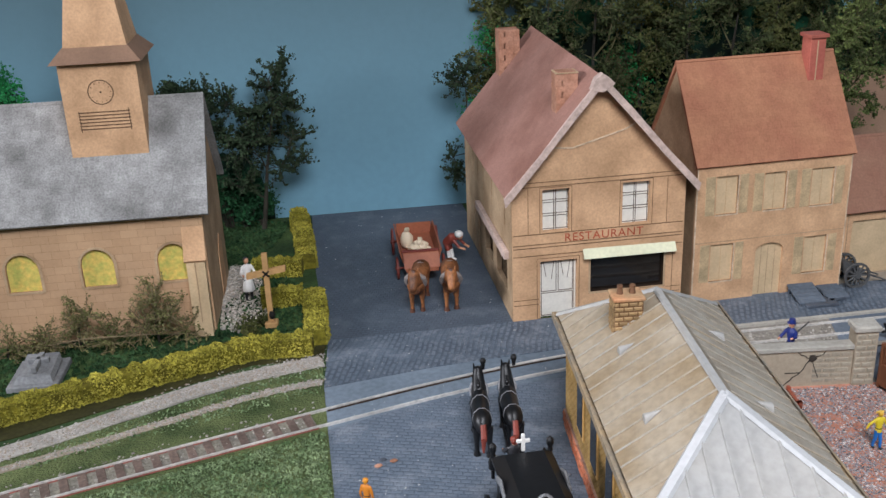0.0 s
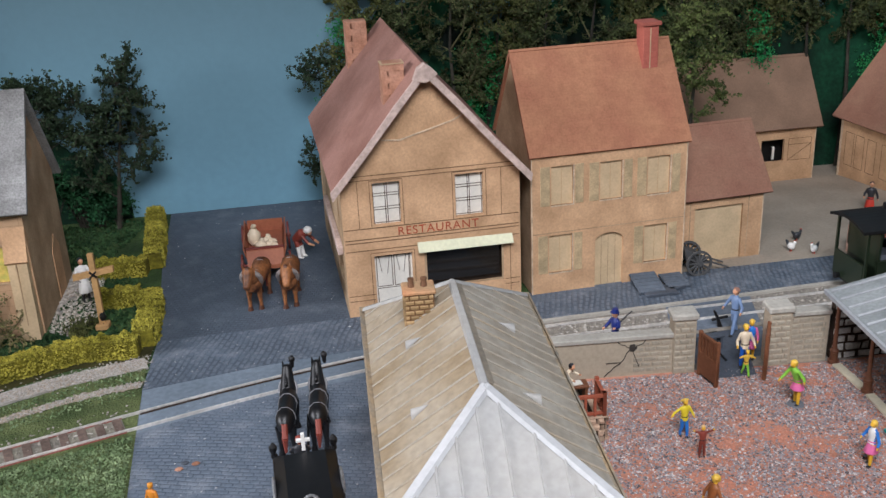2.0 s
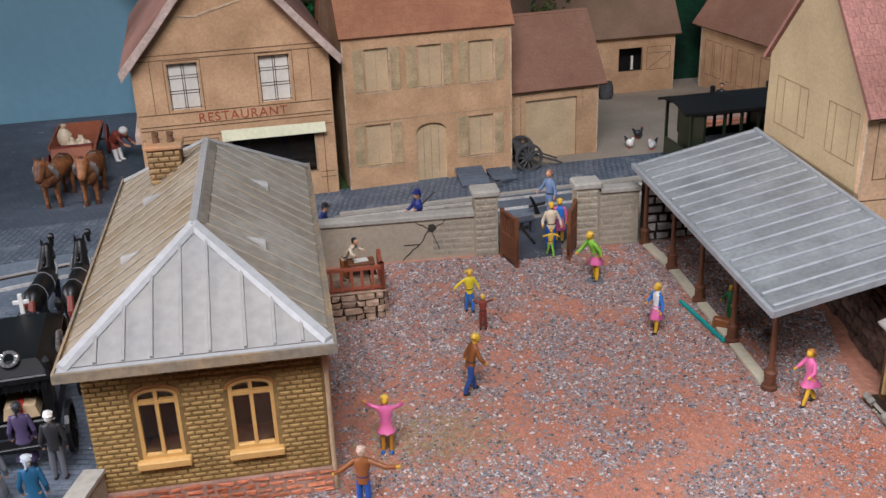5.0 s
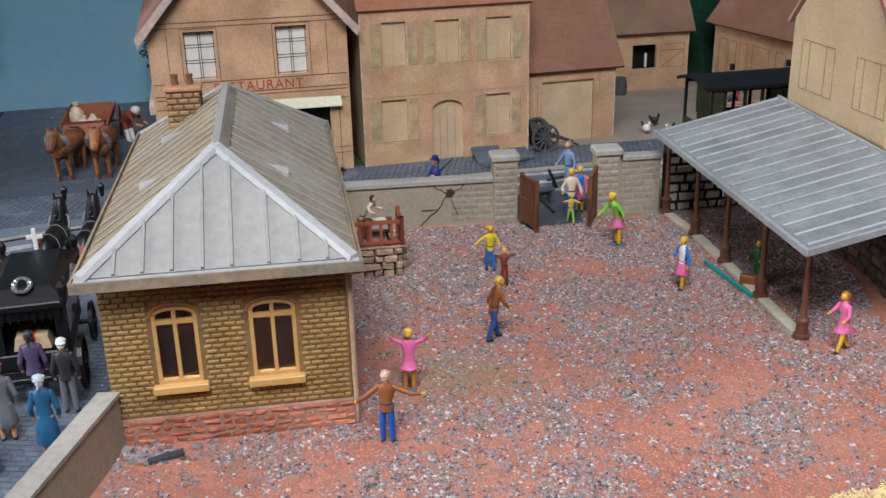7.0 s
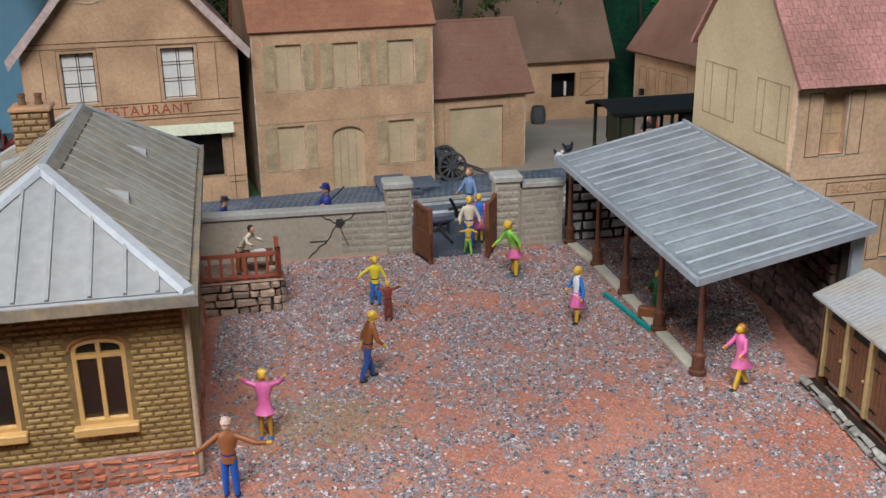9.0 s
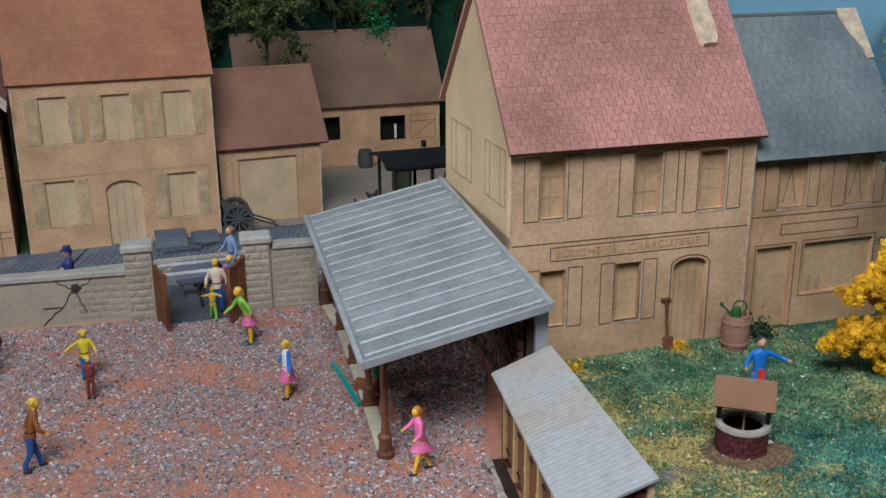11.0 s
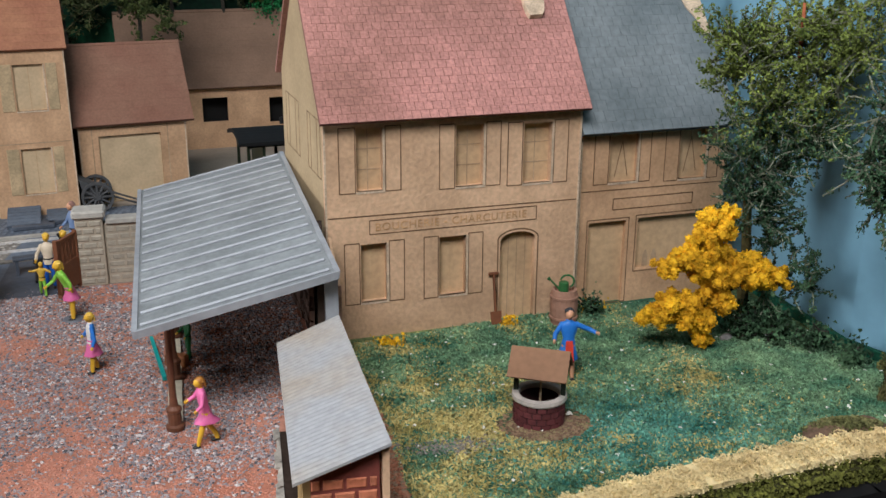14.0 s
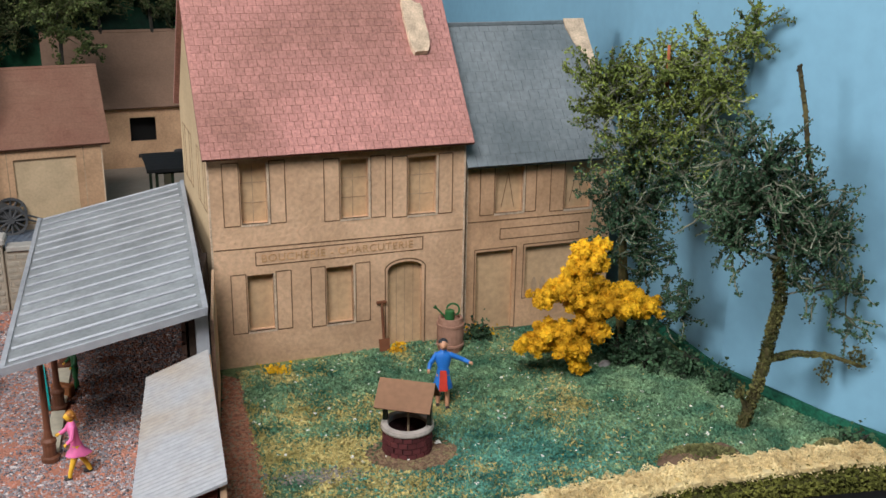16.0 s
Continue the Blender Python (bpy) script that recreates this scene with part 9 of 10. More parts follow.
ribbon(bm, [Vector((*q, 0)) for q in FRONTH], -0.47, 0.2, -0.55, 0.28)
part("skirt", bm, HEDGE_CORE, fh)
rs_ = np.random.RandomState(21)
lo = []
for (x0, y0), (x1, y1) in zip(FRONTH, FRONTH[1:]):
    d = Vector((x1 - x0, y1 - y0, 0))
    nn = Vector((d.y, -d.x, 0)).normalized()
    k = int(d.length * 950)
    f = rs_.uniform(0, 1, (k, 1))
    lo.append(np.c_[x0 + d.x * f + nn.x * rs_.uniform(0.52, 0.64, (k, 1)), y0 + d.y * f + nn.y * rs_.uniform(0.52, 0.64, (k, 1)), rs_.uniform(-0.55, 0.34, (k, 1))])
quads("olive_side", np.concatenate(lo), (0.06, 0.12), LEAF_HOLLY, fh, 22, "", "stuff")
extra = clipped(FRONTH, 0.8, 0.57, 19, 52000)
quads("straw_top", extra[extra[:, 2] > 0.46], (0.026, 0.055), LEAF_STRAW, fh, 11, "", "stuff", up=0.5)

# golden bush by the shop
gold = thing("golden_bush", 0, 0, 0, 0, "bright golden yellow foam bush on the lawn", "bush")
bm = B()
for a, b, r_ in (((33.1, 22.1, 0.0), (33.05, 22.05, 1.1), 0.09), ((33.05, 22.05, 1.1), (33.1, 22.0, 2.6), 0.07), ((33.05, 22.05, 0.9), (32.1, 22.0, 1.15), 0.05), ((33.05, 22.05, 1.2), (34.4, 22.0, 1.75), 0.05)):
    tube(bm, a, b, r_, r_ * 0.7, 7)
part("stem", bm, BARK, gold)
rs_ = np.random.RandomState(31)
lumps = B()
flecks = []
for cx, cy, cz, rx, rz, n in ((33.11, 22.0, 3.1, 0.42, 0.22, 16), (33.0, 22.0, 2.72, 0.5, 0.2, 16), (32.75, 22.0, 2.3, 0.72, 0.2, 24), (32.05, 22.0, 2.08, 0.38, 0.2, 12), (33.9, 22.0, 1.95, 0.62, 0.2, 22),
                            (34.55, 22.0, 1.7, 0.48, 0.2, 16), (33.2, 22.0, 1.72, 0.45, 0.25, 14), (32.4, 21.9, 1.2, 0.62, 0.2, 22), (31.75, 21.9, 0.95, 0.42, 0.16, 12), (32.7, 21.9, 0.85, 0.55, 0.16, 16),
                            (33.35, 21.9, 1.2, 0.3, 0.2, 8), (32.95, 21.9, 0.4, 0.2, 0.2, 8), (33.1, 21.9, 2.0, 0.6, 0.3, 18), (34.1, 21.9, 1.75, 0.6, 0.2, 14), (32.2, 21.9, 1.0, 0.6, 0.22, 12)):
    for _ in range(int(2.4 * n)):
        d = rs_.normal(size=3)
        d /= np.linalg.norm(d)
        c = np.array((cx, cy, cz)) + d * rs_.uniform(0.3, 1.0) * np.array((rx * 1.18, rx * 0.85, rz * 1.45))
        r_ = rs_.uniform(0.08, 0.16)
        ball(lumps, tuple(c), r_ * 0.8, n=6)
        e = rs_.normal(size=(70, 3))
        e /= np.linalg.norm(e, axis=1)[:, None]
        flecks.append(c + e * r_ * rs_.uniform(0.75, 1.08, (70, 1)))
part("foam", lumps, LEAF_GOLD, gold, kind="stuff")
quads("crown", np.concatenate(flecks), (0.045, 0.085), LEAF_GOLD, gold, 31, "", "stuff")
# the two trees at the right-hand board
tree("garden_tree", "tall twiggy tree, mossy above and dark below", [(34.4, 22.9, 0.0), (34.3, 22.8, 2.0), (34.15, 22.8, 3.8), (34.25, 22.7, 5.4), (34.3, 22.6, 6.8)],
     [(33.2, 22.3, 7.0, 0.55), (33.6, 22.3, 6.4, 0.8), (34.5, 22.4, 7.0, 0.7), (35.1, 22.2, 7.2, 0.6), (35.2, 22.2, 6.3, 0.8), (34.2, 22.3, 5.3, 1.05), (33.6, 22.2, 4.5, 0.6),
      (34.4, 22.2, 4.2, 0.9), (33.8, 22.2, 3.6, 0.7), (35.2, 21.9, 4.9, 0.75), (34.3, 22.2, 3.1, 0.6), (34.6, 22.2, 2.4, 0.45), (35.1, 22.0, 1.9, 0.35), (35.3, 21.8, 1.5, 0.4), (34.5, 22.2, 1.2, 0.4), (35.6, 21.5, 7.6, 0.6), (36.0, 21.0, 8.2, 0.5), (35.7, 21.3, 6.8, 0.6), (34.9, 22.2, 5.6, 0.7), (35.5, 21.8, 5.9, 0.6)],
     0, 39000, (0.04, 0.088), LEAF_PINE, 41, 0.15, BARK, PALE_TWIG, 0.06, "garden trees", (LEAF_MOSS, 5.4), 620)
tree("garden_tree", "leaning ivy-clad tree with a dark twiggy crown", [(35.55, 18.85, 0.0), (35.8, 18.8, 1.04), (35.95, 18.8, 2.07), (36.05, 18.75, 2.95), (35.85, 18.7, 3.9), (35.7, 18.6, 5.0)],
     [(34.56, 18.6, 6.1, 0.5), (35.34, 18.6, 5.7, 0.75), (35.9, 18.6, 5.15, 0.85), (35.07, 18.6, 5.0, 0.75), (36.5, 18.5, 4.55, 0.7), (34.78, 18.6, 4.3, 0.5), (36.2, 18.5, 4.0, 0.75),
      (36.9, 18.4, 3.9, 0.45), (37.2, 18.2, 3.3, 0.35), (36.5, 18.4, 3.25, 0.45), (37.3, 18.3, 2.7, 0.3), (34.3, 18.6, 5.2, 0.4), (37.45, 18.3, 2.3, 0.2), (34.7, 18.6, 5.0, 0.55), (36.9, 18.4, 4.4, 0.35)],
     0, 17000, (0.04, 0.088), LEAF_PINE, 43, 0.12, BARK, PALE_TWIG, 0.055, "garden trees", None, 400)
bm = B()
for a, b in (((35.9, 18.8, 1.6), (36.5, 18.7, 1.75)), ((36.5, 18.7, 1.75), (37.2, 18.5, 1.72)), ((37.2, 18.5, 1.72), (37.75, 18.1, 1.6)), ((35.6, 18.8, 0.4), (35.35, 18.7, 0.95))):
    tube(bm, a, b, 0.05, 0.042, 6)
side = solo("side_branch", bm, BARK, 0, 0, 0, 0, "bare mossy side branch of the leaning tree", "branch")
rs_ = np.random.RandomState(77)
ivy = []
for a, b in (((35.55, 18.85, 0.0), (35.8, 18.8, 1.04)), ((35.8, 18.8, 1.04), (35.95, 18.8, 2.07)), ((35.95, 18.8, 2.07), (36.05, 18.75, 2.95)), ((36.05, 18.75, 2.95), (35.85, 18.7, 3.9)), ((35.9, 18.8, 1.6), (36.5, 18.7, 1.75)), ((36.5, 18.7, 1.75), (37.2, 18.5, 1.72))):
    f = rs_.uniform(0, 1, (520, 1))
    g = rs_.uniform(0, 2 * np.pi, (520, 1))
    ivy.append(np.array(a) * (1 - f) + np.array(b) * f + np.c_[np.cos(g), np.sin(g), 0 * g] * rs_.uniform(0.075, 0.14, (520, 1)))
for c_, d_ in (((37.15, 18.5, 1.42), (0.07, 0.05, 0.16)), ((37.6, 18.2, 1.75), (0.12, 0.1, 0.12)), ((35.35, 18.7, 0.95), (0.05, 0.05, 0.08))):
    ivy.append(rs_.normal(size=(90, 3)) * d_ + c_)
quads("ivy", np.concatenate(ivy), (0.05, 0.11), leaf_mat("mossy_ivy", (0.07, 0.075, 0.02), (0.13, 0.12, 0.04), 0.9, 0.5), None, 78, "mossy ivy clinging to the leaning trunk", "stuff", category="ivy")
bm = B()
twig_ = [(36.1, 19.2, 7.7), (36.3, 19.1, 6.8), (36.4, 19.0, 6.0), (36.6, 18.9, 5.2), (36.3, 18.7, 4.4)]
for a, b in zip(twig_, twig_[1:]):
    tube(bm, a, b, 0.045, 0.05, 6)
    for k in range(9):
        ball(bm, Vector(a).lerp(Vector(b), k / 9) + Vector((0.04 * math.cos(k * 2.4), 0.04 * math.sin(k * 2.4), 0)), 0.035, n=5)
solo("side_branch", bm, BARK, 0, 0, 0, 0, "bare mossy twig against the sky board", "branch")
bm = B()
tube(bm, (34.75, 22.2, 6.6), (34.72, 22.2, 7.75), 0.05, 0.035, 6)
solo("red_stake", bm, mat("red_brown_stake_paint", (0.36, 0.11, 0.05), 0.7, 0.3, 800, 120, 0.2), 0, 0, 0, 0, "thin red-brown stake standing in the tree", "stake")
rs_ = np.random.RandomState(8)
tree("undergrowth", "dark tangled undergrowth at the foot of the board", [(35.0, 22.1, 0.0), (35.1, 22.0, 0.5)],
     [(34.9, 22.0, 0.45, 0.45), (35.4, 21.4, 0.35, 0.45), (34.2, 22.4, 0.5, 0.5), (35.9, 20.6, 0.25, 0.35), (37.3, 17.6, 0.15, 0.4), (31.2, 24.5, 0.15, 0.3)], 110, 2600, (0.07, 0.15), LEAF_PINE, 45, 0.05, TWIG, TWIG, 0.35)
# churchyard shrubs and trees behind
tree("shrub", "straggly brown-green shrub against the church wall", [(-8.2, 32.5, 0), (-8.2, 32.4, 1.0), (-8.1, 32.4, 1.9)],
     [(-8.16, 32.4, 1.75, 0.6), (-7.7, 32.3, 1.2, 0.6), (-8.6, 32.2, 0.8, 0.7), (-7.2, 32.4, 0.5, 0.5)], 0, 2600, (0.05, 0.105), LEAF_SHRUB, 51, 0.065, TWIG, TAN_TWIG, 0.075, "churchyard shrubs", None, 110)
tree("shrub", "low olive shrub with bare twigs by the church", [(-11.0, 32.1, 0), (-10.9, 32.0, 0.8), (-10.7, 32.0, 1.4)],
     [(-11.0, 32.0, 0.9, 0.7), (-10.5, 32.0, 1.35, 0.5), (-11.9, 31.7, 0.45, 0.6), (-9.7, 31.9, 0.4, 0.6)], 0, 2600, (0.05, 0.105), LEAF_SHRUB, 52, 0.065, TWIG, TAN_TWIG, 0.075, "churchyard shrubs", None, 110)
tree("shrub", "creeping olive shrub under the church windows", [(-13.4, 31.4, 0), (-13.3, 31.4, 0.6)],
     [(-13.1, 31.4, 0.5, 0.6), (-14.2, 31.2, 0.4, 0.6), (-15.4, 31.0, 0.5, 0.7), (-12.3, 31.5, 0.35, 0.5), (-6.9, 32.5, 0.3, 0.4)], 0, 2600, (0.05, 0.105), LEAF_SHRUB, 53, 0.065, TWIG, TAN_TWIG, 0.075, "churchyard shrubs", None, 110)
tree("shrub", "small dark green shrub in front of the wayside cross", [(-5.0, 33.0, 0), (-4.95, 33.0, 0.3)], [(-5.0, 33.0, 0.3, 0.45), (-4.6, 33.6, 0.25, 0.35)], 50, 900, (0.07, 0.14), LEAF_OLIVE, 54, 0.03, TWIG, TWIG, 0.3,
     "churchyard shrubs")
tree("churchyard_tree", "dark open-branched tree behind the church", [(-6.63, 44.0, 0), (-6.4, 44.0, 1.5), (-6.2, 44.0, 2.9), (-5.9, 44.0, 4.4), (-5.6, 44.0, 6.2)],
     [(-5.31, 44.0, 7.6, 0.65), (-5.67, 44.0, 6.7, 0.85), (-5.23, 44.0, 5.9, 0.9), (-6.55, 44.0, 5.7, 0.9), (-7.55, 44.0, 6.0, 0.8), (-8.56, 44.0, 6.1, 0.8), (-6.43, 44.0, 4.5, 1.2),
      (-5.0, 44.0, 4.3, 0.9), (-7.27, 44.0, 4.0, 1.0), (-4.7, 44.0, 3.3, 0.6), (-5.6, 44.0, 3.0, 0.8), (-7.5, 44.0, 2.4, 0.9), (-8.0, 43.9, 4.8, 0.8)],
     0, 9000, (0.08, 0.17), LEAF_DARK, 61, 0.12, TWIG, TWIG, 0.10, "", None, 260)
tree("churchyard_tree", "dark tree top showing over the church roof", [(-9.6, 43.7, 0), (-9.7, 43.7, 3.0), (-9.6, 43.7, 5.4)],
     [(-10.2, 43.6, 6.7, 0.6), (-9.4, 43.7, 6.5, 0.7), (-8.7, 43.8, 6.2, 0.6), (-8.9, 43.8, 4.8, 0.9)], 120, 3200, (0.1, 0.2), LEAF_DARK, 66, 0.12, TWIG, TWIG, 0.4)
tree("churchyard_bush", "bright green bush behind the churchyard tree", [(-7.6, 44.3, 0), (-7.6, 44.2, 1.2)], [(-8.4, 44.3, 1.7, 1.2), (-7.4, 44.3, 1.2, 1.0), (-9.6, 44.0, 2.4, 1.2), (-6.8, 44.5, 1.0, 0.8)], 120, 5200, (0.1, 0.2), LEAF_BUSH, 62, 0.05, TWIG, TWIG, 0.7)
tree("far_bush", "bright green foam tree behind the church roof", [(-17.5, 42.5, 0), (-17.3, 42.4, 6)], [(-16.9, 42.4, 7.0, 0.9), (-17.2, 42.3, 7.8, 0.7), (-18.0, 42.3, 6.5, 1.2)], 90, 4200, (0.1, 0.2), LEAF_BRIGHT, 63, 0.12, TWIG, TWIG, 0.6)
tree("sapling", "sparse dark sprig beside the restaurant", [(3.2, 45.6, 0), (3.1, 45.4, 3.0), (3.0, 45.3, 6.5)], [(2.44, 44.9, 6.6, 0.55), (3.1, 45.0, 7.1, 0.4), (2.4, 44.9, 2.2, 0.5), (2.35, 44.9, 3.0, 0.35)], 0, 1500, (0.08, 0.16), LEAF_DARK, 64, 0.07, TWIG, TWIG, 0.09, "", None, 60)
# the wood along the back: bright painted-looking foam behind, dark twiggy trees in front
WOOD_TWIG = mat("olive_wood_twig", (0.075, 0.07, 0.035), 0.9, 0.3, 800, 120, 0.5, other=(0.14, 0.125, 0.06))
LEAF_WOOD = leaf_mat("wood_foliage", (0.026, 0.04, 0.014), (0.06, 0.075, 0.025), 0.85, 0.5)


def board_y(x):
    return 46.6 + 0.163 * x


x = 4.6
k = 0
while x < 32.0:
    rnd = random.Random(700 + k)
    far = x > 16.5
    y = board_y(x) - (0.55 if far else rnd.uniform(0.9, 1.6))
    hgt = rnd.uniform(10.0, 12.5)
    bl = [(x + rnd.uniform(-1.2, 1.2), y + (rnd.uniform(-0.1, 0.2) if far else rnd.uniform(-0.4, 0.4)), z, rnd.uniform(0.9, 1.25) * (0.75 if far else 1.0)) for z in ((6.5, 7.1, 7.8, 8.5, 9.2, 9.9, 10.6, hgt - 0.6) if far else (4.6, 5.5, 6.5, 7.4, 8.4, 9.4, 10.4, hgt - 0.6))]
    tree("wood_tree", "dark twiggy tree of the wood behind the houses", [(x, y, -0.8 if x > 11 else 0), (x + 0.1, y, 3.5), (x - 0.1, y, 7.0), (x + 0.1, y, hgt - 1)], bl, 0, 6200, (0.09, 0.17),
         LEAF_WOOD if k % 3 else LEAF_OLIVE, 700 + k, 0.13, TWIG, WOOD_TWIG, 0.12, "wood trees", None, 170)
    x += 2.2
    k += 1
for x, z0, n_ in ((3.7, 4.0, 1), (4.3, 7.0, 2), (9.9, 3.0, 3), (10.6, 5.6, 4), (24.0, 6.0, 5), (30.5, 5.0, 6)):
    y = board_y(x) - 0.45
    rnd = random.Random(900 + n_)
    tree("wood_bush", "bright green foam foliage behind the dark wood", [(x, y, -0.8 if x > 11 else 0), (x, y, 3.0), (x, y, z0 + 1.0)], [(x + rnd.uniform(-0.4, 0.4), y, z0 + dz, 0.7) for dz in (-0.6, 0.3, 1.2)], 60, 2400, (0.08, 0.16), LEAF_BRIGHT, 900 + n_, 0.08, TWIG, TWIG, 0.8, "wood bushes")
tree("orchard_tree", "olive green tree behind the shuttered house", [(19.0, 43.0, -0.35), (19.1, 42.9, 3.5), (19.2, 42.8, 6.0), (19.1, 42.7, 8.0)],
     [(18.8, 42.5, 8.3, 0.9), (19.9, 42.5, 7.1, 0.8), (19.1, 42.5, 5.9, 0.75), (20.0, 42.5, 5.4, 0.5), (18.4, 42.5, 7.0, 0.8), (19.3, 42.5, 9.2, 0.9), (19.3, 42.5, 4.6, 0.4)], 0, 6500, (0.07, 0.15), LEAF_ORCHARD, 65, 0.13, TWIG, WOOD_TWIG, 0.10, "", None, 150)

# ---------------------------------------------------------------- gravel, flock and litter


def inside(pts, poly):
    x, y = pts[:, 0], pts[:, 1]
    hit_ = np.zeros(len(pts), bool)
    for (x0, y0), (x1, y1) in zip(poly, poly[1:] + poly[:1]):
        hit_ ^= ((y0 > y) != (y1 > y)) & (x < (x1 - x0) * (y - y0) / (y1 - y0 + 1e-12) + x0)
    return hit_


def scatter(poly, n, seed):
    rs = np.random.RandomState(seed)
    a = np.array(poly)
    p = rs.uniform(a.min(0), a.max(0), (n, 2))
    return p[inside(p, poly)]


def pebbles(name, p, size, m, label, z=0.0, seed=0):
    """Small angular stones, each an uneven four-sided chip."""
    rs = np.random.RandomState(seed)
    k = len(p)
    s = rs.uniform(size[0], size[1], (k, 1, 1)) * rs.choice([0.7, 1.0, 1.35], (k, 1, 1), p=[0.45, 0.4, 0.15])
    base = np.array([[-1, -0.8, 0.0], [1, -0.6, 0], [0.7, 0.9, 0], [-0.8, 0.7, 0], [-0.35, -0.2, 1.0], [0.4, 0.3, 0.85]])
    v = base[None] + rs.normal(size=(k, 6, 3)) * 0.22
    v[:, :4, 2] -= 0.25
    a = rs.uniform(0, 2 * np.pi, k)
    c, s_ = np.cos(a)[:, None], np.sin(a)[:, None]
    v = np.stack([v[..., 0] * c - v[..., 1] * s_, v[..., 0] * s_ + v[..., 1] * c, v[..., 2] * 0.5], -1) * s / 2
    v[..., 0] += p[:, None, 0]
    v[..., 1] += p[:, None, 1]
    v[..., 2] += z
    faces = np.array([[0, 1, 4, 4], [1, 5, 4, 4], [1, 2, 5, 5], [2, 3, 5, 5], [3, 4, 5, 5], [3, 0, 4, 4]])[:, :3]
    f = (faces[None] + 6 * np.arange(k)[:, None, None]).reshape(-1, 3)
    me = bpy.data.meshes.new(name)
    me.from_pydata((v.reshape(-1, 3) * CM).tolist(), [], f.tolist())
    me.materials.append(m)
    return tagged(new(name, me), label, "gravel", kind="stuff")


def island_mat(name, colours, rough=0.85):
    m = mat(name, colours[0], rough, 0.15, 1200, 200, 0.3)
    t = m.node_tree
    n, link = t.nodes, t.links.new
    geo, ramp = n.new("ShaderNodeNewGeometry"), n.new("ShaderNodeValToRGB")
    ramp.color_ramp.interpolation = "CONSTANT"
    els = ramp.color_ramp.elements
    els[0].color = (*colours[0], 1)
    els[1].position, els[1].color = 1 / len(colours), (*colours[1], 1)
    for i, c in enumerate(colours[2:], 2):
        e = els.new(i / len(colours))
        e.color = (*c, 1)
    link(geo.outputs["Random Per Island"], ramp.inputs["Fac"])
    link(ramp.outputs["Color"], n["Principled BSDF"].inputs["Base Color"])
    return m


GRAVEL = island_mat("mixed_gravel", [(0.20, 0.18, 0.185), (0.32, 0.29, 0.285), (0.44, 0.175, 0.11), (0.09, 0.082, 0.088), (0.26, 0.225, 0.23), (0.38, 0.18, 0.13), (0.29, 0.255, 0.255), (0.46, 0.24, 0.17), (0.14, 0.128, 0.135), (0.58, 0.53, 0.50), (0.36, 0.325, 0.32), (0.23, 0.20, 0.21)])
GRIT = island_mat("red_grit", [(0.52, 0.20, 0.125), (0.44, 0.17, 0.105), (0.58, 0.25, 0.165), (0.36, 0.145, 0.095), (0.48, 0.22, 0.15), (0.27, 0.20, 0.185)])
YARD_POLY = [(11.6, 17.6), (11.2, 24.0), (12.0, 28.2), (20.3, 28.8), (23.8, 29.1), (24.1, 24.0), (23.2, 19.6), (23.2, 14.2), (17.6, 12.6), (7.1, 12.5), (7.3, 16.9)]
yp = scatter(YARD_POLY, 250000, 5)
nz = np.array([0.6 * noise.noise(Vector((x * 0.55, y * 0.55, 0))) + 0.55 * noise.noise(Vector((x * 1.9, y * 1.9, 3))) + 0.35 * noise.noise(Vector((x * 4.5, y * 4.5, 8))) for x, y in yp])
rs_ = np.random.RandomState(6)
keep = (nz + rs_.normal(size=len(yp)) * 0.2 + 0.035 * (yp[:, 1] - 19.5)) > 0.02
pebbles("yard_gravel", yp[keep], (0.036, 0.082), GRAVEL, "grey and red gravel chips strewn over the yard", 0.012, 7)
pebbles("yard_grit", yp[~keep][:48000], (0.03, 0.06), GRIT, "red grit crumbs of the yard", 0.003, 17)
BALLAST_CHIP = island_mat("ballast_chips", [(0.33, 0.30, 0.26), (0.26, 0.235, 0.20), (0.40, 0.37, 0.33), (0.18, 0.16, 0.14)])
bp = np.concatenate([scatter([(11.2, 32.2), (18.4, 33.6), (24, 34.7), (30, 35.6), (30, 32.5), (24.2, 31.0), (11.2, 29.3)], 6500, 8), scatter([(-1.7, 28.0), (-1.6, 26.4), (-9.5, 22.4), (-20, 17.0), (-20, 18.6), (-9.0, 24.0)], 4500, 9),
                     scatter([(-1.95, 30.3), (-1.95, 31.1), (-5.4, 29.5), (-10.6, 25.8), (-10.8, 24.9), (-5.8, 28.6)], 2600, 10)])
bp = bp[~inside(bp, [(15.7, 29.0), (18.9, 29.5), (19.4, 33.95), (16.2, 33.35)])]
pebbles("ballast", bp, (0.05, 0.11), BALLAST_CHIP, "pale ballast chips beside the rails", 0.02, 11)
# debris by the school house
bm = B()
prism(bm, [(0, 0, 0.02), (0.6, 0.18, 0.02), (0.55, 0.36, 0.02), (-0.05, 0.16, 0.02)], (0.02, 0, 0.06))
solo("slate_shard", bm, SLATE, 7.9, 16.35, 0, 8, "broken dark slate shard lying by the plinth", "shard")
pebbles("rubble_heap", np.random.RandomState(2).normal(size=(130, 2)) * (0.28, 0.16) + (7.75, 16.75), (0.1, 0.22), GRAVEL, "small heap of grey rubble by the plinth", 0.03, 3)
FLOCK = leaf_mat("blue_green_flock", (0.065, 0.205, 0.12), (0.21, 0.325, 0.17), 0.9, 0.45)
FLOCK2 = leaf_mat("teal_flock", (0.04, 0.225, 0.18), (0.14, 0.34, 0.25), 0.9, 0.45)
STRAWF = leaf_mat("straw_flock", (0.46, 0.39, 0.12), (0.58, 0.47, 0.19), 0.9, 0.3)
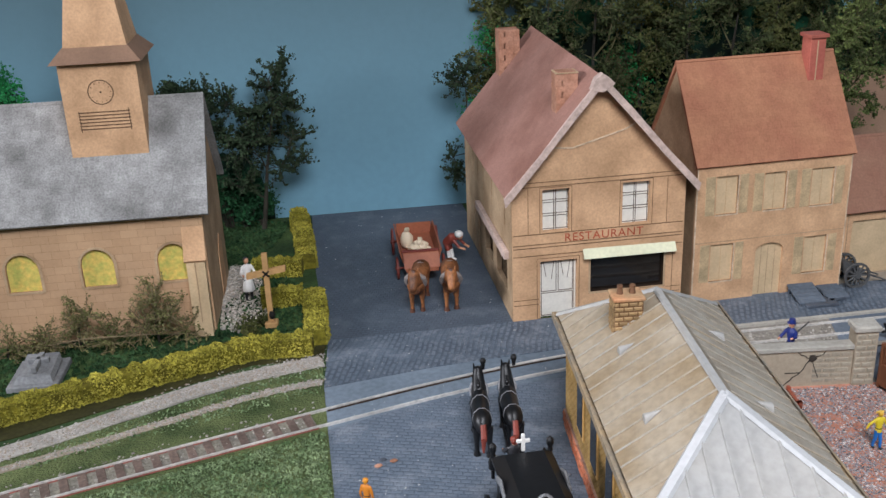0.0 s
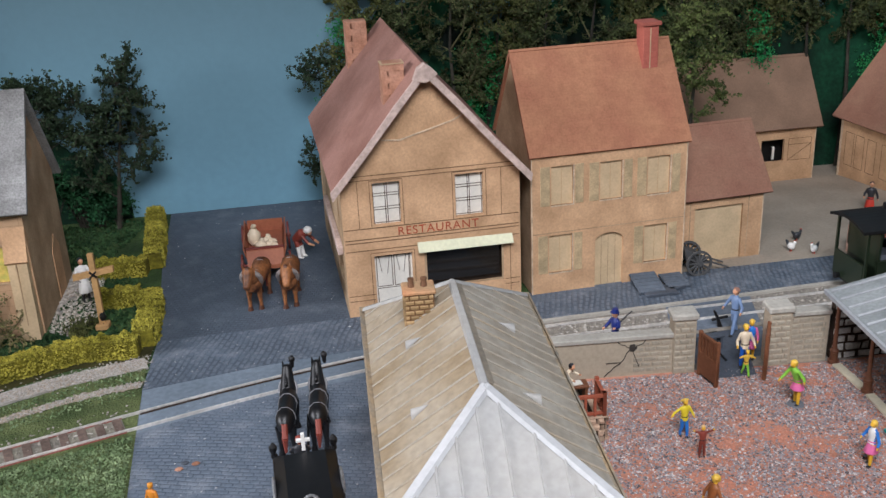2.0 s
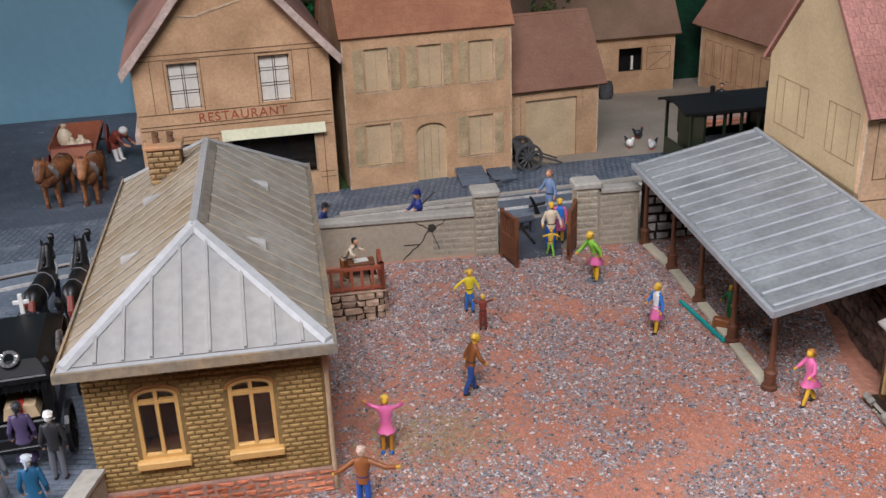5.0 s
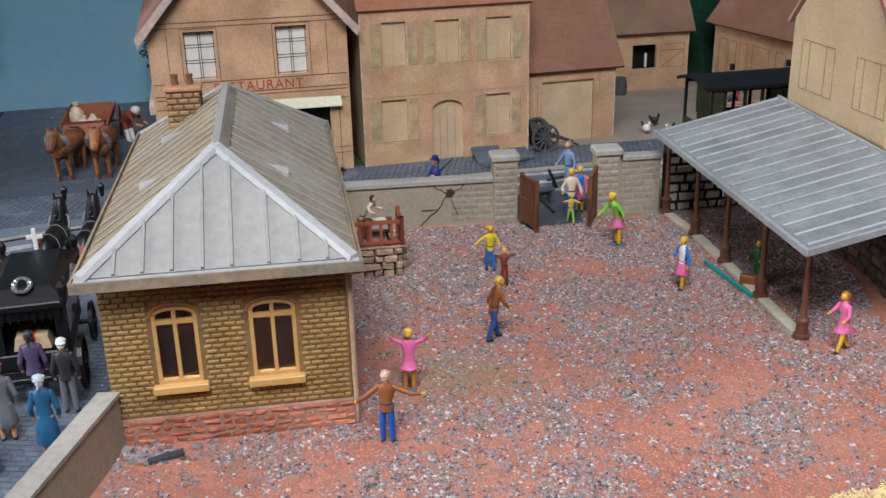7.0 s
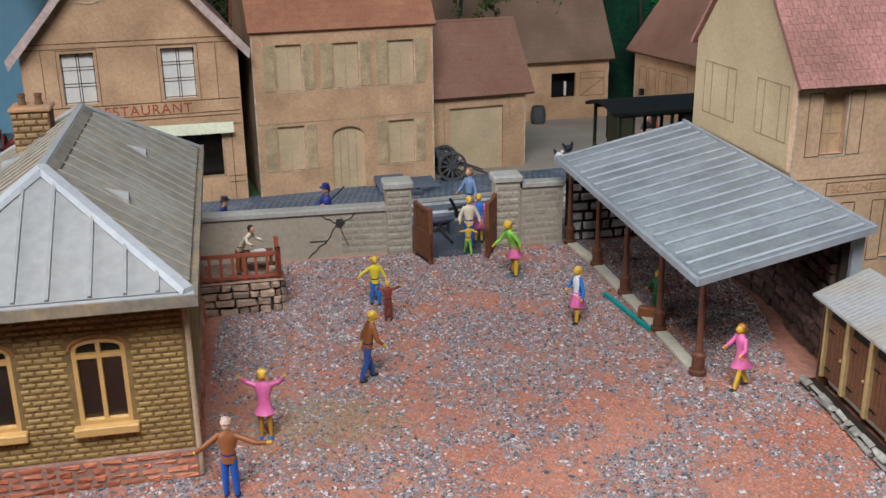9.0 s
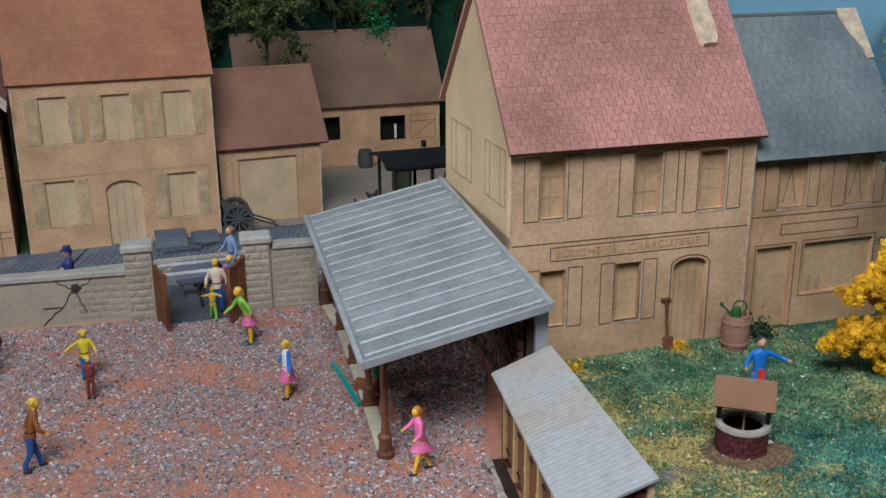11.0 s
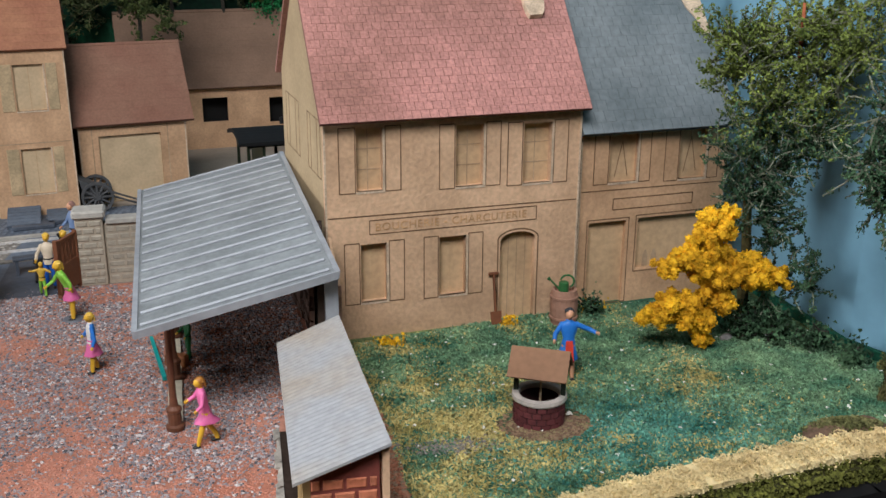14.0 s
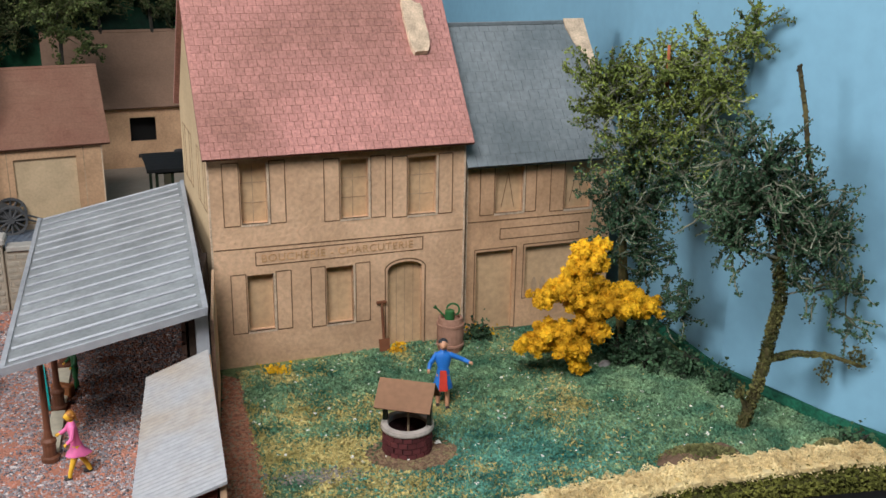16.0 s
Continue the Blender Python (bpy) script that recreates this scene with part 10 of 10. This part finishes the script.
BANKF = leaf_mat("bank_flock", (0.12, 0.20, 0.08), (0.20, 0.26, 0.135), 0.9, 0.45)
DARKF = leaf_mat("dark_flock", (0.015, 0.055, 0.018), (0.04, 0.085, 0.03), 0.9, 0.35)
LAWN_POLY = [(25.05, 23.6), (25.3, 19.5), (25.5, 14.6), (26.8, 15.4), (30.2, 16.4), (33.4, 17.0), (38.2, 16.9), (37.3, 18.8), (36.1, 21.5), (35.6, 25.0), (31.0, 24.95)]
lp = scatter(LAWN_POLY, 250000, 12)
n1 = np.array([noise.noise(Vector((x * 0.45, y * 0.6, 7))) + 0.6 * noise.noise(Vector((x * 1.5, y * 1.5, 1))) for x, y in lp])
straw = n1 + 0.11 * (27.6 - lp[:, 0]) - 0.05 * abs(lp[:, 1] - 18.0) + np.random.RandomState(1).normal(size=len(n1)) * 0.34 > 0.02
teal = (~straw) & (np.hypot((lp[:, 0] - 30.0) / 2.6, (lp[:, 1] - 18.3) / 1.6) + np.random.RandomState(2).normal(size=len(n1)) * 0.5 < 0.85)
bare = np.hypot((lp[:, 0] - 28.4) / 0.95, (lp[:, 1] - 19.15) / 0.75) < 1.0
for msk, m_, lab, s in ((straw & ~bare, STRAWF, "dry straw-coloured flock on the lawn", 1), (teal & ~bare, FLOCK2, "teal green flock on the lawn", 2), (~straw & ~teal & ~bare, FLOCK, "blue-green flock of the lawn", 3)):
    q = lp[msk]
    quads("lawn_flock", np.c_[q, np.random.RandomState(s).uniform(0.0, 0.05, len(q))], (0.03, 0.085), m_, None, s, lab, "stuff", 1.9, 0.1, "grass")
sp = scatter(LAWN_POLY, 420, 33)
pebbles("lawn_specks", sp, (0.04, 0.09), WHITE, "pale specks scattered over the lawn", 0.05, 34)
bm = B()
ribbon(bm, [Vector(v) for v in ((35.78, 27.0, 0), (36.28, 21.5, 0), (37.48, 18.7, 0), (39.1, 15.95, 0))], 0, 0.12, -0.02, 0.24)
tagged(part("felt_strip", bm, mat("dark_green_felt", (0.01, 0.11, 0.06), 0.95, 0.4, 1200, 120, 0.9)), "green felt turned up along the foot of the sky board", "trim", kind="structure")
bm = B()
lathe(bm, [(0.8, -0.01), (0.6, 0.02), (0.3, 0.025)], 20)
bmesh.ops.scale(bm, vec=(1.1, 0.85, 1), verts=bm.verts)
ep = np.random.RandomState(91).normal(size=(2600, 2)) * (0.62, 0.42) + (28.35, 18.95)
pebbles("earth_crumbs", ep, (0.035, 0.075), island_mat("brown_crumb", [(0.20, 0.12, 0.07), (0.15, 0.09, 0.055), (0.27, 0.17, 0.10), (0.24, 0.19, 0.09)]), "brown earth crumbs scattered round the well", 0.02, 92)
solo("earth_patch", bm, EARTH, 28.45, 19.1, 0.0, 0, "trodden brown earth round the well", "earth", kind="structure")
for x, y, sx, sy, h in ((34.05, 17.75, 1.0, 0.5, 0.26), (36.9, 17.6, 0.4, 0.3, 0.2)):
    bm = B()
    ball(bm, (0, 0, 0), 1, (sx, sy, h), 0, 14)
    for v in bm.verts:
        v.co += v.normal * 0.08 * noise.noise(v.co * 6 + Vector((x, y, 0))) if v.normal.length else Vector()
    solo("earth_mound", bm, EARTH, x, y, 0, 10, "small heap of brown earth on the lawn", "mound")
    ep = np.random.RandomState(int(x)).normal(size=(900, 2)) * (sx * 0.42, sy * 0.42) + (x, y)
    quads("moss_crumbs", np.c_[ep, h * np.clip(1 - ((ep[:, 0] - x) / sx) ** 2 - ((ep[:, 1] - y) / sy) ** 2, 0, 1) + 0.03], (0.06, 0.13), LEAF_SHRUB, None, int(y), "brown crumbs on the earth heap", "stuff", category="moss")
bm = B()
ball(bm, (0, 0, 0.04), 1, (0.2, 0.13, 0.11), 3, 8)
solo("stone", bm, mat("grey_field_stone", (0.30, 0.285, 0.26), 0.9, 0.25, 900, 120, 0.6), 33.8, 22.4, 0, 25, "small grey stone at the foot of the golden bush", "stone")
for x, y, s in ((25.95, 23.45, 0.16), (31.3, 24.75, 0.17), (28.95, 24.15, 0.1), (25.2, 15.75, 0.14), (29.1, 24.5, 0.07)):
    rs_ = np.random.RandomState(int(x * 10))
    c = rs_.normal(size=(160, 3)) * (s, s * 0.7, s * 0.4) + (x, y, s * 0.6)
    c[:, 2] = np.maximum(c[:, 2], 0.02)
    quads("yellow_tuft", c, (0.06, 0.12), LEAF_GOLD, None, int(x * 7), "small golden foam tuft on the lawn", "stuff", category="tuft")
bk2 = scatter([(-11, 22.2), (-11, 12), (0.5, 12.4), (-0.5, 22.8), (-1.15, 26.2), (-8.8, 22.3)], 60000, 14)
bk3 = scatter([(-1.75, 30.4), (-1.6, 28.6), (-8.6, 25.0), (-12, 23.2), (-12, 23.7), (-5.6, 28.3)], 6000, 15)
q = np.concatenate([bk2, bk3])
quads("bank_flock", np.c_[q, np.random.RandomState(4).uniform(0, 0.04, len(q))], (0.05, 0.11), BANKF, None, 21, "light green flock of the grass bank", "stuff", 1.5, 0.1, "grass")
cy = scatter([(-2.6, 32.0), (-4.4, 31.8), (-11.5, 27.7), (-18, 24), (-18, 31), (-6.6, 33.3), (-6.0, 40), (-5.4, 45.0), (-15, 43.5), (-15, 39), (-7.4, 39.5), (-5.0, 39.2), (-3.2, 36.2)], 22000, 16)
quads("churchyard_flock", np.c_[cy, np.random.RandomState(5).uniform(-0.05, 0.03, len(cy))], (0.1, 0.22), DARKF, None, 22, "dark green flock of the churchyard", "stuff", 1.4, 0.1, "grass")
for x, y in ((0.65, 24.3), (1.07, 24.55), (0.75, 24.6)):
    bm = B()
    ball(bm, (0, 0, 0.03), 0.13, (1, 0.7, 0.35), 0, 7)
    solo("crumb", bm, CHIMNEY_BRICK if x != 0.75 else SLATE, x, y, 0, 20, "small crumb lying on the slate forecourt", "crumb", "crumbs")

sand = np.random.RandomState(40).normal(size=(1500, 2)) * (0.75, 0.62) + (13.64, 19.1)
pebbles("sand_patch", sand, (0.05, 0.10), island_mat("olive_sand", [(0.33, 0.25, 0.14), (0.28, 0.20, 0.115), (0.37, 0.27, 0.17), (0.30, 0.17, 0.11)]), "olive sand spilled on the yard", 0.01, 41)
bm = B()
box(bm, -0.26, -0.1, 0.0, 0.26, 0.1, 0.3, 0.03)
solo("satchel", bm, BROWNP, 21.2, 23.15, 0.01, -28, "small brown satchel under the yard shelter", "satchel")

strip = scatter([(24.88, 14.4), (25.55, 14.7), (25.4, 17.0), (25.42, 19.0), (25.2, 21.5), (25.1, 23.2), (24.72, 23.5), (24.64, 19.8)], 11000, 61)
pebbles("earth_strip", strip, (0.05, 0.11), island_mat("red_brown_earth", [(0.30, 0.115, 0.06), (0.38, 0.15, 0.085), (0.22, 0.09, 0.055), (0.40, 0.20, 0.12), (0.27, 0.19, 0.12)]), "red-brown crumbs along the toilet wall", 0.03, 62)
stain = np.random.RandomState(63).normal(size=(500, 2)) * (0.42, 0.13) + (26.35, 18.55)
pebbles("ash_patch", stain, (0.04, 0.08), island_mat("ash_grey", [(0.20, 0.18, 0.16), (0.27, 0.24, 0.20), (0.16, 0.14, 0.12)]), "grey ash spilled on the lawn", 0.05, 64)

CHURCH_GRAVEL = scatter([(-6.2, 33.5), (-4.9, 32.9), (-4.6, 34.8), (-5.2, 36.7), (-5.9, 39.5), (-7.2, 39.6), (-6.9, 37.0)], 2600, 71)
pebbles("path_gravel", CHURCH_GRAVEL, (0.05, 0.11), island_mat("pale_path_chips", [(0.52, 0.47, 0.40), (0.44, 0.39, 0.33), (0.60, 0.55, 0.48), (0.33, 0.28, 0.23)]), "pale gravel chips on the church path", 0.04, 72)
# pale dust specks on the slate road
road_all = [(-4.6, 45.6), (2.5, 46.6), (5.2, 33.7), (11.0, 32.4), (11.0, 28.5), (8.0, 24.1), (6.3, 14.0), (6.0, 12.4), (0.7, 12.4), (-0.35, 22.8), (-1.5, 28.9), (-1.85, 32.3)]
pebbles("road_specks", scatter(road_all, 900, 81), (0.025, 0.07), island_mat("pale_specks", [(0.42, 0.43, 0.44), (0.30, 0.31, 0.33), (0.5, 0.5, 0.48), (0.2, 0.21, 0.23)]), "pale dust specks scattered over the slate road", 0.03, 82)

# loose chips that fray the edges of the two bank paths
PATH_CHIP = island_mat("whitish_path_chips", [(0.33, 0.305, 0.275), (0.27, 0.245, 0.215), (0.38, 0.355, 0.32), (0.30, 0.235, 0.18)])
for pts, w, k, lab in (([(-1.95, 30.75), (-5.6, 29.0), (-10.7, 25.3), (-20, 19.6)], 0.78, 5000, "whitish chips along the gravel path"), ([(-1.75, 29.25), (-4, 28.3), (-9.5, 24.9), (-20, 19.0)], 0.32, 2600, "sandy chips along the thin path")):
    sp_ = np.array([tuple(p)[:2] for p in smooth_path(pts, 40)])
    rs_ = np.random.RandomState(k)
    i_ = rs_.randint(0, len(sp_) - 1, k)
    f_ = rs_.uniform(0, 1, (k, 1))
    pp_ = sp_[i_] * (1 - f_) + sp_[i_ + 1] * f_ + rs_.normal(size=(k, 2)) * (0.1, 0.3 * w)
    pebbles("path_chips", pp_, (0.04, 0.085), PATH_CHIP, lab, 0.04, k)

# ---------------------------------------------------------------- bricks and stones of the school house
bonded(fw, W_ST, 0.56, 3.2, 25, 0.235, [(x0 - 0.06, z0 - 0.17, x1 + 0.06, z1 + 0.06) for x0, z0, x1, z1 in wins], OLIVE, (0, 0, 0), 0, 0.022, 0.010)
bonded(rw, D_ST, 0.56, 3.2, 25, 0.235, [], OLIVE, (W_ST, 0, 0), 90, 0.022, 0.010, 0.0, 120)
bonded(lw, D_ST, 0.56, 3.2, 25, 0.235, [], OLIVE, (0, D_ST, 0), -90, 0.022, 0.010, 0.0, 60)
rubble(pl, W_ST + 0.14, 0.54, (-0.07, -0.09, 0), 0, REDSTONE, 21, 4, 0.29, 0.02)
rubble(pl, D_ST, 0.54, (-0.07, D_ST, 0), -90, REDSTONE, 22, 4, 0.36, 0.035)
rubble(pl, D_ST, 0.54, (W_ST + 0.07, 0, 0), 90, REDSTONE, 23, 4, 0.36, 0.035)
